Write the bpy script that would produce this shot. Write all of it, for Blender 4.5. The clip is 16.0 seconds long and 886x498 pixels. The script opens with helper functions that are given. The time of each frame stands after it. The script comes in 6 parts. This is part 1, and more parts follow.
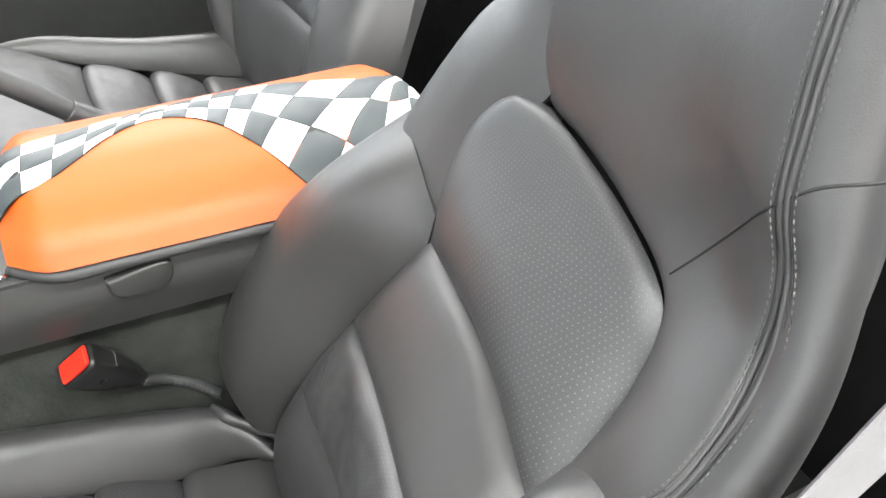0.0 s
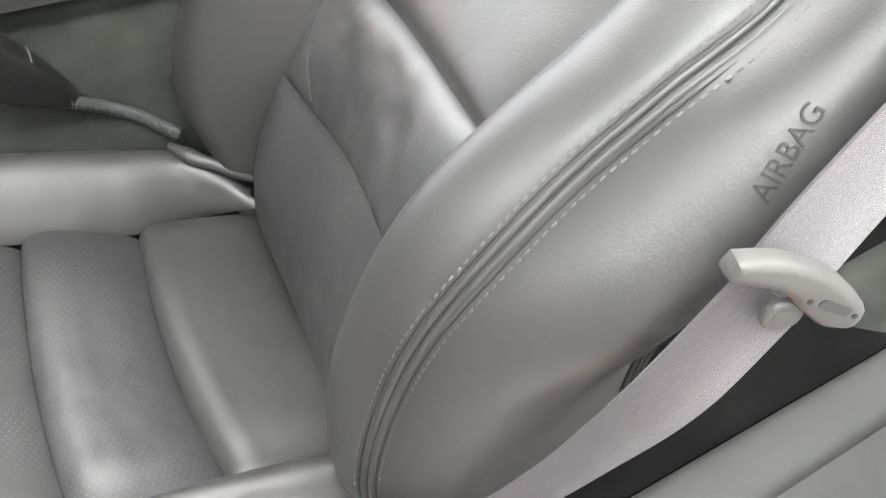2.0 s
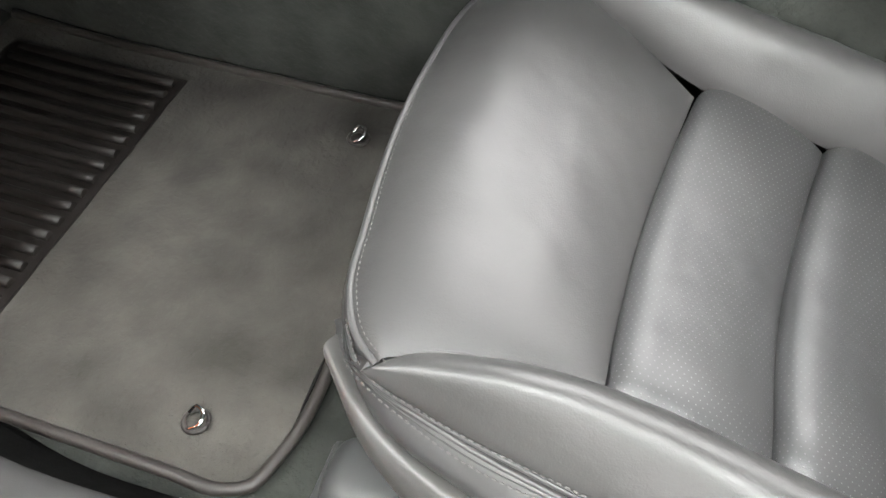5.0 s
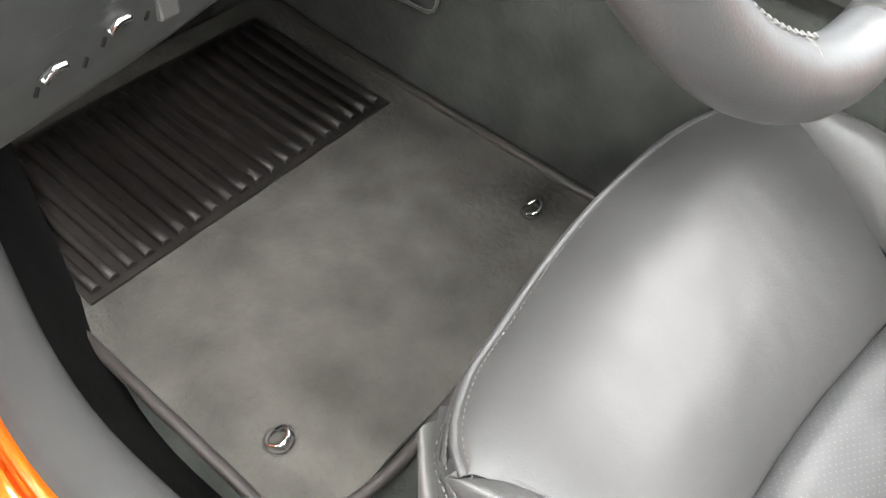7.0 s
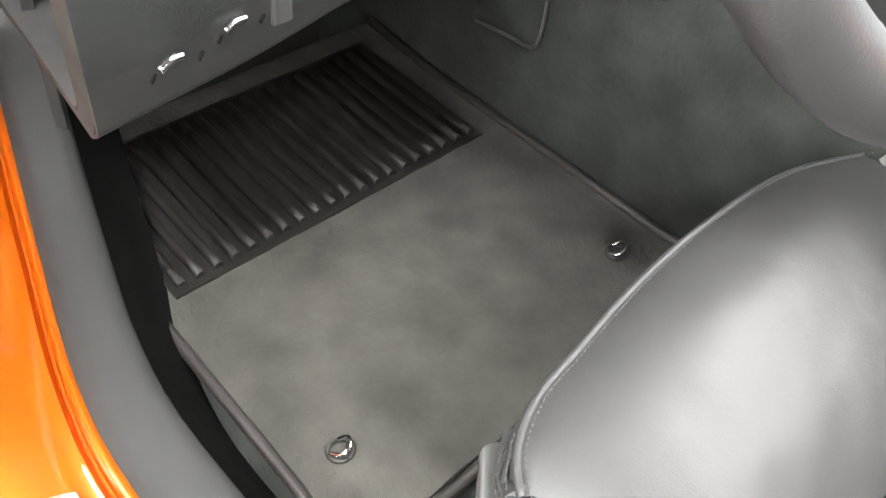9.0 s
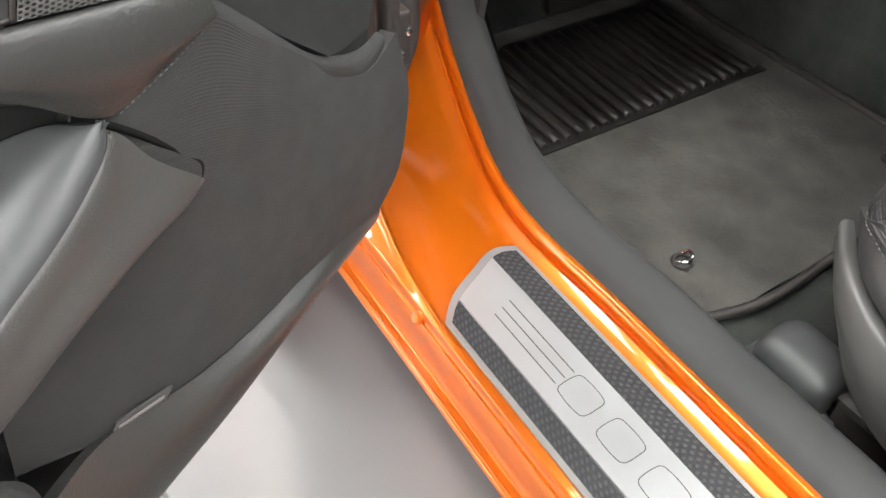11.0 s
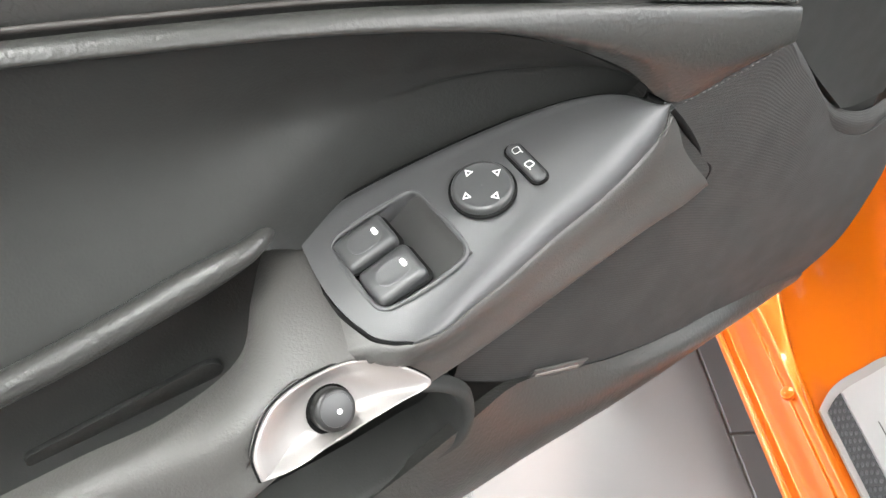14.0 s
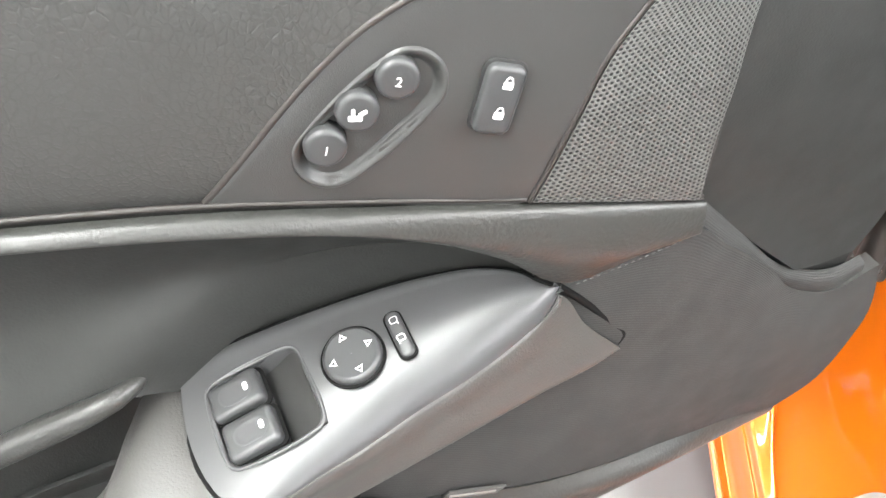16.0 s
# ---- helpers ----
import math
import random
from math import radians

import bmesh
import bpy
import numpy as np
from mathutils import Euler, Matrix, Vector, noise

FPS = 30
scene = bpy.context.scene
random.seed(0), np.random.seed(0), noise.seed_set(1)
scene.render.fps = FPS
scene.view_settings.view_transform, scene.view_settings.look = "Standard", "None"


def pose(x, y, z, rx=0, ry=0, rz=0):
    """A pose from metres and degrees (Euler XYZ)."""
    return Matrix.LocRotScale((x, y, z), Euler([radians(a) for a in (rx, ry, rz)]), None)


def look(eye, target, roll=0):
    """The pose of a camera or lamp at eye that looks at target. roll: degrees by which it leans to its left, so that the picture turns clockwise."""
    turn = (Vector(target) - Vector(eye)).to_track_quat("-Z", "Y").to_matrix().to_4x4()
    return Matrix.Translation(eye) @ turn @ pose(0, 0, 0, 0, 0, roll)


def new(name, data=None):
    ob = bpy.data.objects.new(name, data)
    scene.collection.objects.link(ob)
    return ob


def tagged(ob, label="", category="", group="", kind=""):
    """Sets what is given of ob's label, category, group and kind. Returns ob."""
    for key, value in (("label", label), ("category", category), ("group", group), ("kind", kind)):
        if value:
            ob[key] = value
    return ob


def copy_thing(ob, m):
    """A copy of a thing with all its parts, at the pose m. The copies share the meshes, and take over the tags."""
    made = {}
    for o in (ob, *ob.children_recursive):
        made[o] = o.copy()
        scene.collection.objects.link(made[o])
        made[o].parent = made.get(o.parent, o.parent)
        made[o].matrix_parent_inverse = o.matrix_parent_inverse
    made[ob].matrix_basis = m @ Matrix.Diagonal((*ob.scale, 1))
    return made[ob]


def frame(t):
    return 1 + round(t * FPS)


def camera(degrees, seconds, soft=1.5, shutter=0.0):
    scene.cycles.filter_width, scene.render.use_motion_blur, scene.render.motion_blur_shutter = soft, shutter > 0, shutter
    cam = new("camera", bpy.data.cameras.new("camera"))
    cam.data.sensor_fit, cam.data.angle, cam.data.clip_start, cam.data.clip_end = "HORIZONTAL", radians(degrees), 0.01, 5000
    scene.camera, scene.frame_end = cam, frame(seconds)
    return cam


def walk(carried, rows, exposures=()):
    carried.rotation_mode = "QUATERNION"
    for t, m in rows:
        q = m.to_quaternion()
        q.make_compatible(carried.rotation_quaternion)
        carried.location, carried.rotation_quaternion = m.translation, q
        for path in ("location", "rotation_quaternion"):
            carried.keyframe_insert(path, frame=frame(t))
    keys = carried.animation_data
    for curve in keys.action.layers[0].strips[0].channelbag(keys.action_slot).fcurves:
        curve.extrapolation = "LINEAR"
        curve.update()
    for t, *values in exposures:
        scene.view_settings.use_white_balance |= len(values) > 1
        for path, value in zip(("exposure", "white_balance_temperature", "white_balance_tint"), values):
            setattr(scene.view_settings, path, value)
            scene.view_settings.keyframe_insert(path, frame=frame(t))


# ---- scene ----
cam = camera(57.4, 16.0)
PATH = [
    (0, (-0.066, 0.031, 1.389), (0.712, 1.43, 0.191), 2.9),
    (0.5, (-0.116, 0.027, 1.281), (0.774, 1.347, 0.07), 2.6),
    (1, (-0.117, 0.065, 1.126), (0.744, 1.413, -0.075), 1.0),
    (1.5, (-0.098, 0.062, 1.035), (0.749, 1.396, -0.19), 1.1),
    (2, (-0.098, 0.069, 0.99), (0.694, 1.367, -0.309), 0.8),
    (2.5, (-0.096, 0.084, 0.94), (0.519, 1.387, -0.448), 0.2),
    (3, (-0.159, 0.093, 0.935), (0.14, 1.436, -0.516), -1.4),
    (3.5, (-0.207, 0.099, 0.939), (-0.141, 1.404, -0.576), -2.0),
    (4, (-0.24, 0.118, 0.961), (-0.35, 1.381, -0.586), -2.9),
    (4.5, (-0.282, 0.142, 1.006), (-0.561, 1.36, -0.556), -1.9),
    (5, (-0.309, 0.165, 1.027), (-0.728, 1.33, -0.543), -1.3),
    (7.5, (-0.346, 0.229, 1.026), (-1.176, 1.28, -0.46), 6.1),
    (8, (-0.356, 0.236, 0.994), (-1.237, 1.293, -0.458), 6.1),
    (10.3, (-0.217, -0.037, 1.034), (-1.333, 0.789, -0.405), 1.6),
    (10.5, (-0.203, -0.103, 1.034), (-1.345, 0.709, -0.393), 1.4),
    (11, (-0.208, -0.229, 1.026), (-1.42, 0.543, -0.366), 1.3),
    (11.5, (-0.214, -0.293, 1.006), (-1.549, 0.355, -0.335), 0.6),
    (12, (-0.207, -0.336, 1.002), (-1.64, 0.165, -0.3), 0.9),
    (12.5, (-0.192, -0.35, 1.004), (-1.664, 0.015, -0.299), 0.9),
    (13, (-0.189, -0.356, 1.007), (-1.665, -0.079, -0.313), 2.4),
    (13.5, (-0.192, -0.366, 1.015), (-1.676, -0.164, -0.311), 2.6),
    (14, (-0.203, -0.356, 1.019), (-1.693, -0.222, -0.308), 2.7),
    (14.5, (-0.224, -0.328, 1.051), (-1.72, -0.28, -0.276), 2.4),
    (15, (-0.249, -0.288, 1.1), (-1.728, -0.318, -0.246), 2.4),
    (15.5, (-0.258, -0.264, 1.108), (-1.717, -0.344, -0.257), 2.6),
    (16, (-0.269, -0.234, 1.108), (-1.718, -0.354, -0.265), 2.4),
]
walk(cam, [(t, look(eye, target, roll)) for t, eye, target, roll in PATH],
     [(0.0, 0.0), (1.0, 0.2), (2.0, 0.5), (3.0, 0.42), (5.0, 0.38), (7.5, 0.85), (8.2, 0.9), (10.3, 0.2), (11.0, -0.05), (12.5, 0.15), (14.0, 0.3), (15.0, 0.65), (16.0, 0.8)])

from mathutils.bvhtree import BVHTree

# ---- light: a showroom hall lit by ceiling panels ----
world = bpy.data.worlds.new("hall_air")
scene.world = world
world.use_nodes = True
world.node_tree.nodes["Background"].inputs[0].default_value = (0.9, 0.95, 1.0, 1)
world.node_tree.nodes["Background"].inputs[1].default_value = 0.35
PANEL_GLOW, FILL_GLOW = 42.0, 12.0
scene.view_settings.exposure = 0.0


def side_light(name, place, target, width, height, watts, colour):
    """An area lamp added before a closed hall wall to brighten the car from that side."""
    lamp = bpy.data.lights.new(name, "AREA")
    lamp.shape, lamp.size, lamp.size_y, lamp.energy, lamp.color = "RECTANGLE", width, height, watts, colour
    new(name, lamp).matrix_world = look(place, target)


side_light("side_light_west", (0.0, -8.7, 2.75), (0.0, 0, 1.2), 14.0, 2.4, 950.0, (1.0, 0.965, 0.945))
side_light("side_light_east", (0.0, 8.7, 2.3), (0.0, 0, 2.3), 14.0, 3.2, 800.0, (0.88, 0.95, 1.0))
side_light("side_light_south", (8.7, 0.0, 2.3), (0, 0.0, 2.0), 14.0, 3.4, 120.0, (0.84, 0.93, 1.0))
side_light("side_light_north", (-8.7, 0.0, 2.3), (0, 0.0, 2.3), 14.0, 3.4, 700.0, (0.86, 0.94, 1.0))


# ---- materials ----
def material(name, colour, rough=0.5, metal=0.0, coat=0.0, vary=0.12, vary_scale=9.0, grain=0.0, grain_scale=900.0,
             wrinkle=0.0, wrinkle_scale=60.0, spec=0.5, sheen=0.0, rough_vary=0.08, coords="Object"):
    """Base colour with blotches, roughness wear, and two sizes of relief."""
    m = bpy.data.materials.new(name)
    m.use_nodes = True
    nt = m.node_tree
    b = nt.nodes["Principled BSDF"]
    tc = nt.nodes.new("ShaderNodeTexCoord")
    def noise_node(scale, detail=4.0):
        n = nt.nodes.new("ShaderNodeTexNoise")
        n.inputs["Scale"].default_value = scale
        n.inputs["Detail"].default_value = detail
        nt.links.new(tc.outputs[coords], n.inputs["Vector"])
        return n
    big = noise_node(vary_scale)
    ramp = nt.nodes.new("ShaderNodeMapRange")
    ramp.inputs["From Min"].default_value, ramp.inputs["From Max"].default_value = 0.3, 0.7
    ramp.inputs["To Min"].default_value, ramp.inputs["To Max"].default_value = 1 - vary, 1 + vary
    nt.links.new(big.outputs["Fac"], ramp.inputs["Value"])
    mul = nt.nodes.new("ShaderNodeVectorMath")
    mul.operation = "SCALE"
    mul.inputs[0].default_value = colour
    nt.links.new(ramp.outputs[0], mul.inputs["Scale"])
    nt.links.new(mul.outputs[0], b.inputs["Base Color"])
    rr = nt.nodes.new("ShaderNodeMapRange")
    rr.inputs["From Min"].default_value, rr.inputs["From Max"].default_value = 0.3, 0.7
    rr.inputs["To Min"].default_value, rr.inputs["To Max"].default_value = max(0.02, rough - rough_vary), min(1, rough + rough_vary)
    mid = noise_node(vary_scale * 4)
    nt.links.new(mid.outputs["Fac"], rr.inputs["Value"])
    nt.links.new(rr.outputs[0], b.inputs["Roughness"])
    b.inputs["Metallic"].default_value = metal
    b.inputs["Coat Weight"].default_value = coat
    b.inputs["Coat Roughness"].default_value = 0.05
    b.inputs["Specular IOR Level"].default_value = spec
    b.inputs["Sheen Weight"].default_value = sheen
    last = None
    for amount, scale, far in ((wrinkle, wrinkle_scale, 0.004), (grain, grain_scale, 0.0006)):
        if amount:
            bump = nt.nodes.new("ShaderNodeBump")
            bump.inputs["Strength"].default_value = amount
            bump.inputs["Distance"].default_value = far
            nt.links.new(noise_node(scale, 3.0).outputs["Fac"], bump.inputs["Height"])
            if last:
                nt.links.new(last.outputs[0], bump.inputs["Normal"])
            last = bump
    if last:
        nt.links.new(last.outputs[0], b.inputs["Normal"])
    m["bump_last"] = last.name if last else ""
    return m


def dotted(m, pitch_u, pitch_v, radius, colour, depth=-0.4, strength=0.6, stagger=True, patchy=False):
    """Adds rows of small round pits (perforation) on the unwrapped surface, in metres."""
    nt = m.node_tree
    b = nt.nodes["Principled BSDF"]
    uv = nt.nodes.new("ShaderNodeUVMap")
    sep = nt.nodes.new("ShaderNodeSeparateXYZ")
    nt.links.new(uv.outputs[0], sep.inputs[0])
    def math_node(op, a, c=None):
        n = nt.nodes.new("ShaderNodeMath")
        n.operation = op
        for i, v in enumerate((a, c)):
            if v is None:
                continue
            if isinstance(v, (int, float)):
                n.inputs[i].default_value = v
            else:
                nt.links.new(v, n.inputs[i])
        return n.outputs[0]
    gv = math_node("DIVIDE", sep.outputs[1], pitch_v)
    row = math_node("FLOOR", gv)
    half = math_node("MULTIPLY", math_node("MODULO", row, 2.0), 0.5 if stagger else 0.0)
    gu = math_node("ADD", math_node("DIVIDE", sep.outputs[0], pitch_u), half)
    du = math_node("MULTIPLY", math_node("SUBTRACT", math_node("FRACT", gu), 0.5), pitch_u)
    dv = math_node("MULTIPLY", math_node("SUBTRACT", math_node("FRACT", gv), 0.5), pitch_v)
    d = math_node("SQRT", math_node("ADD", math_node("MULTIPLY", du, du), math_node("MULTIPLY", dv, dv)))
    dot = nt.nodes.new("ShaderNodeMapRange")
    dot.inputs["From Min"].default_value, dot.inputs["From Max"].default_value = radius * 1.25, radius * 0.75
    nt.links.new(d, dot.inputs["Value"])
    if patchy:
        soft = nt.nodes.new("ShaderNodeTexNoise")
        soft.inputs["Scale"].default_value = 9.0
        tc = nt.nodes.new("ShaderNodeTexCoord")
        nt.links.new(tc.outputs["Object"], soft.inputs["Vector"])
        wear = nt.nodes.new("ShaderNodeMapRange")
        wear.inputs["From Min"].default_value, wear.inputs["From Max"].default_value = 0.32, 0.50
        nt.links.new(soft.outputs["Fac"], wear.inputs["Value"])
        nt.links.new(math_node("MULTIPLY", wear.outputs[0], 1.0), dot.inputs["To Max"])
    mix = nt.nodes.new("ShaderNodeMix")
    mix.data_type = "RGBA"
    old = b.inputs["Base Color"].links[0].from_socket
    nt.links.new(dot.outputs[0], mix.inputs["Factor"])
    nt.links.new(old, mix.inputs["A"])
    mix.inputs["B"].default_value = (*colour, 1)
    nt.links.new(mix.outputs["Result"], b.inputs["Base Color"])
    bump = nt.nodes.new("ShaderNodeBump")
    bump.inputs["Strength"].default_value = strength
    bump.inputs["Distance"].default_value = 0.0012
    bump.invert = depth < 0
    nt.links.new(dot.outputs[0], bump.inputs["Height"])
    if b.inputs["Normal"].links:
        nt.links.new(b.inputs["Normal"].links[0].from_socket, bump.inputs["Normal"])
    nt.links.new(bump.outputs[0], b.inputs["Normal"])
    return m


def creased(m, scale, colour, thin=0.022, sway=0.06, sparse=0.5, relief=0.35):
    """Adds a broken web of fine pale wear lines, pressed into the leather."""
    nt = m.node_tree
    b = nt.nodes["Principled BSDF"]
    tc = nt.nodes.new("ShaderNodeTexCoord")
    warp = nt.nodes.new("ShaderNodeTexNoise")
    warp.inputs["Scale"].default_value = 14.0
    nt.links.new(tc.outputs["Object"], warp.inputs["Vector"])
    bend = nt.nodes.new("ShaderNodeVectorMath")
    bend.operation = "MULTIPLY_ADD"
    bend.inputs[1].default_value = (sway, sway, sway)
    nt.links.new(warp.outputs["Color"], bend.inputs[0])
    nt.links.new(tc.outputs["Object"], bend.inputs[2])
    web = nt.nodes.new("ShaderNodeTexVoronoi")
    web.feature = "DISTANCE_TO_EDGE"
    web.inputs["Scale"].default_value = scale
    nt.links.new(bend.outputs[0], web.inputs["Vector"])
    line = nt.nodes.new("ShaderNodeMapRange")
    line.inputs["From Min"].default_value, line.inputs["From Max"].default_value = thin, 0.004
    nt.links.new(web.outputs["Distance"], line.inputs["Value"])
    gaps = nt.nodes.new("ShaderNodeTexNoise")
    gaps.inputs["Scale"].default_value = 11.0
    nt.links.new(tc.outputs["Object"], gaps.inputs["Vector"])
    mask = nt.nodes.new("ShaderNodeMapRange")
    mask.inputs["From Min"].default_value, mask.inputs["From Max"].default_value = sparse, sparse + 0.22
    nt.links.new(gaps.outputs["Fac"], mask.inputs["Value"])
    both = nt.nodes.new("ShaderNodeMath")
    both.operation = "MULTIPLY"
    nt.links.new(line.outputs[0], both.inputs[0])
    nt.links.new(mask.outputs[0], both.inputs[1])
    mix = nt.nodes.new("ShaderNodeMix")
    mix.data_type = "RGBA"
    nt.links.new(both.outputs[0], mix.inputs["Factor"])
    nt.links.new(b.inputs["Base Color"].links[0].from_socket, mix.inputs["A"])
    mix.inputs["B"].default_value = (*colour, 1)
    nt.links.new(mix.outputs["Result"], b.inputs["Base Color"])
    bump = nt.nodes.new("ShaderNodeBump")
    bump.invert = True
    bump.inputs["Strength"].default_value = relief
    bump.inputs["Distance"].default_value = 0.0012
    nt.links.new(both.outputs[0], bump.inputs["Height"])
    nt.links.new(b.inputs["Normal"].links[0].from_socket, bump.inputs["Normal"])
    nt.links.new(bump.outputs[0], b.inputs["Normal"])
    return m


def ribbed(m, pitch, axis=0, strength=0.6, distance=0.001, dark=0.75):
    """Adds fine parallel ribs on the unwrapped surface (weave, cord, moulded grip)."""
    nt = m.node_tree
    b = nt.nodes["Principled BSDF"]
    uv = nt.nodes.new("ShaderNodeUVMap")
    sep = nt.nodes.new("ShaderNodeSeparateXYZ")
    nt.links.new(uv.outputs[0], sep.inputs[0])
    mul = nt.nodes.new("ShaderNodeMath")
    mul.operation = "MULTIPLY"
    mul.inputs[1].default_value = 2 * math.pi / pitch
    nt.links.new(sep.outputs[axis], mul.inputs[0])
    wave = nt.nodes.new("ShaderNodeMath")
    wave.operation = "SINE"
    nt.links.new(mul.outputs[0], wave.inputs[0])
    bump = nt.nodes.new("ShaderNodeBump")
    bump.inputs["Strength"].default_value = strength
    bump.inputs["Distance"].default_value = distance
    nt.links.new(wave.outputs[0], bump.inputs["Height"])
    if b.inputs["Normal"].links:
        nt.links.new(b.inputs["Normal"].links[0].from_socket, bump.inputs["Normal"])
    nt.links.new(bump.outputs[0], b.inputs["Normal"])
    if dark < 1:
        rng = nt.nodes.new("ShaderNodeMapRange")
        rng.inputs["From Min"].default_value, rng.inputs["From Max"].default_value = -1, 0.3
        rng.inputs["To Min"].default_value = dark
        nt.links.new(wave.outputs[0], rng.inputs["Value"])
        sc = nt.nodes.new("ShaderNodeVectorMath")
        sc.operation = "SCALE"
        nt.links.new(b.inputs["Base Color"].links[0].from_socket, sc.inputs[0])
        nt.links.new(rng.outputs[0], sc.inputs["Scale"])
        nt.links.new(sc.outputs[0], b.inputs["Base Color"])
    return m


LEATHER = material("seat_leather", (0.042, 0.0412, 0.0414), 0.45, vary=0.1, grain=0.3, grain_scale=700, wrinkle=0.18, wrinkle_scale=26, spec=0.6, rough_vary=0.03)
LEATHER_PERF = dotted(material("perforated_leather", (0.042, 0.0418, 0.0430), 0.45, vary=0.1, grain=0.3, grain_scale=700, wrinkle=0.18, wrinkle_scale=26, spec=0.6, rough_vary=0.03),
                      0.0062, 0.0050, 0.00060, (0.112, 0.112, 0.115), strength=0.25, patchy=True)
LEATHER_WORN = material("worn_leather", (0.042, 0.0412, 0.0404), 0.41, vary=0.14, grain=0.3, grain_scale=600, wrinkle=0.22, wrinkle_scale=42, spec=0.6, rough_vary=0.05)
CREASE = material("worn_crease_leather", (0.085, 0.083, 0.080), 0.5, vary=0.1)
THREAD = material("grey_thread", (0.092, 0.090, 0.087), 0.7, vary=0.1)
# black for the shade down in narrow gaps, drawn as solid bars and discs
GAP = material("gap_shade", (0.006, 0.006, 0.006), 0.9, vary=0.0, spec=0.1)
SEAM = material("seam_shadow_leather", (0.016, 0.016, 0.016), 0.6, vary=0.05)
PLASTIC_SEAT = material("seat_trim_plastic", (0.062, 0.060, 0.058), 0.38, vary=0.06, grain=0.2, grain_scale=1200)
BUCKLE = material("glossy_black_plastic", (0.012, 0.012, 0.012), 0.35, vary=0.06, grain=0.2, grain_scale=900)
PLASTIC = material("black_plastic", (0.045, 0.046, 0.046), 0.5, vary=0.06, grain=0.3, grain_scale=1300)
DASH_DARK = material("grained_dash_plastic", (0.030, 0.032, 0.031), 0.55, vary=0.06, grain=0.5, grain_scale=600)
PLASTIC_SOFT = material("satin_grey_plastic", (0.036, 0.036, 0.035), 0.41, vary=0.06, grain=0.25, grain_scale=1500)
CAP_SATIN = material("satin_cap_plastic", (0.054, 0.0545, 0.056), 0.36, vary=0.04, grain=0.15, grain_scale=1600, rough_vary=0.02)
DOOR_LEATHER = material("grained_vinyl", (0.033, 0.033, 0.031), 0.38, vary=0.06, grain=0.6, grain_scale=420, wrinkle=0.08, wrinkle_scale=240, rough_vary=0.03)
UPPER_VINYL = creased(material("creased_vinyl", (0.038, 0.0378, 0.036), 0.42, vary=0.06, grain=0.5, grain_scale=500, wrinkle=0.14, wrinkle_scale=180, rough_vary=0.03), 240.0, (0.033, 0.0328, 0.031), 0.17, 0.04, 0.25, 0.19)
DOOR_DARK = material("dark_vinyl", (0.023, 0.0238, 0.0226), 0.68, spec=0.35, vary=0.1, grain=0.35, grain_scale=600)
# the shade inside the map pocket is put into this colour
POCKET_SHADED = material("shaded_pocket_plastic", (0.011, 0.0115, 0.011), 0.6, vary=0.08, grain=0.3, grain_scale=700)
SILL_TRIM = material("grey_sill_plastic", (0.035, 0.035, 0.035), 0.66, vary=0.08, grain=0.35, grain_scale=900, rough_vary=0.05, spec=0.25)
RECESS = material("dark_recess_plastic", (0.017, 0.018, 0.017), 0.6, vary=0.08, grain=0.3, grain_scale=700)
DOOR_CLOTH = ribbed(material("ribbed_door_cloth", (0.040, 0.040, 0.0392), 0.75, vary=0.06, grain=0.3, grain_scale=1500, spec=0.25), 0.0020, 1, 0.28, 0.0003, 0.86)
MESH_BLACK = dotted(material("speaker_mesh", (0.095, 0.094, 0.090), 0.5, vary=0.05), 0.0027, 0.0023, 0.0008, (0.006, 0.006, 0.006), -1, 0.9)
PAINT = material("orange_metallic_paint", (0.64, 0.133, 0.003), 0.32, metal=0.55, coat=1.0, vary=0.0, rough_vary=0.0)
ORANGE_LEATHER = material("orange_leather", (0.50, 0.088, 0.008), 0.48, rough_vary=0.0, vary=0.02, grain=0.25, grain_scale=800)
WHITE_LEATHER = material("white_leather", (0.66, 0.655, 0.65), 0.42, vary=0.03, grain=0.2, grain_scale=800)
SLATE_LEATHER = material("slate_leather", (0.045, 0.055, 0.058), 0.5, vary=0.1, grain=0.3, grain_scale=800)
CARPET = material("charcoal_carpet", (0.029, 0.031, 0.028), 0.95, vary=0.35, vary_scale=14, grain=1.0, grain_scale=420, wrinkle=0.6, wrinkle_scale=90, spec=0.08, sheen=0.06)
# the carpet again, blackened for the shade beside, below and behind the seat
CARPET_SHADED = material("shaded_carpet", (0.005, 0.005, 0.005), 0.95, vary=0.3, vary_scale=14, grain=1.0, grain_scale=420, spec=0.05)
MAT_CARPET = material("grey_mat_carpet", (0.052, 0.0490, 0.0445), 0.95, vary=0.32, vary_scale=13, grain=1.0, grain_scale=500, wrinkle=0.6, wrinkle_scale=110, spec=0.06, sheen=0.06)
RUBBER = material("black_rubber", (0.026, 0.022, 0.020), 0.5, vary=0.15, grain=0.3, grain_scale=500)
SEAL = material("rubber_seal", (0.055, 0.055, 0.055), 0.6, vary=0.06, grain=0.4, grain_scale=700)
SILVER = material("satin_silver", (0.40, 0.384, 0.372), 0.42, metal=0.7, vary=0.04, rough_vary=0.05)
BRUSHED = material("brushed_aluminium", (0.55, 0.55, 0.555), 0.36, metal=0.75, vary=0.05, grain=0.25, grain_scale=1500)
CHROME = material("chrome", (0.8, 0.8, 0.8), 0.14, metal=1.0, vary=0.03)
GRIP = dotted(material("grip_rubber", (0.02, 0.02, 0.022), 0.5, vary=0.1), 0.009, 0.0055, 0.0021, (0.05, 0.05, 0.052), 1, 0.9)
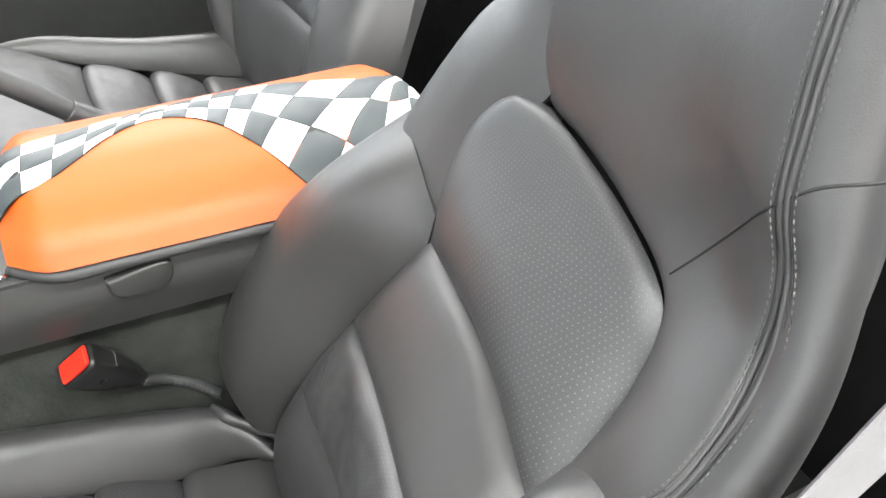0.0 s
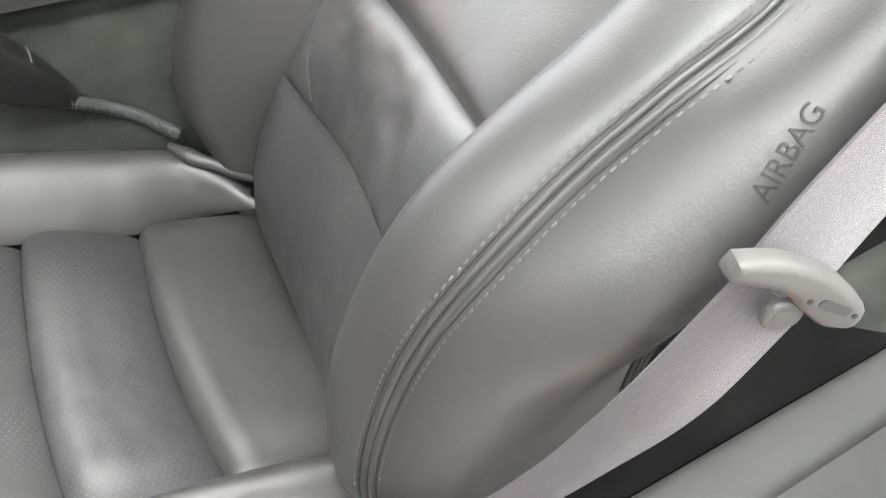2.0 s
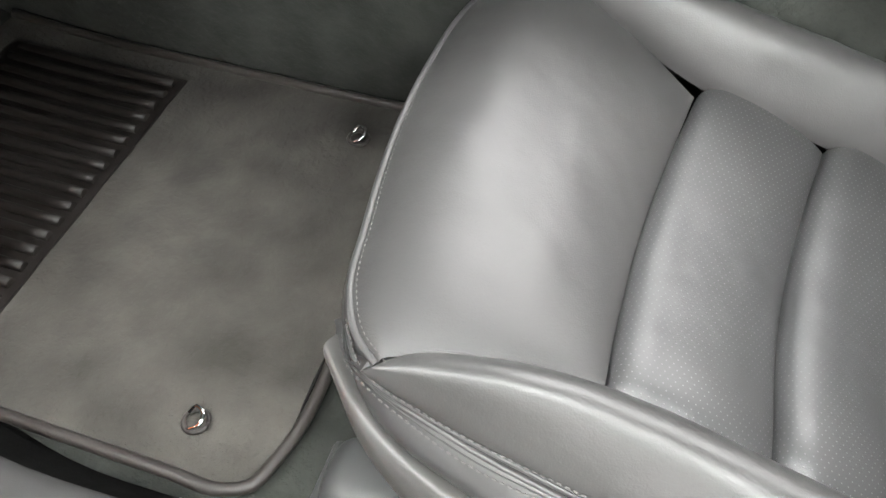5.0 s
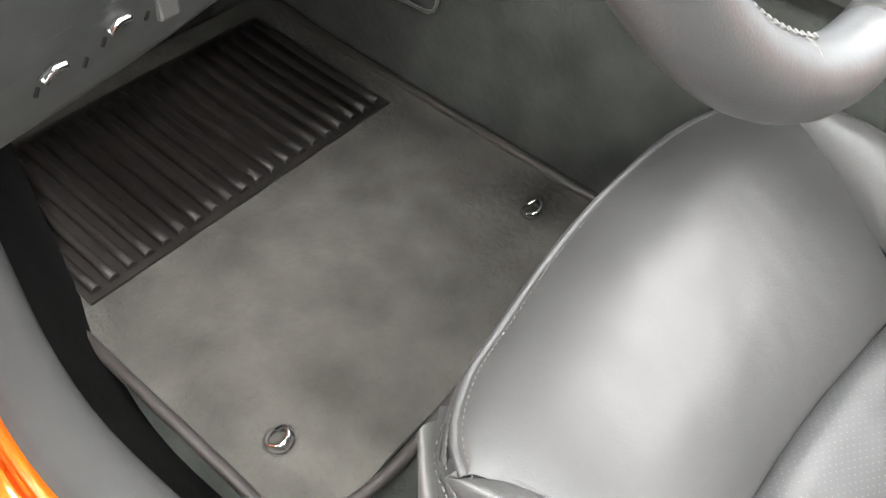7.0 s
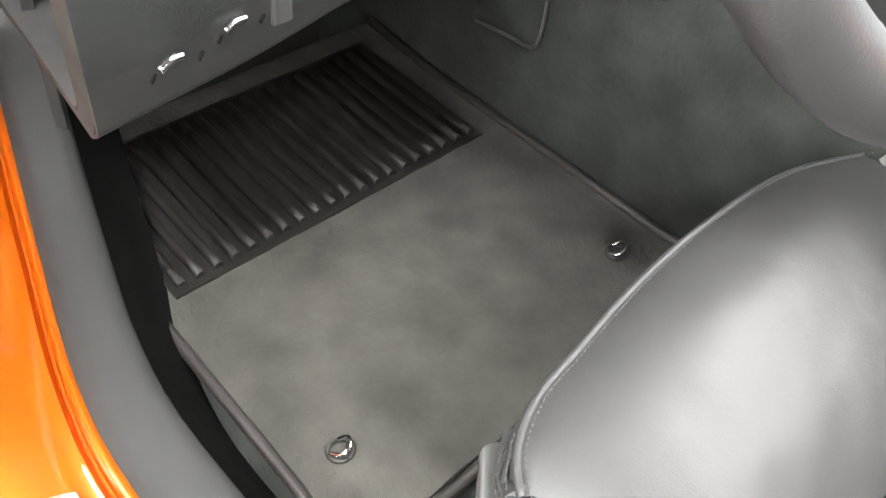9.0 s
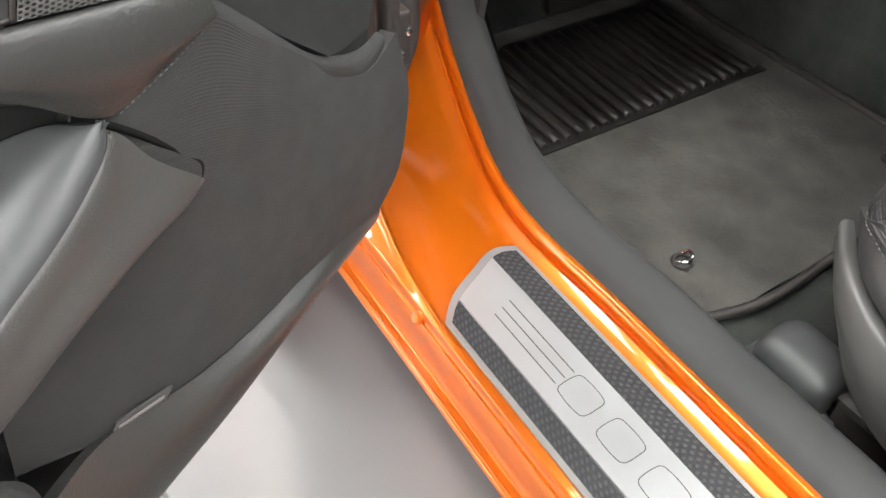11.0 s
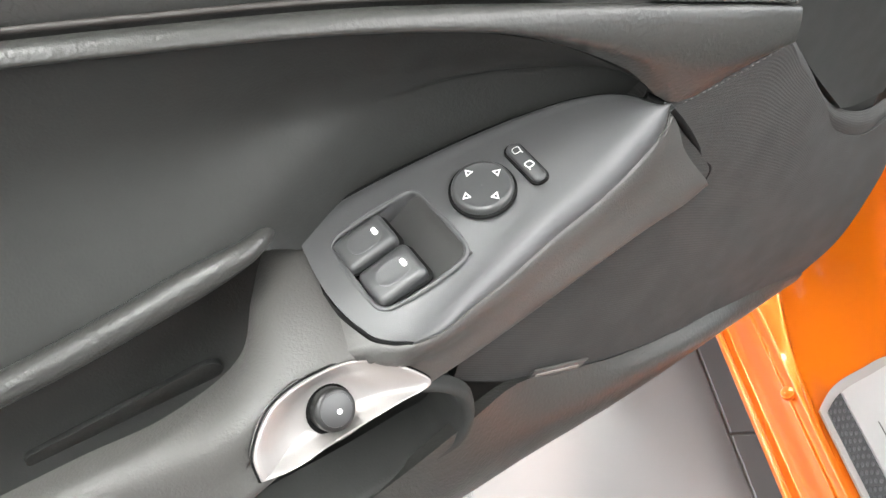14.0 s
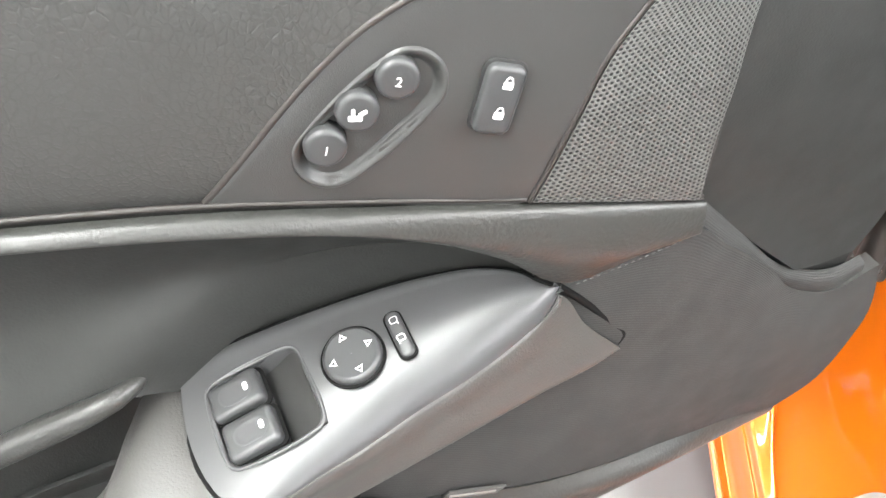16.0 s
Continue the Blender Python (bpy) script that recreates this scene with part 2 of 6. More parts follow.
WEBBING = ribbed(material("grey_webbing", (0.066, 0.057, 0.065), 0.75, vary=0.06, grain=0.4, grain_scale=900, sheen=0.3), 0.0014, 1, 0.35, 0.0004, 0.85)
GUIDE = material("grey_guide_plastic", (0.074, 0.070, 0.068), 0.45, vary=0.05, grain=0.2, grain_scale=900)
RED = material("red_button", (0.75, 0.03, 0.015), 0.35, vary=0.05)
TILE = material("showroom_tile", (0.155, 0.152, 0.153), 0.30, vary=0.06, vary_scale=1.3, rough_vary=0.02)
JOINT = material("tile_joint", (0.14, 0.14, 0.135), 0.8, vary=0.1)
MARK = material("white_print", (0.8, 0.8, 0.78), 0.5, vary=0.02)
BUTTON = material("button_plastic", (0.042, 0.043, 0.044), 0.38, vary=0.05, grain=0.2, grain_scale=1800)
# unseen hall surfaces, kept dark to hold down bounced light in the car
WALL = material("hall_wall_paint", (0.11, 0.11, 0.11), 0.8, vary=0.05, vary_scale=2)
CEILING = material("hall_ceiling_paint", (0.1, 0.1, 0.1), 0.85, vary=0.04, vary_scale=2)


def glow(name, strength, colour=(0.98, 1.0, 0.97)):
    m = bpy.data.materials.new(name)
    m.use_nodes = True
    b = m.node_tree.nodes["Principled BSDF"]
    b.inputs["Base Color"].default_value = (0.8, 0.8, 0.8, 1)
    b.inputs["Emission Color"].default_value = (*colour, 1)
    b.inputs["Emission Strength"].default_value = strength
    return m


LAMP = glow("lamp_diffuser", PANEL_GLOW)
FILL_PANEL = glow("fill_panel_diffuser", FILL_GLOW, (1.0, 0.985, 0.975))


# ---- mesh helpers ----
def hermite(p, knots, at):
    """Smooth values at the given knots' places, with no overshoot where knots lie unevenly."""
    h = np.diff(knots)
    shape = (-1,) + (1,) * (p.ndim - 1)
    slope = np.diff(p, axis=0) / h.reshape(shape)
    m = np.empty_like(p)
    m[0], m[-1] = slope[0], slope[-1]
    if len(p) > 2:
        a, b = h[:-1].reshape(shape), h[1:].reshape(shape)
        m[1:-1] = (slope[:-1] * b + slope[1:] * a) / (a + b)
    i = np.clip(np.searchsorted(knots, at, side="right") - 1, 0, len(h) - 1)
    w = h[i].reshape(shape)
    s = ((at - knots[i]) / h[i]).reshape(shape)
    return (p[i] * (1 + 2 * s) * (1 - s)**2 + m[i] * w * s * (1 - s)**2 + p[i + 1] * s**2 * (3 - 2 * s) + m[i + 1] * w * s**2 * (s - 1))


def curve_pts(pts, n):
    """n points along a smooth curve through pts, evenly spaced by length."""
    p = np.array(pts, float)
    if len(p) == 2:
        return p[0] + (p[1] - p[0]) * np.linspace(0, 1, n)[:, None]
    knots = np.r_[0, np.cumsum(np.maximum(np.linalg.norm(np.diff(p, axis=0), axis=1), 1e-6))]
    out = hermite(p, knots, np.unique(np.r_[knots, np.linspace(0, knots[-1], 12 * len(p))]))
    length = np.r_[0, np.cumsum(np.linalg.norm(np.diff(out, axis=0), axis=1))]
    at = np.linspace(0, length[-1], n)
    return np.stack([np.interp(at, length, out[:, k]) for k in range(3)], 1)


def smooth_across(rows, n):
    """Rows of points blended smoothly into n rows."""
    stack = np.stack(rows)
    gaps = np.maximum(np.linalg.norm(np.diff(stack, axis=0), axis=2).mean(1), 1e-6)
    knots = np.r_[0, np.cumsum(gaps)]
    return hermite(stack, knots, np.linspace(0, knots[-1], n))


def normals_of(g):
    du = np.gradient(g, axis=0)
    dv = np.gradient(g, axis=1)
    n = np.cross(dv, du)
    return n / np.maximum(np.linalg.norm(n, axis=2, keepdims=True), 1e-9)


def loft(curves, nu=28, nv=14, thick=0.012, puff=0.0, edge=5.0, flip=False, creases=0.0, seed=0, face=None):
    """A thick, smooth shell over a few guide curves. puff swells it between its edges like upholstery;
    creases presses soft folds into it. The top lies on the side of the normal (flip turns it)."""
    g = smooth_across([curve_pts(c, nu) for c in curves], nv)
    if face is not None:
        flip = float((normals_of(g).mean((0, 1)) * np.array(face)).sum()) < 0
    n = normals_of(g) * (-1 if flip else 1)
    u = np.abs(np.linspace(-1, 1, nu))[None, :, None]
    v = np.abs(np.linspace(-1, 1, nv))[:, None, None]
    g = g + n * puff * (1 - u**edge) * (1 - v**edge)
    if creases:
        for i in range(nv):
            for j in range(nu):
                w = noise.noise(Vector(g[i, j] * 26) + Vector((seed, 0, 0))) + 0.5 * noise.noise(Vector(g[i, j] * 60) + Vector((0, seed, 0)))
                g[i, j] += n[i, j] * creases * w * (1 - u[0, j, 0]**4) * (1 - v[i, 0, 0]**4)
    n = normals_of(g) * (-1 if flip else 1)
    back = g - n * thick
    bm = bmesh.new()
    uvl = bm.loops.layers.uv.new("UVMap")
    lu = np.r_[0, np.cumsum(np.linalg.norm(np.diff(g[nv // 2], axis=0), axis=1))]
    lv = np.r_[0, np.cumsum(np.linalg.norm(np.diff(g[:, nu // 2], axis=0), axis=1))]
    top = [[bm.verts.new(p) for p in r] for r in g]
    low = [[bm.verts.new(p) for p in r] for r in back]
    uv = {}
    for i in range(nv):
        for j in range(nu):
            uv[top[i][j]] = uv[low[i][j]] = (lu[j], lv[i])
    quads = []
    for i in range(nv - 1):
        for j in range(nu - 1):
            quads.append((top[i][j], top[i][j + 1], top[i + 1][j + 1], top[i + 1][j]))
            quads.append((low[i][j], low[i + 1][j], low[i + 1][j + 1], low[i][j + 1]))
    for i in range(nv - 1):
        quads.append((top[i][0], top[i + 1][0], low[i + 1][0], low[i][0]))
        quads.append((top[i][-1], low[i][-1], low[i + 1][-1], top[i + 1][-1]))
    for j in range(nu - 1):
        quads.append((top[0][j], low[0][j], low[0][j + 1], top[0][j + 1]))
        quads.append((top[-1][j], top[-1][j + 1], low[-1][j + 1], low[-1][j]))
    for q in quads:
        if flip:
            q = q[::-1]
        f = bm.faces.new(q)
        f.smooth = True
        for lp in f.loops:
            lp[uvl].uv = uv[lp.vert]
    bm.normal_update()
    for e in bm.edges:
        if len(e.link_faces) == 2 and e.calc_face_angle(0) > 0.9:
            e.smooth = False
    return bm


def tube(pts, radius, n=40, sides=10, closed=False, taper=None):
    """A round bar along a smooth curve; taper gives the radius factor along it."""
    p = curve_pts(pts, n)
    bm = bmesh.new()
    uvl = bm.loops.layers.uv.new("UVMap")
    rings = []
    t = np.gradient(p, axis=0)
    t /= np.linalg.norm(t, axis=1, keepdims=True)
    side = np.cross(t[0], (0, 0, 1.0))
    if np.linalg.norm(side) < 0.1:
        side = np.cross(t[0], (0, 1.0, 0))
    for i in range(n):
        side = side - t[i] * (side @ t[i])
        side /= np.linalg.norm(side)
        up = np.cross(side, t[i])
        r = radius * (np.interp(i / (n - 1), np.linspace(0, 1, len(taper)), taper) if taper else 1)
        rings.append([bm.verts.new(p[i] + r * (math.cos(a) * side + math.sin(a) * up)) for a in np.linspace(0, 2 * math.pi, sides, endpoint=False)])
    last = n if closed else n - 1
    for i in range(last):
        a, b = rings[i], rings[(i + 1) % n]
        for k in range(sides):
            f = bm.faces.new((a[k], b[k], b[(k + 1) % sides], a[(k + 1) % sides]))
            f.smooth = True
            for lp in f.loops:
                lp[uvl].uv = (i * 0.005, k * 0.004)
    if not closed:
        bm.faces.new(rings[0])
        bm.faces.new(rings[-1][::-1])
    bmesh.ops.recalc_face_normals(bm, faces=bm.faces)
    return bm


def prism(outline, depth, matrix, bevel=0.0, segs=2, uv_scale=1.0):
    """A flat outline (x, y) thickened from 0 to depth along z, edges rounded, then laid into place."""
    bm = bmesh.new()
    vs = [bm.verts.new((x, y, 0)) for x, y in outline]
    f = bm.faces.new(vs)
    up = bmesh.ops.extrude_face_region(bm, geom=[f])
    bmesh.ops.translate(bm, vec=(0, 0, depth), verts=[v for v in up["geom"] if isinstance(v, bmesh.types.BMVert)])
    bmesh.ops.recalc_face_normals(bm, faces=bm.faces)
    if bevel:
        bmesh.ops.bevel(bm, geom=[e for e in bm.edges if all(abs(v.co.z - depth) < 1e-7 for v in e.verts)], offset=bevel, segments=segs, affect="EDGES", profile=0.5)
    uvl = bm.loops.layers.uv.new("UVMap")
    for f in bm.faces:
        for lp in f.loops:
            lp[uvl].uv = (lp.vert.co.x * uv_scale, lp.vert.co.y * uv_scale)
        f.smooth = True
    for e in bm.edges:
        if len(e.link_faces) == 2 and e.calc_face_angle(0) > 0.6:
            e.smooth = False
    bm.transform(matrix)
    return bm


def box(lo, hi, bevel=0.003, segs=2):
    bm = bmesh.new()
    bmesh.ops.create_cube(bm, size=1)
    lo, hi = Vector(lo), Vector(hi)
    bmesh.ops.scale(bm, vec=hi - lo, verts=bm.verts)
    bmesh.ops.translate(bm, vec=(lo + hi) / 2, verts=bm.verts)
    if bevel:
        bmesh.ops.bevel(bm, geom=bm.edges[:], offset=bevel, segments=segs, affect="EDGES", profile=0.5)
    uvl = bm.loops.layers.uv.new("UVMap")
    for f in bm.faces:
        f.smooth = bevel > 0.02
        for lp in f.loops:
            lp[uvl].uv = (lp.vert.co.x, lp.vert.co.y)
    return bm


def rounded(w, h, r, n=5):
    """Outline of a rectangle with round corners about the origin."""
    out = []
    for cx, cy, a0 in ((w / 2 - r, h / 2 - r, 0), (-w / 2 + r, h / 2 - r, 90), (-w / 2 + r, -h / 2 + r, 180), (w / 2 - r, -h / 2 + r, 270)):
        for k in range(n + 1):
            a = radians(a0 + 90 * k / n)
            out.append((cx + r * math.cos(a), cy + r * math.sin(a)))
    return out


def disc(r, n=32):
    return [(r * math.cos(2 * math.pi * k / n), r * math.sin(2 * math.pi * k / n)) for k in range(n)]


def smooth_outline(pts, n=60):
    """A closed smooth outline through (x, y) points."""
    p = np.array([(x, y, 0) for x, y in pts] + [(*pts[0], 0)])
    return [(x, y) for x, y, _ in curve_pts(p, n)[:-1]]


def frame_on(origin, right, up):
    """A pose whose x runs along right and y along up, z out of the surface."""
    x = Vector(right).normalized()
    z = x.cross(Vector(up)).normalized()
    y = z.cross(x)
    m = Matrix((x, y, z)).transposed().to_4x4()
    m.translation = Vector(origin)
    return m


def part(name, bm, mat, parent=None, label=""):
    me = bpy.data.meshes.new(name)
    bm.to_mesh(me)
    bm.free()
    me.materials.append(mat)
    ob = new(name, me)
    if parent is not None:
        ob.parent = parent
    if label:
        ob["label"] = label
    return ob


def settled(ob):
    """The mesh of ob with its modifiers worked in."""
    bpy.context.view_layer.update()
    me = bpy.data.meshes.new_from_object(ob.evaluated_get(bpy.context.evaluated_depsgraph_get()))
    return me


def carve(ob, cutter_bm):
    """Cuts the cutter's shape out of ob."""
    me = bpy.data.meshes.new("cutter")
    cutter_bm.to_mesh(me)
    cutter_bm.free()
    cut = new("cutter", me)
    cut.parent = ob.parent
    mod = ob.modifiers.new("cut", "BOOLEAN")
    mod.object, mod.operation, mod.solver = cut, "DIFFERENCE", "EXACT"
    done = settled(ob)
    ob.modifiers.clear()
    ob.data = done
    bpy.data.objects.remove(cut)
    return ob


def lettering(text, size, depth, m):
    """Raised built-in letters as a bmesh."""
    cu = bpy.data.curves.new("letters", "FONT")
    cu.body, cu.size, cu.extrude, cu.align_x, cu.align_y = text, size, depth, "CENTER", "CENTER"
    ob = new("letters", cu)
    me = settled(ob)
    bpy.data.objects.remove(ob)
    bm = bmesh.new()
    bm.from_mesh(me)
    bm.transform(m)
    return bm


def thing(name, label, category, m=None, group=""):
    ob = new(name)
    ob.empty_display_size = 0.05
    if m is not None:
        ob.matrix_world = m
        ob.matrix_basis = m
    return tagged(ob, label, category, group)


def setting(name, bm, mat, label, category):
    return tagged(part(name, bm, mat), label, category, kind="structure")


def sewn(pts, obs, face, off=0.0, lift=0.0004, n=120):
    """A curve pulled onto the upholstery of obs, moved sideways by off along the skin."""
    bm = bmesh.new()
    for ob in obs:
        bm.from_mesh(ob.data)
    tree = BVHTree.FromBMesh(bm)
    bm.free()
    face = Vector(face)
    p = curve_pts(pts, n)
    t = np.gradient(p, axis=0)
    out = []
    for q, d in zip(p, t):
        aside = face.cross(Vector(d)).normalized()
        place, nrm = tree.find_nearest(Vector(q) + aside * off + face.normalized() * (0.004 if off else 0))[:2]
        if nrm.dot(face) < 0:
            nrm = face.normalized()
        out.append(place + nrm * lift)
    g = np.array([tuple(v) for v in out])
    for _ in range(6):
        g[1:-1] = (g[:-2] + g[1:-1] * 2 + g[2:]) / 4
    on = []
    for v in g:
        place, nrm = tree.find_nearest(Vector(v))[:2]
        on.append(tuple(place + (nrm if nrm.dot(face) > 0 else face.normalized()) * lift))
    return on


def skin_frame(ob, p, right, up):
    """A pose that lies on the skin of ob nearest to p."""
    bm = bmesh.new()
    bm.from_mesh(ob.data)
    place, nrm = BVHTree.FromBMesh(bm).find_nearest(Vector(p))[:2]
    bm.free()
    right = Vector(right) - nrm * nrm.dot(Vector(right))
    return frame_on(place, right, nrm.cross(right) if nrm.cross(right).dot(Vector(up)) > 0 else -nrm.cross(right))


def seam_rail(pts, obs, face, off, lift, n=160):
    """A line beside a seam at an even distance, laid on the upholstery with no wobble."""
    bm = bmesh.new()
    for ob in obs:
        bm.from_mesh(ob.data)
    tree = BVHTree.FromBMesh(bm)
    bm.free()
    p = curve_pts(pts, n)
    t = np.gradient(p, axis=0)
    t /= np.linalg.norm(t, axis=1, keepdims=True)
    up = []
    for q in p:
        nrm = tree.find_nearest(Vector(q))[1]
        up.append(tuple(nrm if nrm.dot(Vector(face)) > 0 else Vector(face).normalized()))
    up = np.array(up)
    for _ in range(140):
        up[1:-1] = (up[:-2] + 2 * up[1:-1] + up[2:]) / 4
    up -= t * (up * t).sum(1, keepdims=True)
    up /= np.linalg.norm(up, axis=1, keepdims=True)
    side = np.cross(up, t)
    base = p + side * off
    h = []
    for q, v in zip(base, up):
        hit = tree.ray_cast(Vector(q + v * 0.03), Vector(-v), 0.045)
        h.append(0.03 - hit[3] if hit[0] is not None else np.nan)
    h = np.array(h)
    good = ~np.isnan(h)
    h = np.interp(np.arange(n), np.flatnonzero(good), h[good]) if good.any() else np.zeros(n)
    for _ in range(30):
        h[1:-1] = (h[:-2] + 2 * h[1:-1] + h[2:]) / 4
    return [tuple(q) for q in base + up * (h[:, None] + lift)]


def double_seam(pts, obs, face, parent, label=""):
    """Two folded hems side by side with a groove between them, and a row of stitches sunk beside each."""
    for off in (0.0026, -0.0026):
        part("hem", tube(seam_rail(pts, obs, face, off, -0.0009), 0.0026, 160, 10), LEATHER, parent)
    part("seam_groove", tube(seam_rail(pts, obs, face, 0.0, 0.0009), 0.0007, 160, 6), SEAM, parent)
    for off in (0.0060, -0.0060):
        part("seam_groove", tube(seam_rail(pts, obs, face, off, 0.0), 0.0007, 160, 6), SEAM, parent)
    for off in (0.0086, -0.0086):
        part("stitching", stitch_row(seam_rail(pts, obs, face, off, 0.0014), 0.0060, (0.0046, 0.0016)), THREAD, parent, label)


def stitch_row(pts, pitch=0.0056, size=(0.0038, 0.0012), lift=(0, 0, 0), n=None):
    """A row of single stitches along a curve, joined."""
    p = curve_pts(pts, 200)
    length = float(np.linalg.norm(np.diff(p, axis=0), axis=1).sum())
    p = curve_pts(pts, max(4, int(length / pitch))) + np.array(lift)
    t = np.gradient(p, axis=0)
    bm = bmesh.new()
    for q, d in zip(p, t):
        d = Vector(d).normalized()
        m = Matrix.Translation(q) @ d.to_track_quat("X", "Z").to_matrix().to_4x4() @ Matrix.Diagonal((size[0] / 2, size[1] / 2, size[1] / 2, 1))
        v = [bm.verts.new(m @ Vector(c)) for c in ((-1, 0, 0), (-0.5, 1, 0), (-0.5, 0, 1), (-0.5, -1, 0), (0.5, 1, 0), (0.5, 0, 1), (0.5, -1, 0), (1, 0, 0))]
        for a in ((0, 1, 2), (0, 2, 3), (1, 4, 5, 2), (2, 5, 6, 3), (4, 7, 5), (5, 7, 6)):
            bm.faces.new([v[k] for k in a])
    bmesh.ops.recalc_face_normals(bm, faces=bm.faces)
    return bm

# ---- the hall ----
hall = prism([(-9, -9), (9, -9), (9, 9), (-9, 9)], 0.02, Matrix.Translation((0, 0, -0.024)))
ground = setting("ground", hall, JOINT, "dark grout bed under the showroom floor", "floor")
for nm, lo, hi in (("wall_north", (-9.2, -9, 0), (-9, 9, 4.2)), ("wall_south", (9, -9, 0), (9.2, 9, 4.2)),
                   ("wall_east", (-9, 9, 0), (9, 9.2, 4.2)), ("wall_west", (-9, -9.2, 0), (9, -9, 4.2))):
    setting(nm, box(lo, hi, 0), WALL, "plain showroom wall out of view, dark to limit bounced light", "wall")
setting("ceiling", box((-9.2, -9.2, 4.2), (9.2, 9.2, 4.3), 0), CEILING, "plain showroom ceiling out of view, dark to limit bounced light", "ceiling")


def ceiling_light(x, y, w, h, lamp=LAMP):
    t = thing("ceiling_light", "long white ceiling light panel", "light", Matrix.Translation((x, y, 4.19)), "ceiling lights")
    part("housing", box((-w / 2 - 0.03, -h / 2 - 0.03, -0.05), (w / 2 + 0.03, h / 2 + 0.03, 0.01), 0.004), CEILING, t)
    part("diffuser", box((-w / 2, -h / 2, -0.06), (w / 2, h / 2, -0.052), 0), lamp, t, "glowing white diffuser")


for lx in (-4.4, -2.2, 0.0, 2.2, 4.4):
    ceiling_light(lx, -4.4, 1.5, 0.5)
    ceiling_light(lx, -1.15, 1.7, 0.9)
    # wide panels added out of view to put a sheen on the seat cushion
    for ly in (3.0, 4.7, 6.4) if lx > -1 else (6.4,) if lx > -4 else ():
        ceiling_light(lx, ly, 2.0, 1.5, FILL_PANEL)

# floor tiles, laid in staggered rows along the car
TL, TW, TJ = 0.81, 0.407, 0.005
tile_mesh = None
for iy in range(-10, 7):
    for ix in range(-6, 6):
        x0, y0 = -0.913 + (ix + (0.5 if iy % 2 else 0)) * TL, 0.162 + iy * TW
        if tile_mesh is None:
            ob = part("tile", box((TJ / 2, TJ / 2, -0.012), (TL - TJ / 2, TW - TJ / 2, 0), 0.0015, 1), TILE, ground)
            tile_mesh = ob.data
        else:
            ob = new("tile", tile_mesh)
            ob.parent = ground
        ob.location = (x0, y0, 0)


# ---- car body: sill, pillar, floor ----
car = thing("sports_car", "orange metallic car body side with open door aperture", "car")
XS = [-1.75, -1.45, -1.2, -1.1, -1.02, -0.94, -0.86, -0.78, -0.6, -0.3, 0.2, 0.9]


def run(y, z, rise=None):
    """A line along the sill; ahead of the door opening it climbs the hinge pillar."""
    pts = []
    for x in XS:
        up = max(0.0, -0.80 - x)
        pts.append((x, y + 0.32 * up**1.15, z + (rise if rise is not None else 0.55) * up**1.7))
    return pts


def outer(y, z):
    """The sill's outer edge runs straight on under the door and climbs ahead of it."""
    return [(x, y, z + 0.5 * max(0.0, -0.86 - x) ** 1.5) for x in XS]


# outer rocker, ledge under the plate, inner lip
part("rocker_face", loft([[(x, 0.043, 0.2915) for x in (-1.6, -0.8, 0, 0.9)], [(x, 0.082, 0.27) for x in (-1.6, -0.8, 0, 0.9)],
                          [(x, 0.17, 0.14) for x in (-1.6, -0.8, 0, 0.9)]], 20, 8, 0.01, face=(0, -1, 0)), PAINT, car)
part("rocker_step", loft([[(x, y, z) for x in (-1.6, -0.8, 0, 0.9)] for y, z in ((0.043, 0.2915), (0.0438, 0.2960), (0.0470, 0.2988), (0.0530, 0.2996), (0.0565, 0.3000), (0.0590, 0.3040), (0.0680, 0.3330), (0.0700, 0.3368), (0.0720, 0.3362), (0.0738, 0.3390), (0.0765, 0.3462), (0.081, 0.348))], 20, 70, 0.006, face=(0, -1, 1)), PAINT, car)
part("sill_panel", loft([outer(0.078, 0.347), run(0.11, 0.352, 0.9), run(0.19, 0.36, 0.7), run(0.226, 0.366, 0.6), run(0.234, 0.370, 0.6), run(0.2355, 0.362, 0.6)], 90, 34, 0.004, face=(0, 0, 1)), PAINT, car)
part("inner_lip", loft([run(0.233, 0.360, 0.6), run(0.239, 0.360, 0.6), run(0.2405, 0.374, 0.6), run(0.246, 0.381, 0.6), run(0.255, 0.380, 0.6)], 90, 20, 0.004, face=(0, 0, 1)), PAINT, car)
part("body_plug", prism(disc(0.008, 16), 0.005, Matrix.Translation((-0.726, 0.071, 0.338)) @ Matrix.Rotation(radians(35), 4, "X"), 0.002), PAINT, car)
part("sill_trim", loft([run(0.248, 0.376, 0.6), run(0.262, 0.392, 0.6), run(0.288, 0.400, 0.6), run(0.305, 0.397, 0.6), run(0.3135, 0.388, 0.6), run(0.315, 0.378, 0.6)], 90, 30, 0.004, face=(0, 0, 1)), SILL_TRIM, car, "dark grey plastic sill trim")
part("sill_carpet", loft([run(0.310, 0.388, 0.6), run(0.326, 0.350, 0.6), run(0.345, 0.305, 0.6), run(0.362, 0.272, 0.6)], 90, 20, 0.004, face=(0, 1, 1)), CARPET_SHADED, car, "carpet below the sill trim, coloured black as in shade")

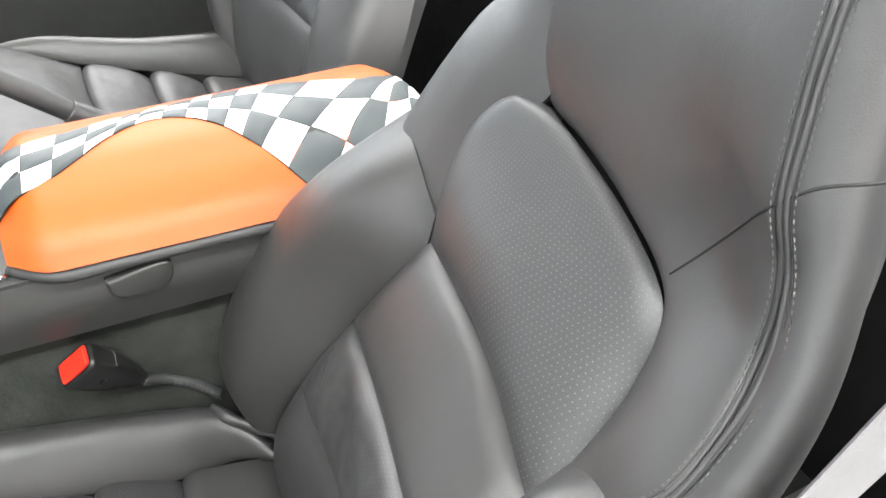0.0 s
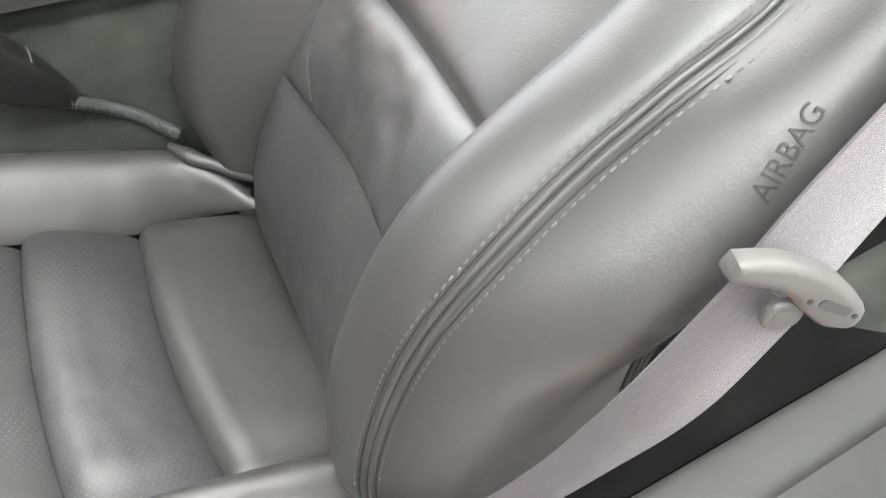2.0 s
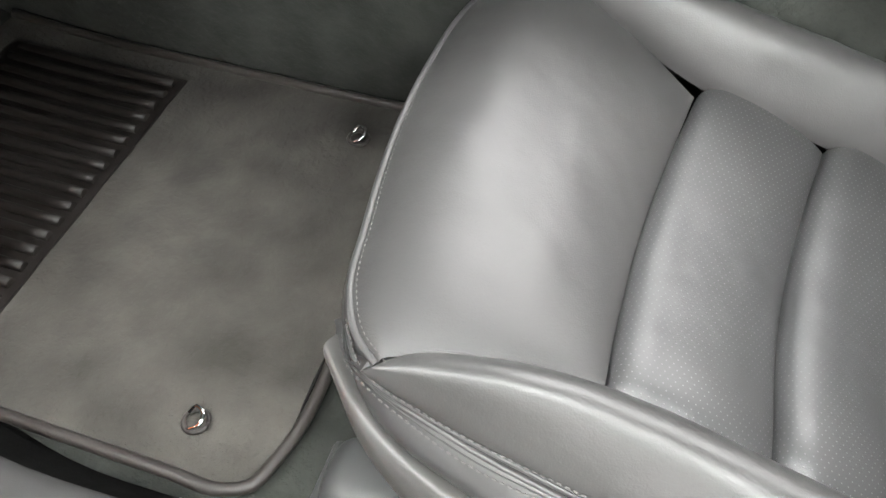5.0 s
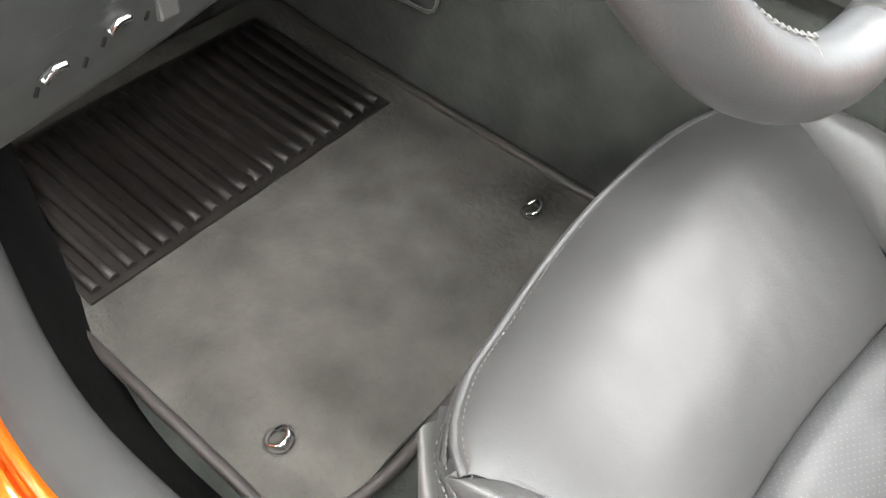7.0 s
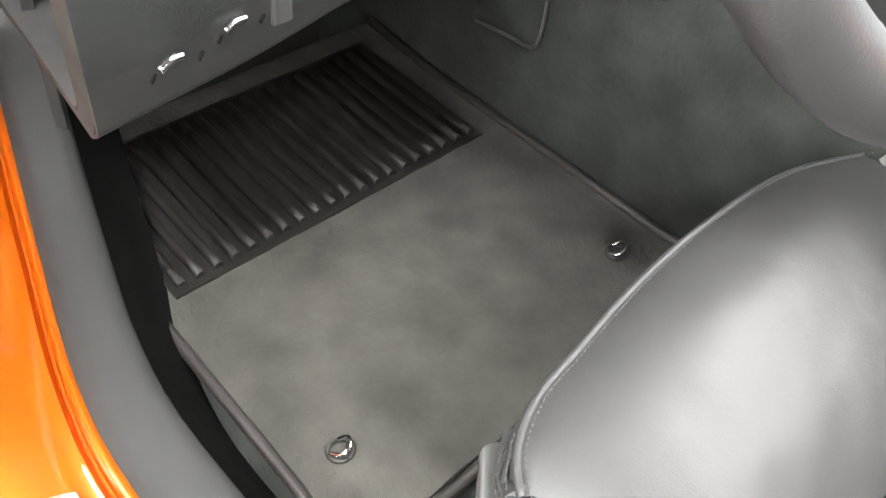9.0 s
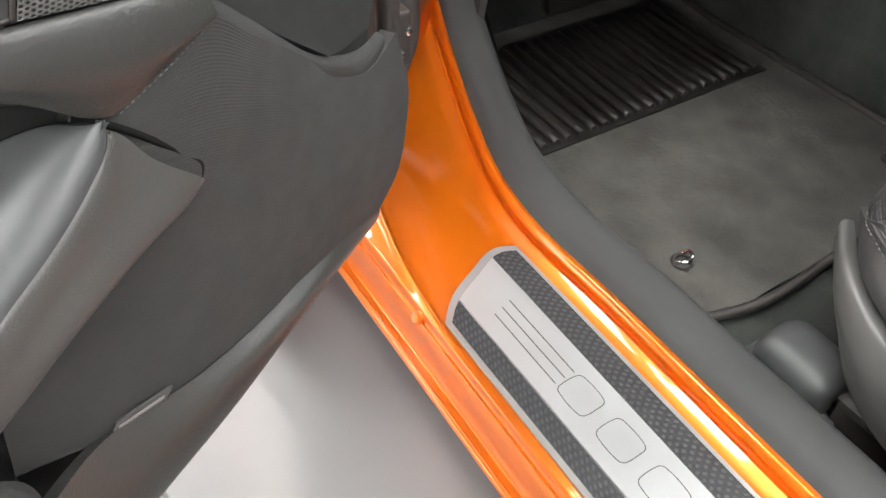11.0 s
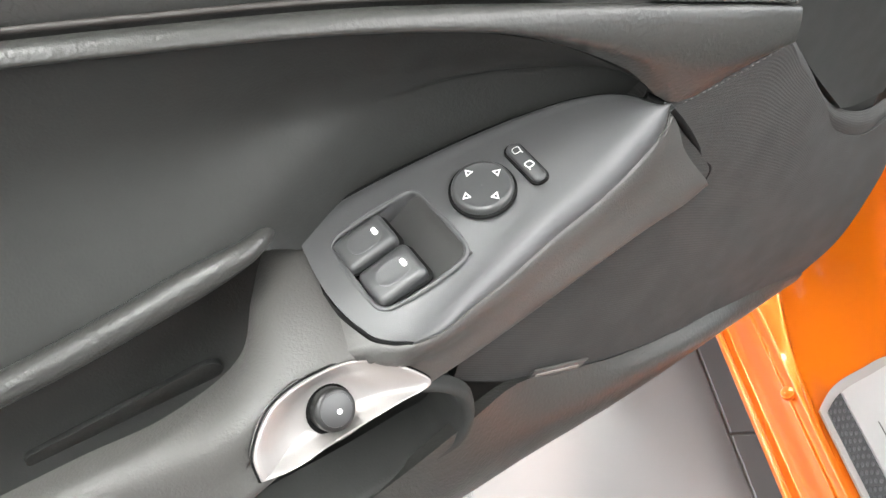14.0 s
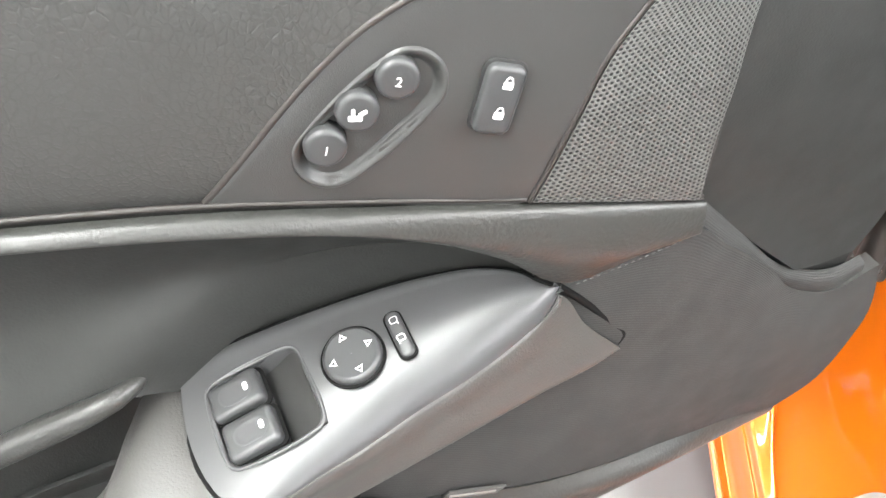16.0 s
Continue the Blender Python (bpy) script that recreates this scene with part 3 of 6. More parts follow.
# laid over the floor: the deep gap's shade as black colour
part("gap_carpet_shade", loft([[(x, y, z) for x in (-0.40, -0.1, 0.3, 0.9)] for y, z in ((0.355, 0.290), (0.41, 0.287), (0.47, 0.287))], 20, 6, 0.003, face=(0, 0, 1)), CARPET_SHADED, car, "black strip for the shade on the carpet beside the seat")
part("fender", loft([[(-0.99, -0.03, z), (-1.2, -0.06, z), (-1.9, -0.07, z), (-2.6, 0.1, z)] for z in (0.15, 0.4, 0.7, 0.9)], 24, 12, 0.01, face=(0, -1, 0)), PAINT, car)
part("hinge_pillar", loft([[(-0.94, 0.075, z), (-0.98, 0.115, z), (-1.02, 0.16, z), (-1.10, 0.30, z), (-1.2, 0.38, z)] for z in (0.30, 0.5, 0.7, 1.0)], 24, 12, 0.01, face=(1, -0.5, 0)), PAINT, car)
part("weather_strip", tube([(-0.93, 0.085, 0.435), (-0.985, 0.14, 0.428), (-1.03, 0.20, 0.436), (-1.056, 0.244, 0.475), (-1.058, 0.247, 0.54), (-1.06, 0.247, 0.75), (-1.06, 0.247, 1.0)], 0.018, 60, 10), SEAL, car, "grey rubber weather strip")
part("pillar_trim", loft([[(-0.10, 0.252, 0.384), (0.05, 0.25, 0.386), (0.3, 0.25, 0.39), (0.9, 0.25, 0.40)], [(-0.10, 0.250, 0.392), (0.05, 0.19, 0.398), (0.3, 0.11, 0.41), (0.9, 0.09, 0.45)],
                           [(-0.10, 0.246, 0.385), (0.05, 0.17, 0.385), (0.3, 0.085, 0.39), (0.9, 0.06, 0.42)], [(-0.10, 0.244, 0.372), (0.05, 0.165, 0.36), (0.3, 0.08, 0.355), (0.9, 0.055, 0.355)]], 40, 18, 0.006, face=(0, -0.5, 1)), SILL_TRIM, car, "dark grey plastic pillar trim")
part("front_skirt", loft([outer(0.080, 0.344)[:9], [(x, 0.084, 0.325) for x in XS[:9]]], 50, 8, 0.004, face=(0, -1, 0)), PAINT, car)
hinge = part("door_hinge", box((-0.97, 0.098, 0.600), (-0.815, 0.118, 0.660), 0.005, 3), RUBBER, car, "dark steel door hinge")
for hy, hz in ((0.112, 0.640), (0.104, 0.618)):
    part("bolt", prism(disc(0.004, 6), 0.004, frame_on((-0.815, hy, hz), (0, 1, 0), (0, 0, 1)), 0.001), CHROME, hinge, "bright bolt head")
# sill plate
plate = thing("sill_plate", "brushed aluminium sill plate with black grip strips", "sill plate")
PX0, PX1 = -0.745, 0.10


def plate_pt(x, y):
    return (x, y, 0.3585 + (y - 0.083) * 0.075)


def front_end(y):
    """The plate's front edge bows forward and runs aslant."""
    f = (y - 0.083) / 0.13
    return float(hermite(np.array([-0.690, -0.708, -0.738, -0.752, -0.742]), np.array([0, 0.12, 0.5, 0.85, 1.0]), np.array([min(1, max(0, f))]))[0])


def plate_strip(y0, y1, inset, h):
    """A strip along the plate between two lines; its front follows the plate's bow."""
    rows = []
    for y in np.linspace(y0, y1, 19):
        z = plate_pt(0, y)[2] + h
        x0 = front_end(y) + inset
        rows.append([(x0, y, z), (x0 + 0.02, y, z), (-0.3, y, z), (PX1 - inset, y, z)])
    return loft(rows, 40, 37, 0.004, face=(0, 0, 1))


part("frame", plate_strip(0.083, 0.213, 0.0, 0.0), SILVER, plate, "satin silver frame")
part("centre_band", plate_strip(0.112, 0.177, 0.013, 0.0035), BRUSHED, plate)
part("grip_strip", plate_strip(0.089, 0.111, 0.012, 0.0025), GRIP, plate, "black textured rubber strip")
part("grip_strip", plate_strip(0.179, 0.207, 0.012, 0.0025), GRIP, plate, "black textured rubber strip")
for k in range(3):
    y = 0.132 + 0.012 * k
    part("groove", loft([[(-0.67 - 0.3 * (y - 0.14), y, plate_pt(0, y)[2] + 0.0042), (-0.56, y, plate_pt(0, y)[2] + 0.0042)],
                         [(-0.67 - 0.3 * (y - 0.14), y + 0.0010, plate_pt(0, y)[2] + 0.0042), (-0.56, y + 0.0010, plate_pt(0, y)[2] + 0.0042)]], 6, 3, 0.0006, face=(0, 0, 1)), GUIDE, plate)
for k in range(8):
    x = -0.535 + 0.06 * k
    bm = tube([(x + px, 0.145 + py, plate_pt(0, 0.145 + py)[2] + 0.0038) for px, py in rounded(0.042, 0.032, 0.007) + [rounded(0.042, 0.032, 0.007)[0]]], 0.0005, 70, 6)
    part("embossed_bar", bm, GUIDE, plate, "raised plain shape on the plate")

# floor, tunnel, inner walls
carpet = setting("floor", loft([[(-1.7, y, 0.52), (-1.4, y, 0.38), (-1.25, y, 0.30), (-1.1, y, 0.286), (-0.66, y, 0.283), (-0.3, y, 0.28), (0.3, y, 0.27), (0.9, y, 0.30)] for y in (0.35, 0.6, 0.8, 1.05)], 50, 12, 0.01, face=(0, 0, 1)), CARPET, "charcoal carpet on the car floor", "carpet")
# black sheet on the floor carpet for the shade behind the seat
part("rear_carpet_shade", loft([[(0.30, y, 0.277), (0.5, y, 0.283), (0.7, y, 0.294), (0.9, y, 0.308)] for y in (0.475, 0.7, 1.05)], 20, 8, 0.003, face=(0, 0, 1)), CARPET_SHADED, carpet, "black sheet for the shade on the carpet behind the seat")
part("carpet_far", loft([[(-1.7, y, 0.52), (-1.2, y, 0.30), (-0.66, y, 0.28), (0.9, y, 0.30)] for y in (1.15, 1.6, 2.4)], 30, 8, 0.01, face=(0, 0, 1)), CARPET, carpet)
tunnel = setting("trim", loft([[(-1.6, y, z), (-0.9, y, z), (-0.4, y, z), (0.1, y, z), (0.7, y, z)] for y, z in ((0.925, 0.27), (0.925, 0.40), (0.93, 0.56), (0.95, 0.655))], 20, 20, 0.01, face=(0, -1, 0)), CARPET, "carpeted tunnel side", "carpet")
setting("trim", loft([[(-1.1, 0.38, 0.30), (-1.3, 0.45, 0.36), (-1.7, 0.47, 0.5)], [(-1.05, 0.385, 0.6), (-1.3, 0.46, 0.6), (-1.7, 0.48, 0.7)], [(-1.0, 0.39, 0.95), (-1.3, 0.46, 0.95), (-1.7, 0.48, 0.95)]], 12, 10, 0.01, face=(0, 1, 0)), PLASTIC, "dark kick panel in the footwell", "trim")
setting("trim", loft([[(-1.7, y, 0.4), (-1.66, y, 0.7), (-1.6, y, 1.0)] for y in (0.4, 1.2, 2.4)], 10, 8, 0.02, face=(1, 0, 0)), CARPET, "carpeted bulkhead ahead of the footwell", "trim")
setting("trim", loft([[(0.95, y, 0.2), (0.99, y, 0.6), (1.05, y, 0.9)] for y in (0.3, 1.2, 2.4)], 12, 10, 0.02, face=(-1, 0, 0)), CARPET_SHADED, "carpeted wall behind the seats", "trim")
setting("trim", loft([[(-1.7, 2.3, z), (-0.5, 2.32, z), (0.9, 2.3, z)] for z in (0.3, 0.6, 0.95)], 14, 10, 0.04, face=(0, -1, 0)), DOOR_DARK, "dark far door panel", "trim")

# dashboard, seen from below
DB = [(-0.835, 0.34), (-0.855, 0.48), (-0.88, 0.6), (-0.92, 0.9)]
dash = thing("dashboard", "dark plastic lower dashboard over the footwell", "dashboard")
part("panel", loft([[(-0.835, 0.34, 0.62), (-0.855, 0.48, 0.62), (-0.88, 0.6, 0.62), (-0.92, 0.9, 0.64), (-0.9, 1.4, 0.68), (-0.9, 2.3, 0.68)],
                    [(-0.815, 0.34, 0.645), (-0.835, 0.48, 0.645), (-0.86, 0.6, 0.645), (-0.89, 0.9, 0.67), (-0.86, 1.4, 0.72), (-0.86, 2.3, 0.72)],
                    [(-0.80, 0.34, 0.72), (-0.82, 0.48, 0.72), (-0.85, 0.6, 0.72), (-0.86, 0.9, 0.74), (-0.85, 1.4, 0.76), (-0.85, 2.3, 0.76)],
                    [(-0.86, 0.36, 0.93), (-0.87, 0.48, 0.94), (-0.9, 0.6, 0.95), (-0.9, 0.9, 0.95), (-0.9, 1.4, 0.95), (-0.9, 2.3, 0.95)],
                    [(-1.2, 0.36, 1.0), (-1.2, 0.48, 1.01), (-1.2, 0.6, 1.02), (-1.2, 0.9, 1.02), (-1.2, 1.4, 1.02), (-1.2, 2.3, 1.02)],
                    [(-1.7, 0.36, 0.98), (-1.7, 0.48, 0.99), (-1.7, 0.6, 1.0), (-1.7, 0.9, 1.0), (-1.7, 1.4, 1.0), (-1.7, 2.3, 1.0)]], 40, 40, 0.02, face=(0.3, 0, 1)), DASH_DARK, dash)
# strip added in a lighter plastic for the light along the dashboard's lower edge
part("lit_band", loft([[(x + 0.003, y, 0.621) for x, y in DB], [(x + 0.018, y, 0.632) for x, y in DB], [(x + 0.0235, y, 0.650) for x, y in DB], [(x + 0.030, y, 0.690) for x, y in DB], [(x + 0.0315, y, 0.697) for x, y in DB], [(x + 0.024, y, 0.700) for x, y in DB]], 40, 30, 0.003, face=(1, 0, 0)), PLASTIC_SOFT, dash, "added strip, lighter where the lower dashboard catches light")
part("knee_panel", loft([[(-0.835, 0.34, 0.62), (-0.88, 0.6, 0.62), (-0.92, 0.9, 0.64)], [(-1.0, 0.36, 0.60), (-1.02, 0.6, 0.60), (-1.02, 0.9, 0.62)], [(-1.7, 0.36, 0.75), (-1.7, 0.6, 0.75), (-1.7, 0.9, 0.75)]], 14, 12, 0.012, face=(0, 0, -1)), PLASTIC, dash)
for gx, gy in ((-0.802, 0.400), (-0.818, 0.462)):
    part("fastener", tube([(gx, gy - 0.011, 0.676), (gx - 0.003, gy, 0.679), (gx - 0.006, gy + 0.011, 0.677)], 0.0036, 14, 8), CHROME, dash, "small shiny metal fastener")
    for d in (-0.02, 0.02):
        part("slot", tube([(gx + 0.002 - 0.13 * d, gy + d, 0.672), (gx + 0.002 - 0.13 * d, gy + d + 0.004, 0.678)], 0.0014, 8, 6), GAP, dash, "narrow dark slot")
part("tab", box((-0.838, 0.500, 0.655), (-0.829, 0.520, 0.700), 0.003), PLASTIC_SEAT, dash, "raised grey tab")
pedal = thing("foot_rest", "dark rounded foot rest at the front of the footwell", "foot rest")
part("pad", loft([[(-1.26, y, 0.30), (-1.27, y, 0.36), (-1.33, y, 0.42), (-1.45, y, 0.45)] for y in (0.66, 0.74, 0.80, 0.83)], 16, 10, 0.02, puff=0.01, face=(1, 0, 1)), RUBBER, pedal)
rail = thing("seat_rail_cover", "dark rounded plastic cover over the seat rail end", "cover")
part("cover", box((-0.515, 0.372, 0.278), (-0.415, 0.450, 0.348), 0.026, 6), PLASTIC, rail)
part("foot", box((-0.53, 0.366, 0.277), (-0.40, 0.456, 0.292), 0.006, 2), PLASTIC, rail)
tag = thing("label_plate", "small grey plate with a red ring on the sill's inner side", "label")
TF = frame_on((-0.590, 0.352, 0.300), (1, 0, 0), (0, -0.3, 0.95))
part("plate", prism(rounded(0.09, 0.034, 0.005), 0.002, TF, 0.0008), GUIDE, tag)
part("ring", tube([tuple(TF @ Vector((-0.008 + x, y, 0.0024))) for x, y in rounded(0.040, 0.016, 0.006) + [rounded(0.040, 0.016, 0.006)[0]]], 0.0014, 50, 6), RED, tag, "red ring")
# ---- floor mat ----
mat_thing = thing("floor_mat", "grey carpet floor mat with black ribbed rubber heel pad", "floor mat")


def mat_z(x):
    return float(np.interp(x, [-1.35, -1.24, -1.17, -1.0, -0.66, -0.5], [0.345, 0.315, 0.304, 0.300, 0.298, 0.296]))


MX = [-1.24, -1.1, -1.0, -0.88, -0.77, -0.66, -0.575]
part("carpet", loft([[(x, y, mat_z(x)) for x in MX[:-1] + [e]] for y, e in ((0.372, -0.608), (0.384, -0.584), (0.41, -0.575), (0.5, -0.575), (0.65, -0.575), (0.8, -0.575), (0.875, -0.575), (0.900, -0.584), (0.912, -0.608))], 60, 30, 0.008, face=(0, 0, 1), creases=0.0025, seed=3), MAT_CARPET, mat_thing)
edge = [(x, 0.370, mat_z(x) + 0.001) for x in MX[:-1] + [-0.61]] + [(-0.584, 0.383, 0.297), (-0.574, 0.41, 0.297), (-0.574, 0.64, 0.297), (-0.574, 0.875, 0.297), (-0.584, 0.901, 0.297)] + [(x, 0.914, mat_z(x) + 0.001) for x in [-0.61] + MX[:-1][::-1]]
part("edge_binding", tube(edge, 0.007, 160, 8), RUBBER, mat_thing, "dark stitched edge binding")
HEEL = material("brown_black_rubber", (0.010, 0.0082, 0.0072), 0.55, vary=0.15, grain=0.3, grain_scale=500, spec=0.35)
part("heel_pad", loft([[(x, y, mat_z(x) + 0.003) for x in (-1.205, -1.05, -0.932)] for y in (0.398, 0.63, 0.872)], 20, 10, 0.004, face=(0, 0, 1)), HEEL, mat_thing, "black rubber heel pad")
for k in range(20):
    y = 0.412 + k * 0.0235
    part("rib", tube([(-1.19, y, mat_z(-1.19) + 0.0045), (-1.06, y, mat_z(-1.06) + 0.0045), (-0.942, y, mat_z(-0.942) + 0.0045)], 0.0068, 10, 8), HEEL, mat_thing)
for gy in (0.424, 0.841):
    g = part("grommet", tube([(-0.664 + 0.0125 * math.cos(a), gy + 0.0125 * math.sin(a), 0.3018) for a in np.linspace(0, 2 * math.pi, 24)], 0.0026, 32, 8), RUBBER, mat_thing, "black grommet ring")
    part("hook", tube([(-0.674, gy + 0.004, 0.304), (-0.666, gy + 0.011, 0.312), (-0.656, gy + 0.006, 0.313), (-0.655, gy - 0.005, 0.310), (-0.666, gy - 0.012, 0.305)], 0.0025, 20, 8), CHROME, g, "bright metal hook")

# ---- driver's seat ----
def build_seat(label):
    s = thing("bucket_seat", label, "car seat", group="front seats")

    def zc(x):
        return 0.410 - 0.289 * x

    # cushion: each panel rises steeply at its front seam and sinks slowly towards the next
    for x0, x1, m in ((-0.295, -0.1605, LEATHER_PERF), (-0.1615, -0.0475, LEATHER_PERF), (-0.0485, 0.165, LEATHER)):
        rows = []
        for f in (0, 0.012, 0.04, 0.09, 0.25, 0.5, 0.75, 0.91, 0.96, 0.988, 1):
            y = 0.468 + 0.365 * f
            end = min(f, 1 - f)
            dip = -0.014 * math.sin(math.pi * f) - (0.013 if f < 0.5 else 0.004) * max(0.0, 1 - end / 0.09)**2
            bow = 0.02 * f - 0.012 * math.sin(math.pi * f)
            row = []
            for dx, dz in ((0.0, -0.011), (0.003, -0.003), (0.010, 0.005), (0.022, 0.0105), (0.040, 0.0115)):
                row.append((x0 + dx + bow, y, zc(x0 + dx) + dip + dz))
            for dx, dz in ((0.055, 0.0085), (0.032, 0.0035), (0.014, -0.003), (0.004, -0.0085), (0.0, -0.0115)):
                row.append((x1 - dx + bow, y, zc(x1 - dx) + dip + dz))
            rows.append(row)
        part("cushion_panel", loft(rows, 56, 80, 0.03, puff=0.001, edge=8, face=(0, 0, 1), creases=0.0010, seed=x0 * 10), m, s)
    piping = [(-0.452, 0.420, 0.532), (-0.474, 0.437, 0.530), (-0.497, 0.477, 0.527), (-0.509, 0.537, 0.526), (-0.522, 0.62, 0.526), (-0.528, 0.73, 0.527), (-0.514, 0.86, 0.528), (-0.485, 0.925, 0.530)]
    part("cushion_front", loft([[(-0.296, 0.470, 0.488), (-0.298, 0.56, 0.476), (-0.296, 0.65, 0.472), (-0.288, 0.74, 0.476), (-0.278, 0.825, 0.486)],
                                [(-0.38, 0.452, 0.522), (-0.38, 0.55, 0.526), (-0.38, 0.65, 0.527), (-0.375, 0.76, 0.527), (-0.37, 0.875, 0.524)],
                                [(-0.445, 0.425, 0.538), (-0.455, 0.53, 0.543), (-0.465, 0.65, 0.546), (-0.463, 0.78, 0.546), (-0.44, 0.915, 0.540)],
                                piping], 60, 40, 0.006, puff=0.008, edge=8, face=(0, 0, 1), creases=0.0012, seed=5), LEATHER, s)
    part("piping", tube(piping, 0.0035, 90, 8), LEATHER, s)
    part("stitching", stitch_row([(x + 0.005, y + 0.002, z + 0.0055) for x, y, z in piping]), THREAD, s, "pale grey stitching")
    face_f = part("front_face", loft([piping, [(x - 0.004, y - 0.004, z - 0.03) for x, y, z in piping], [(x + 0.012, y, z - 0.075) for x, y, z in piping], [(x + 0.05, y + 0.01, z - 0.16) for x, y, z in piping]], 60, 16, 0.02, puff=0.006, face=(-1, 0, 0)), LEATHER, s)
    seam_o = [(-0.451, 0.419, 0.535), (-0.436, 0.431, 0.536), (-0.381, 0.453, 0.520), (-0.294, 0.470, 0.494), (-0.163, 0.469, 0.455), (-0.05, 0.463, 0.424), (0.075, 0.462, 0.395)]
    crown_o = [(-0.455, 0.415, 0.534), (-0.42, 0.421, 0.538), (-0.36, 0.43, 0.541), (-0.27, 0.434, 0.527), (-0.163, 0.428, 0.505), (-0.05, 0.418, 0.488), (0.06, 0.405, 0.470)]
    stitch_o = [(-0.462, 0.413, 0.529), (-0.414, 0.406, 0.503), (-0.34, 0.397, 0.485), (-0.262, 0.386, 0.476), (-0.187, 0.378, 0.473), (-0.079, 0.364, 0.473), (0.015, 0.352, 0.472)]
    bol_o = part("side_bolster", loft([seam_o, crown_o, stitch_o], 80, 26, 0.004, puff=0.008, edge=6, face=(0, -0.5, 1), creases=0.0008, seed=11), LEATHER_WORN, s, "creased worn leather bolster")
    for line in ([(-0.084, 0.414, 0.49), (-0.062, 0.402, 0.484), (-0.039, 0.383, 0.477), (-0.018, 0.362, 0.473)], [(-0.032, 0.406, 0.482), (-0.017, 0.386, 0.476), (-0.008, 0.367, 0.473)],
                 [(-0.258, 0.421, 0.512), (-0.269, 0.407, 0.499), (-0.294, 0.398, 0.489)], [(-0.172, 0.414, 0.496), (-0.128, 0.411, 0.492), (-0.121, 0.396, 0.485), (-0.134, 0.384, 0.479)]):
        part("crease", tube(sewn(line, [bol_o], (0, -0.5, 1), 0, -0.0002, 40), 0.00045, 40, 6, taper=[0.3, 1, 0.8, 1, 0.3]), CREASE, s, "pale wear crease in the leather")
    part("corner_tuck", tube([(-0.458, 0.425, 0.529), (-0.436, 0.437, 0.531), (-0.40, 0.447, 0.523), (-0.36, 0.455, 0.512)], 0.007, 30, 10, taper=[0.5, 1, 1, 0.4]), LEATHER, s)
    low_o = [(-0.512, 0.470, 0.488), (-0.455, 0.410, 0.468), (-0.38, 0.384, 0.452), (-0.262, 0.366, 0.442), (-0.187, 0.358, 0.438), (-0.079, 0.345, 0.420), (0.02, 0.335, 0.400)]
    stitch_e, low_e = stitch_o + [(0.09, 0.344, 0.466), (0.16, 0.345, 0.46)], low_o + [(0.09, 0.332, 0.385), (0.16, 0.335, 0.375)]
    band_o = part("side_band", loft([stitch_e, [tuple((np.array(a) + np.array(b)) / 2 + np.array((0, -0.008, 0))) for a, b in zip(stitch_e, low_e)], low_e], 80, 16, 0.02, puff=0.004, face=(0, -1, 0)), LEATHER, s)
    part("corner_fill", tube([(-0.425, 0.436, 0.517), (-0.447, 0.429, 0.523), (-0.456, 0.421, 0.522)], 0.010, 30, 12), LEATHER, s)
    double_seam([(-0.4915, 0.452, 0.512), (-0.476, 0.424, 0.518), (-0.450, 0.4095, 0.5155)] + stitch_o[1:], [bol_o, band_o, face_f], (-0.2, -1, 0.6), s)
    seam_i = [(-0.47, 0.915, 0.540), (-0.38, 0.872, 0.522), (-0.28, 0.836, 0.492), (-0.146, 0.832, 0.452), (-0.023, 0.832, 0.417), (0.06, 0.84, 0.405), (0.105, 0.80, 0.425)]
    crown_i = [(-0.465, 0.93, 0.548), (-0.38, 0.905, 0.560), (-0.28, 0.885, 0.548), (-0.146, 0.885, 0.515), (-0.03, 0.885, 0.482), (0.04, 0.875, 0.462), (0.10, 0.82, 0.432)]
    back_i = [(-0.46, 0.945, 0.53), (-0.38, 0.945, 0.53), (-0.28, 0.937, 0.515), (-0.146, 0.932, 0.485), (-0.03, 0.928, 0.455), (0.05, 0.905, 0.448), (0.105, 0.83, 0.432)]
    bol_i = part("side_bolster", loft([seam_i, crown_i, back_i], 70, 24, 0.03, puff=0.01, edge=6, face=(0, 0, 1), creases=0.0015, seed=21), LEATHER, s)

    # plastic base with controls
    val_t = [(-0.515, 0.457, 0.474), (-0.474, 0.418, 0.467), (-0.403, 0.383, 0.452), (-0.34, 0.365, 0.455), (-0.277, 0.355, 0.460), (-0.20, 0.35, 0.465), (-0.165, 0.345, 0.455), (-0.135, 0.338, 0.418)]
    val_b = [(-0.492, 0.455, 0.425), (-0.45, 0.405, 0.40), (-0.40, 0.375, 0.372), (-0.34, 0.358, 0.36), (-0.277, 0.349, 0.358), (-0.20, 0.343, 0.36), (-0.165, 0.34, 0.365), (-0.14, 0.336, 0.37)]
    val_m = [tuple(0.6 * np.array(a) + 0.4 * np.array(b) + np.array((-0.003, -0.012, 0))) for a, b in zip(val_t, val_b)]
    val_u = [tuple(np.array(a) + np.array((0.004, 0.012, -0.004))) for a in val_t]
    base = part("base_cover", loft([val_u, val_t, val_m, val_b], 70, 22, 0.008, face=(0, -1, 0)), PLASTIC_SEAT, s, "satin grey plastic seat base cover")
    part("base_frame", box((-0.42, 0.40, 0.28), (0.14, 0.90, 0.325), 0.01), RUBBER, s)
    SWF = frame_on((-0.335, 0.350, 0.448), (1, -0.12, -0.02), (0, 0.75, 0.66))
    sw = part("position_switch", prism(rounded(0.062, 0.021, 0.009), 0.013, SWF, 0.004, 3), PLASTIC, s)
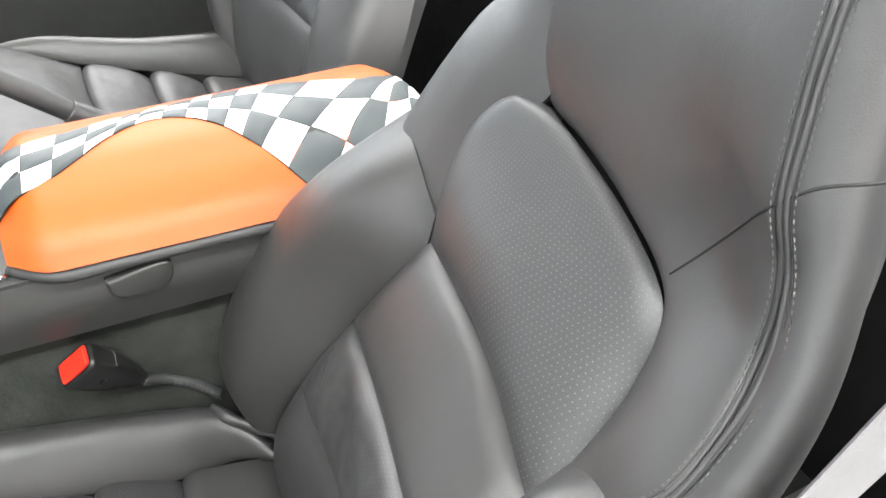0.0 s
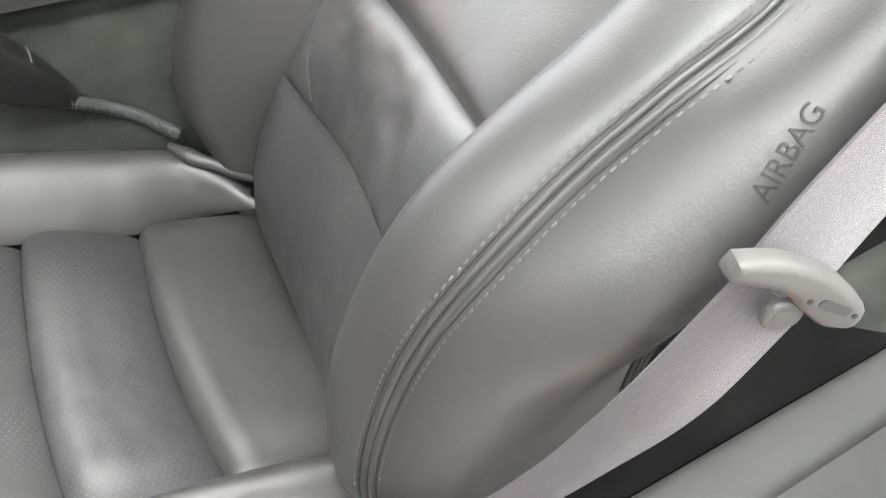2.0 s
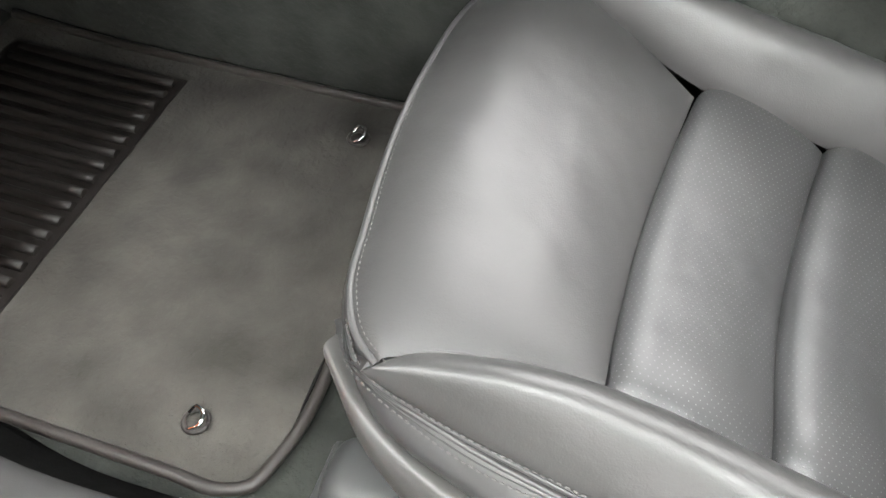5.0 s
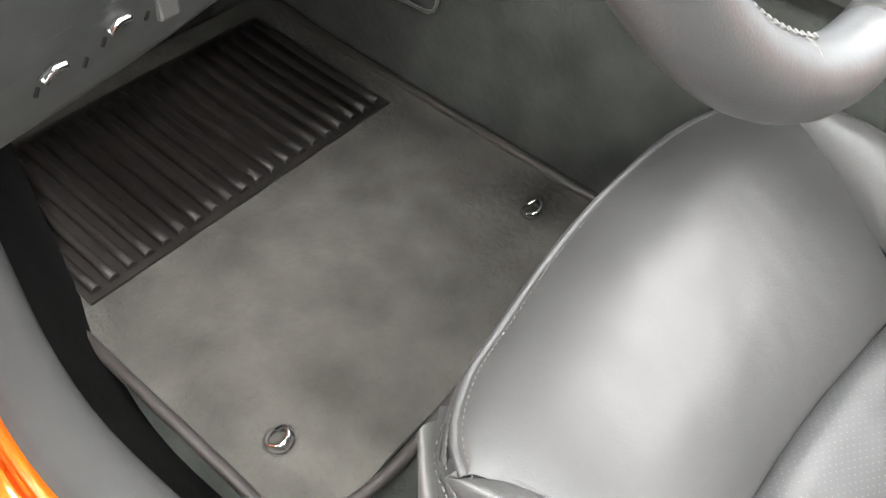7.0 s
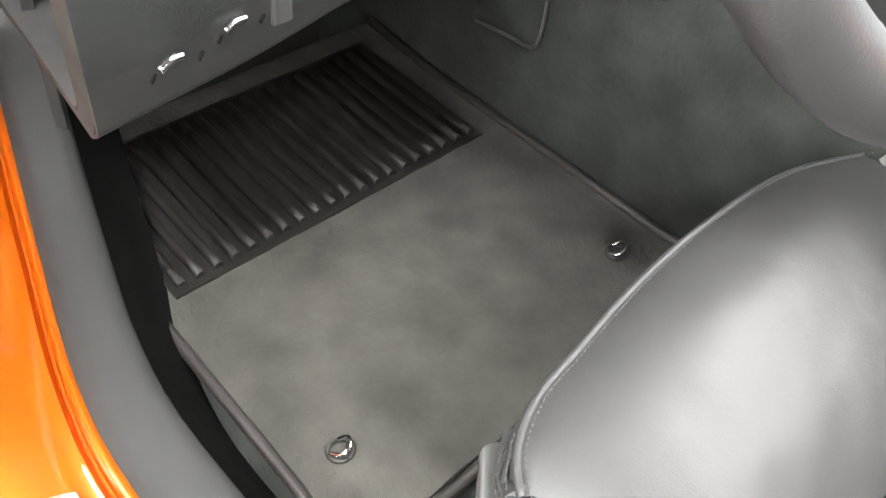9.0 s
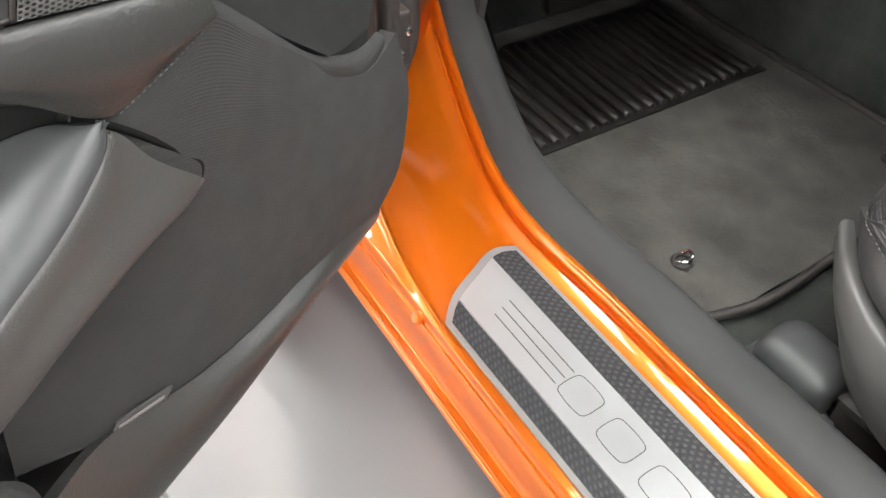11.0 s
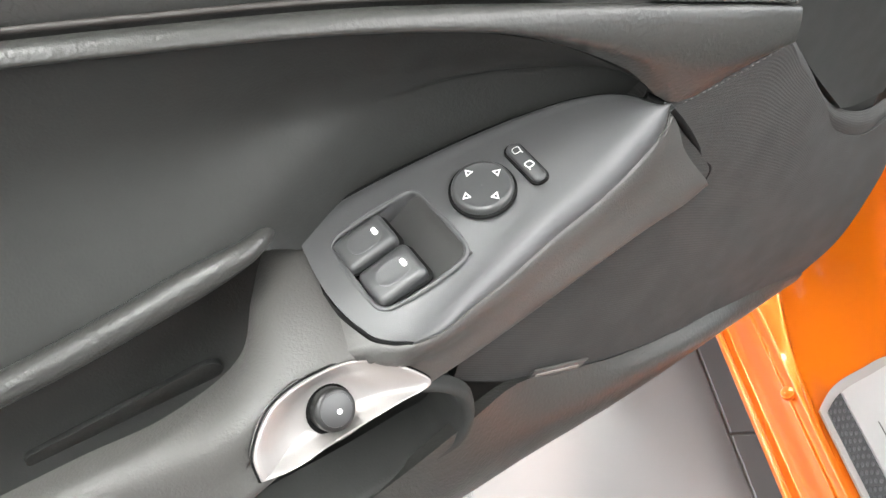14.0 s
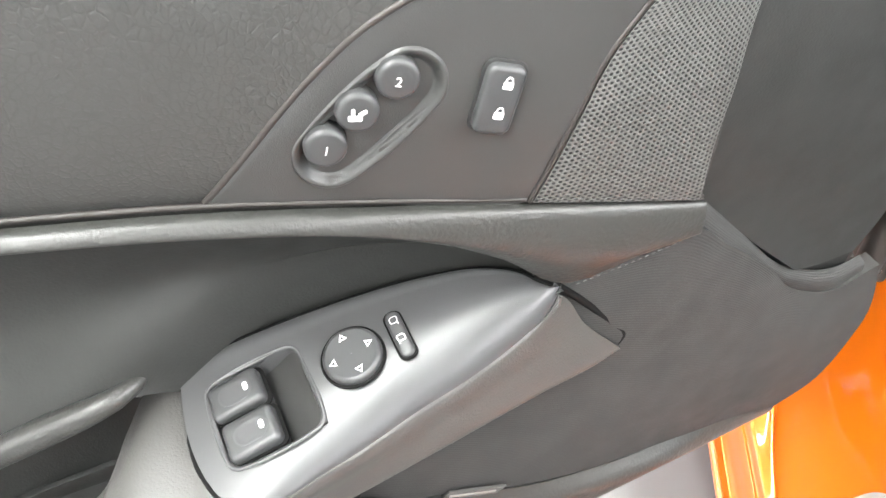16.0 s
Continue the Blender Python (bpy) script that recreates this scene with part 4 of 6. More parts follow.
    for dx in (-0.02, 0.02):
        part("switch_pad", prism(disc(0.0075, 20), 0.002, SWF @ Matrix.Translation((dx, 0, 0.012)), 0.0015), GUIDE, sw, "shiny dished pad")
    lever = smooth_outline([(-0.068, 0.012), (-0.05, 0.017), (0.03, 0.017), (0.06, 0.002), (0.078, -0.02), (0.06, -0.026), (0.03, -0.010), (-0.055, -0.012)], 50)
    part("recline_lever", prism(lever, 0.02, frame_on((-0.222, 0.345, 0.446), (1, -0.06, -0.02), (0, 0.65, 0.76)), 0.006, 3), PLASTIC_SEAT, base)

    # backrest
    sm0 = [(0.106, 0.83, 0.405), (0.085, 0.62, 0.375), (0.05, 0.42, 0.372)]
    sm1 = [(0.136, 0.758, 0.606), (0.125, 0.58, 0.612), (0.075, 0.39, 0.645)]
    sm2 = [(0.204, 0.734, 0.714), (0.172, 0.58, 0.728), (0.120, 0.37, 0.740)]
    sm3 = [(0.272, 0.668, 0.858), (0.250, 0.51, 0.846), (0.213, 0.36, 0.803)]

    def mid(a, b, push):
        return [tuple((np.array(p) + np.array(q)) / 2 + np.array((push, 0, 0))) for p, q in zip(a, b)]
    part("back_panel", loft([sm0, mid(sm0, sm1, -0.012), sm1], 40, 30, 0.03, puff=0.012, edge=8, face=(-1, 0, 0.3)), LEATHER_PERF, s)
    backs = [part("back_panel", loft([sm1, mid(sm1, sm2, -0.006), sm2], 50, 34, 0.03, puff=0.014, edge=8, face=(-1, 0, 0.3), creases=0.003, seed=31), LEATHER_PERF, s, "perforated leather with soft creases")]
    part("back_panel", loft([sm2, mid(sm2, sm3, -0.006), sm3], 40, 30, 0.03, puff=0.014, edge=8, face=(-1, 0, 0.3)), LEATHER, s)
    part("upper_panel", loft([sm3, [(0.304, 0.692, 0.93), (0.285, 0.53, 0.92), (0.303, 0.360, 0.900)], [(0.326, 0.690, 0.980), (0.325, 0.53, 0.970), (0.338, 0.382, 0.962)],
                              [(0.341, 0.672, 1.012), (0.345, 0.57, 1.008), (0.356, 0.470, 1.000)], [(0.350, 0.655, 1.026), (0.354, 0.60, 1.027), (0.362, 0.545, 1.020)], [(0.357, 0.638, 1.034), (0.359, 0.622, 1.036), (0.362, 0.604, 1.036)]], 40, 44, 0.03, puff=0.014, edge=8, face=(-1, 0, 0.3)), LEATHER_PERF, s)
    in0 = [(0.112, 0.828, 0.438), (0.133, 0.80, 0.52), (0.15, 0.765, 0.606), (0.208, 0.738, 0.714), (0.267, 0.672, 0.843), (0.281, 0.676, 0.885)]
    in1 = [(0.085, 0.845, 0.45), (0.07, 0.855, 0.54), (0.095, 0.855, 0.64), (0.155, 0.825, 0.76), (0.222, 0.775, 0.87), (0.292, 0.75, 0.925)]
    in2 = [(0.095, 0.90, 0.45), (0.078, 0.94, 0.53), (0.115, 0.955, 0.63), (0.165, 0.925, 0.74), (0.222, 0.865, 0.845), (0.308, 0.800, 0.931)]
    in3 = [(0.19, 0.93, 0.45), (0.17, 0.97, 0.53), (0.21, 0.985, 0.63), (0.26, 0.955, 0.75), (0.31, 0.90, 0.86), (0.36, 0.835, 0.95)]
    part("back_bolster", loft([in0, in1, in2, in3], 60, 40, 0.03, puff=0.006, edge=8, face=(-1, 0.2, 0)), LEATHER, s)
    part("shoulder", loft([[(0.276, 0.684, 0.862), (0.304, 0.678, 0.925), (0.334, 0.660, 0.993), (0.362, 0.605, 1.048), (0.385, 0.605, 1.13), (0.42, 0.61, 1.25), (0.46, 0.61, 1.34)],
                           [(0.278, 0.76, 0.89), (0.314, 0.742, 0.96), (0.34, 0.715, 1.03), (0.365, 0.68, 1.09), (0.385, 0.67, 1.15), (0.415, 0.67, 1.26), (0.45, 0.67, 1.34)],
                           [(0.30, 0.815, 0.915), (0.343, 0.785, 1.005), (0.366, 0.752, 1.067), (0.39, 0.725, 1.11), (0.41, 0.71, 1.17), (0.44, 0.70, 1.27), (0.47, 0.70, 1.34)],
                           [(0.42, 0.83, 0.95), (0.44, 0.80, 1.01), (0.46, 0.765, 1.08), (0.48, 0.74, 1.12), (0.50, 0.72, 1.18), (0.52, 0.71, 1.27), (0.54, 0.71, 1.34)]], 50, 26, 0.03, puff=0.004, face=(-1, 0.3, 0)), LEATHER, s)
    up_b = part("upper_back", loft([[(0.226, 0.364, 0.806), (0.310, 0.364, 0.898), (0.343, 0.386, 0.962), (0.361, 0.473, 1.002), (0.367, 0.550, 1.024), (0.365, 0.608, 1.041), (0.372, 0.63, 1.15), (0.405, 0.635, 1.25), (0.44, 0.635, 1.34)],
                             [(0.238, 0.318, 0.86), (0.305, 0.328, 0.935), (0.358, 0.345, 1.01), (0.372, 0.40, 1.085), (0.38, 0.45, 1.13), (0.388, 0.47, 1.17), (0.40, 0.475, 1.22), (0.42, 0.475, 1.28), (0.445, 0.475, 1.35)],
                             [(0.226, 0.278, 0.875), (0.254, 0.262, 0.912), (0.29, 0.265, 0.948), (0.334, 0.282, 1.0), (0.347, 0.298, 1.055), (0.345, 0.315, 1.105), (0.352, 0.325, 1.15), (0.362, 0.335, 1.2), (0.375, 0.345, 1.26), (0.39, 0.35, 1.33)]], 70, 40, 0.03, puff=0.01, edge=8, face=(-1, -0.3, 0)), LEATHER, s)
    ou0 = [(0.055, 0.45, 0.425), (0.07, 0.41, 0.54), (0.085, 0.392, 0.645), (0.13, 0.375, 0.74), (0.213, 0.365, 0.803), (0.262, 0.362, 0.848)]
    ou1 = [(0.026, 0.41, 0.44), (0.020, 0.395, 0.54), (0.027, 0.376, 0.64), (0.062, 0.352, 0.737), (0.145, 0.335, 0.81), (0.206, 0.325, 0.855), (0.262, 0.322, 0.864)]
    ou2 = [(0.029, 0.362, 0.455), (0.018, 0.349, 0.527), (0.0245, 0.3315, 0.620), (0.044, 0.316, 0.690), (0.078, 0.304, 0.741), (0.110, 0.298, 0.774), (0.148, 0.288, 0.809), (0.206, 0.281, 0.848), (0.224, 0.279, 0.872), (0.240, 0.274, 0.89)]
    bol_b = part("back_bolster", loft([ou0, ou1, ou2], 60, 34, 0.03, puff=0.008, edge=8, face=(-1, -0.4, 0.2)), LEATHER, s)
    st = ou2[:-1] + [(0.254, 0.262, 0.912), (0.29, 0.265, 0.948), (0.334, 0.282, 1.0), (0.348, 0.297, 1.055), (0.345, 0.315, 1.105), (0.353, 0.326, 1.15), (0.363, 0.336, 1.2), (0.39, 0.35, 1.33)]
    out1 = [(0.066, 0.335, 0.46), (0.056, 0.315, 0.54), (0.076, 0.285, 0.66), (0.105, 0.258, 0.72), (0.158, 0.240, 0.78), (0.21, 0.236, 0.84), (0.265, 0.232, 0.90), (0.325, 0.245, 0.99), (0.36, 0.272, 1.07), (0.38, 0.298, 1.15), (0.42, 0.32, 1.32)]
    out2 = [(x + 0.042 + 0.09 * min(1, max(0, (0.79 - z) / 0.2)), y + 0.008 - 0.012 * min(1, max(0, (0.79 - z) / 0.2)), z - 0.012) for x, y, z in out1]
    out3 = [(x + 0.17, y + 0.075, z - 0.01) for x, y, z in out1]
    side_b = part("outer_side", loft([st, out1, out2], 90, 26, 0.02, puff=0.016, edge=3, face=(-0.5, -1, 0)), LEATHER, s)
    part("rear_side", loft([out2, out3], 70, 10, 0.02, puff=0.006, face=(0, -1, 0)), PLASTIC, s)
    skin = [bol_b, up_b, side_b]
    double_seam(st, skin, (-1, -0.6, 0.2), s, "grey double stitching")
    part("cross_seam", tube(sewn([(0.351, 0.400, 0.969), (0.357, 0.366, 1.035), (0.343, 0.317, 1.105), (0.354, 0.301, 1.123), (0.371, 0.288, 1.13), (0.42, 0.272, 1.13)], skin, (-1, -0.6, 0.2), 0, 0), 0.0013, 60, 6), SEAM, s)
    for dx in (0.0, 0.012):
        part("cross_seam", tube(sewn([(0.245 + dx, 0.268, 0.90 + dx), (0.258 + dx, 0.243, 0.905 + dx), (0.31 + dx, 0.225, 0.91 + dx)], skin, (-1, -0.6, 0.2), 0, 0), 0.0011, 40, 6), SEAM, s)
    for k in range(3):
        part("piping", tube([(x + 0.005 * k, y - 0.001, z - 0.002 * k) for x, y, z in out2], 0.0022, 90, 6), SEAM, s)
    fold = [(0.038, 0.893, 0.478), (0.058, 0.864, 0.470), (0.084, 0.846, 0.460), (0.112, 0.824, 0.446)]
    part("leather_fold", tube(fold, 0.010, 40, 12, taper=[0.4, 1.0, 0.7, 0.9, 0.3]), LEATHER, s, "crumpled leather fold at the cushion corner")
    part("seam_groove", tube(sewn([(0.168, 0.722, 0.695), (0.158, 0.711, 0.678), (0.142, 0.688, 0.652), (0.125, 0.657, 0.624)], backs, (-1, 0, 0.3), 0, 0), 0.0007, 40, 6), SEAM, s)
    part("stitching", stitch_row(sewn([(x + 0.004, y * 0.35 + Y * 0.65, z * 0.35 + Z * 0.65) for (x, y, z), (X, Y, Z) in zip(crown_i[2:6], back_i[2:6])], [bol_i], (0, 0, 1), 0, 0.0003)), THREAD, s)
    part("back_shell", loft([[(0.25, y, 0.42), (0.34, y, 0.7), (0.46, y, 1.0), (0.54, y, 1.3)] for y in (0.36, 0.6, 0.85)], 20, 10, 0.03, face=(1, 0, 0)), PLASTIC, s)
    return s


seat = build_seat("dark grey leather driver's seat with perforated centre panels")
far_seat = copy_thing(seat, Matrix.Translation((0.31, 2.27, 0.15)) @ Matrix.Diagonal((1, -1, 1, 1)))
far_seat["label"] = "dark grey leather passenger seat beside the console"
part("lettering", lettering("AIRBAG", 0.0125, 0.0008, skin_frame([o for o in seat.children if o.name.startswith("outer_side")][0], (0.1645, 0.232, 0.808), (0.021, 0.002, 0.034), (-0.6, 0.6, 0.4))), SEAM, seat, "embossed word on the seat side")

# ---- belt ----
belt = thing("seat_belt", "grey woven seat belt hanging beside the seat", "seat belt")
BELT_A = [(0.42, 0.178, 1.20), (0.311, 0.185, 1.063), (0.268, 0.19, 0.981), (0.19, 0.200, 0.872), (0.136, 0.209, 0.797), (0.128, 0.213, 0.775)]
BELT_B = [(0.47, 0.178, 1.13), (0.372, 0.185, 0.995), (0.335, 0.19, 0.936), (0.245, 0.196, 0.845), (0.178, 0.200, 0.765), (0.162, 0.201, 0.740)]
LOOP_A = [(0.131, 0.212, 0.776), (0.111, 0.224, 0.727), (0.102, 0.25, 0.655), (0.086, 0.274, 0.592), (0.060, 0.292, 0.553), (0.026, 0.310, 0.535), (-0.008, 0.326, 0.532)]
LOOP_B = [(0.163, 0.200, 0.742), (0.133, 0.209, 0.689), (0.105, 0.235, 0.625), (0.075, 0.258, 0.575), (0.040, 0.280, 0.535), (-0.007, 0.300, 0.492), (-0.048, 0.318, 0.456)]


def strap(a, b, bow):
    m = [tuple((np.array(p) + np.array(q)) / 2 + np.array((0, bow, 0))) for p, q in zip(a, b)]
    return loft([a, m, b], 70, 10, 0.0016, face=(0, -1, 0.3))


part("webbing", strap(BELT_A, BELT_B, -0.001), WEBBING, belt)
part("webbing", strap(LOOP_A, LOOP_B, -0.003), WEBBING, belt)
EA, EB = np.array((-0.008, 0.326, 0.532)), np.array((-0.048, 0.318, 0.456))
part("webbing_fold", loft([[tuple(EA + np.array(d)), tuple((EA + EB) / 2 + np.array(d)), tuple(EB + np.array(d))] for d in ((0.002, -0.0015, 0.0), (-0.0025, -0.0015, 0.001), (-0.0045, 0.0, 0.001), (-0.0045, 0.002, 0.0005), (-0.002, 0.004, -0.001), (0.012, 0.007, -0.008))], 20, 18, 0.0014, face=(-0.6, -1, 0)), WEBBING, belt)
GF = frame_on((0.143, 0.199, 0.774), (0.076, -0.029, -0.041), (0.45, -0.25, 0.80))
g = part("guide", prism(smooth_outline([(0.80 * a, 0.80 * b) for a, b in [(-0.047, 0.006), (-0.030, 0.013), (-0.004, 0.016), (0.026, 0.011), (0.046, 0.001), (0.047, -0.008), (0.034, -0.014), (0.012, -0.010), (-0.010, -0.002), (-0.030, -0.004), (-0.046, -0.004)]], 60), 0.010, GF, 0.004, 3), GUIDE, belt, "grey plastic belt guide")
part("slot", prism(rounded(0.017, 0.005, 0.002), 0.001, GF @ Matrix.Translation((0.0175, 0.001, 0.0096)), 0), PLASTIC_SOFT, g)
for dx in (0.004, 0.030):
    part("pin", prism(disc(0.0013, 10), 0.001, GF @ Matrix.Translation((dx, 0.0, 0.0096)), 0), SEAM, g)
button_bm = prism(disc(0.0090, 28), 0.004, frame_on((0.143, 0.199, 0.757), (0.076, -0.029, -0.041), (0.45, -0.25, 0.80)), 0.002, 3)
sb = part("stop_button", button_bm, GUIDE, belt, "round grey belt stop button")
part("button_dish", prism(disc(0.0052, 24), 0.0006, frame_on((0.143, 0.199, 0.757), (0.076, -0.029, -0.041), (0.45, -0.25, 0.80)) @ Matrix.Translation((0, 0, 0.004)), 0.0003), GUIDE, sb)
part("anchor_cover", loft([[(-0.045, 0.322, 0.445), (0.0, 0.318, 0.43), (0.03, 0.318, 0.42)], [(-0.05, 0.312, 0.40), (0.0, 0.305, 0.38), (0.035, 0.308, 0.37)], [(-0.04, 0.325, 0.34), (0.0, 0.32, 0.32), (0.04, 0.32, 0.31)]], 14, 10, 0.006, face=(0, -1, 0)), RUBBER, belt)

# buckle
buckle = thing("belt_buckle", "black belt buckle with red release button", "belt buckle")
bx = frame_on((-0.083, 0.908, 0.588), (-0.60, -0.18, 0.62), (0.45, 0.62, 0.65)) @ Matrix.Rotation(radians(-50), 4, "X")
def buckle_ring(x, w, h, r, shift=0.0):
    o = rounded(1.22 * w, 1.3 * h, 1.25 * r)
    return [tuple(bx @ Vector((x, a + shift, b))) for a, b in o + o[:1]]


part("case", loft([buckle_ring(-0.062, 0.014, 0.012, 0.005), buckle_ring(-0.050, 0.022, 0.017, 0.006), buckle_ring(-0.025, 0.034, 0.023, 0.007), buckle_ring(0.005, 0.045, 0.028, 0.008), buckle_ring(0.040, 0.049, 0.031, 0.008), buckle_ring(0.050, 0.049, 0.031, 0.008),
                   buckle_ring(0.0525, 0.046, 0.028, 0.008), buckle_ring(0.0525, 0.041, 0.024, 0.005)], 60, 50, 0.001), BUCKLE, buckle, "black moulded plastic case")
red_bm = box((0.035, -0.0250, -0.0155), (0.057, 0.0250, 0.0155), 0.004, 3)
red_bm.transform(bx)
part("release_button", red_bm, RED, buckle, "red release button")
part("case_seam", tube([tuple(bx @ Vector((0.012, 1.22 * y, 1.3 * z))) for y, z in ((-0.0235, -0.010), (-0.0232, 0.008), (-0.017, 0.0142), (0.017, 0.0142), (0.0232, 0.008), (0.0235, -0.010))], 0.0012, 40, 6), PLASTIC_SEAT, buckle)
STALK = [(-0.045, 0.915, 0.548), (-0.015, 0.925, 0.528), (0.02, 0.925, 0.505), (0.055, 0.915, 0.475)]
part("stalk", tube(STALK, 0.0085, 40, 12), PLASTIC, buckle)
for q in curve_pts(STALK, 16):
    part("stalk_ring", tube([(q[0] + 0.0002 * math.cos(a), q[1] + 0.0086 * math.cos(a), q[2] + 0.0086 * math.sin(a)) for a in np.linspace(0, 2 * math.pi, 14)], 0.0011, 18, 5), PLASTIC_SOFT, buckle)

# ---- centre console ----
console = thing("centre_console", "grey centre console with leather covered armrest lid", "console")
part("side", loft([[(-0.9, 0.93, 0.65), (-0.3, 0.925, 0.65), (0.1, 0.925, 0.65), (0.6, 0.93, 0.65)], [(-0.9, 0.925, 0.69), (-0.3, 0.915, 0.70), (0.1, 0.915, 0.70), (0.6, 0.92, 0.70)],
                   [(-0.9, 0.935, 0.73), (-0.3, 0.925, 0.745), (0.1, 0.925, 0.745), (0.6, 0.93, 0.745)]], 30, 12, 0.01, face=(0, -1, 0)), PLASTIC_SOFT, console)
part("deck", loft([[(-0.9, 0.935, 0.735), (-0.3, 0.925, 0.75), (0.6, 0.93, 0.75)], [(-0.9, 1.05, 0.75), (-0.3, 1.05, 0.76), (0.6, 1.05, 0.76)], [(-0.9, 1.2, 0.735), (-0.3, 1.2, 0.75), (0.6, 1.2, 0.75)]], 20, 10, 0.01, face=(0, 0, 1)), PLASTIC, console)
part("far_side", loft([[(-0.9, 1.2, 0.745), (0.6, 1.2, 0.745)], [(-0.9, 1.2, 0.3), (0.6, 1.2, 0.3)]], 10, 6, 0.01, face=(0, 1, 0)), PLASTIC_SOFT, console)
part("trim_strip", tube([(-0.5, 0.93, 0.753), (-0.3, 0.932, 0.757), (-0.16, 0.935, 0.757)], 0.004, 20, 8), CHROME, console, "bright metal trim line")
LX0, LX1 = -0.158, 0.452


def lid_pt(x, t):
    """Point on the lid's skin: x along the car, t from the driver's edge (0) to the far edge (1)."""
    s = (x - LX0) / (LX1 - LX0)
    y = 0.905 + (0.25 + 0.04 * s) * t - 0.014 * math.sin(math.pi * min(t / 0.34, 1))
    z = 0.768 + 0.082 * math.sin(min(t / 0.62, 1) * math.pi / 2) - 0.02 * max(0, t - 0.75) / 0.25
    end = 1 - 0.55 * max(0, (0.06 - s) / 0.06)**2 - 0.4 * max(0, (s - 0.93) / 0.07)**2
    z = 0.768 + (z - 0.768) * end
    y = 1.03 + (y - 1.03) * (1 - 0.30 * max(0, (0.10 - s) / 0.10)**2 - 0.45 * max(0, (s - 0.90) / 0.10)**2)
    return (x, y, z)


lid = part("armrest_lid", loft([[lid_pt(x, t) for x in np.linspace(LX0, LX1, 15)] for t in np.linspace(0, 1, 9)], 80, 40, 0.02, face=(0, 0, 1)), ORANGE_LEATHER, console, "orange leather armrest lid")
rim = [lid_pt(x, 0) for x in np.linspace(LX0, LX1, 12)]
part("lid_rim", tube([(x, y + 0.006, z - 0.012) for x, y, z in rim], 0.009, 60, 8), PLASTIC, console, "black rim under the lid")


def arc_low(s):
    return float(hermite(np.array([0.30, 0.38, 0.49, 0.61, 0.68, 0.62, 0.49, 0.35, 0.22, 0.06, -0.02]), np.array([0, 0.11, 0.19, 0.26, 0.345, 0.43, 0.49, 0.54, 0.59, 0.64, 1.0]), np.array([s]))[0])


def arc_high(s):
    return float(np.interp(s, [0, 0.09, 0.2, 0.3, 0.4, 0.5, 0.58, 0.66, 0.75, 0.86, 0.97, 1.0], [0.70, 0.70, 0.74, 0.80, 0.88, 0.92, 0.92, 0.90, 0.76, 0.67, 0.68, 0.68]))


LOW_S = [0.0, 0.06, 0.12, 0.19, 0.26, 0.31, 0.37, 0.42, 0.46, 0.49, 0.52, 0.55, 0.59, 0.635, 0.72, 0.86, 0.99]
HIGH_S = [0.0, 0.08, 0.15, 0.22, 0.29, 0.34, 0.40, 0.46, 0.51, 0.58, 0.65, 0.74, 0.85, 0.955, 0.97, 0.985, 0.995]
band = []
for f in (0.0, 0.2, 0.4, 0.6, 0.8, 1.0):
    row = []
    for k in np.linspace(0, 1, 40):
        lo, hi = float(np.interp(k, np.linspace(0, 1, len(LOW_S)), LOW_S)), float(np.interp(k, np.linspace(0, 1, len(HIGH_S)), HIGH_S))
        q = lid_pt(LX0 + (LX1 - LX0) * (lo + (hi - lo) * f), max(0.0, arc_low(lo) + (arc_high(hi) - arc_low(lo)) * f))
        row.append((q[0], q[1], q[2] + 0.0009))
    band.append(row)
part("seam_band", loft(band, 120, 30, 0.001, face=(0, 0, 1)), SEAM, lid, "dark seams between the leather squares")
for i in range(len(LOW_S) - 1):
    for j in range(3):
        rows = []
        for b in (0.012, 0.5, 0.988):
            row = []
            for a in (0.012, 0.5, 0.988):
                f = (j + b) / 3
                lo = LOW_S[i] + (LOW_S[i + 1] - LOW_S[i]) * a
                hi = HIGH_S[i] + (HIGH_S[i + 1] - HIGH_S[i]) * a
                s = lo + (hi - lo) * f
                t = arc_low(lo) + (arc_high(hi) - arc_low(lo)) * f
                q = lid_pt(LX0 + (LX1 - LX0) * s, max(0.0, t))
                row.append((q[0], q[1], q[2] + 0.002))
            rows.append(row)
        part("leather_square", loft(rows, 8, 8, 0.002, puff=0.002, edge=6, face=(0, 0, 1)), WHITE_LEATHER if (i + j) % 2 else SLATE_LEATHER, lid)
part("latch", prism(smooth_outline([(-0.042, 0.012), (0.042, 0.012), (0.036, -0.012), (0.0, -0.022), (-0.036, -0.012)], 40), 0.012, frame_on((-0.016, 0.918, 0.722), (1, 0.03, 0.0), (0, 0, 1)), 0.004, 3), PLASTIC_SOFT, console, "grey plastic lid latch")

brake = thing("parking_brake", "dark leather parking brake lever by the console", "lever")
part("grip", tube([(-0.26, 1.30, 0.955), (-0.12, 1.30, 0.847), (-0.035, 1.30, 0.778)], 0.019, 30, 12, taper=[0.8, 1, 1, 0.9]), LEATHER, brake)
part("boot", tube([(-0.04, 1.30, 0.782), (-0.02, 1.30, 0.765), (0.02, 1.30, 0.73)], 0.021, 20, 12, taper=[0.9, 1.1, 1.4]), LEATHER, brake)

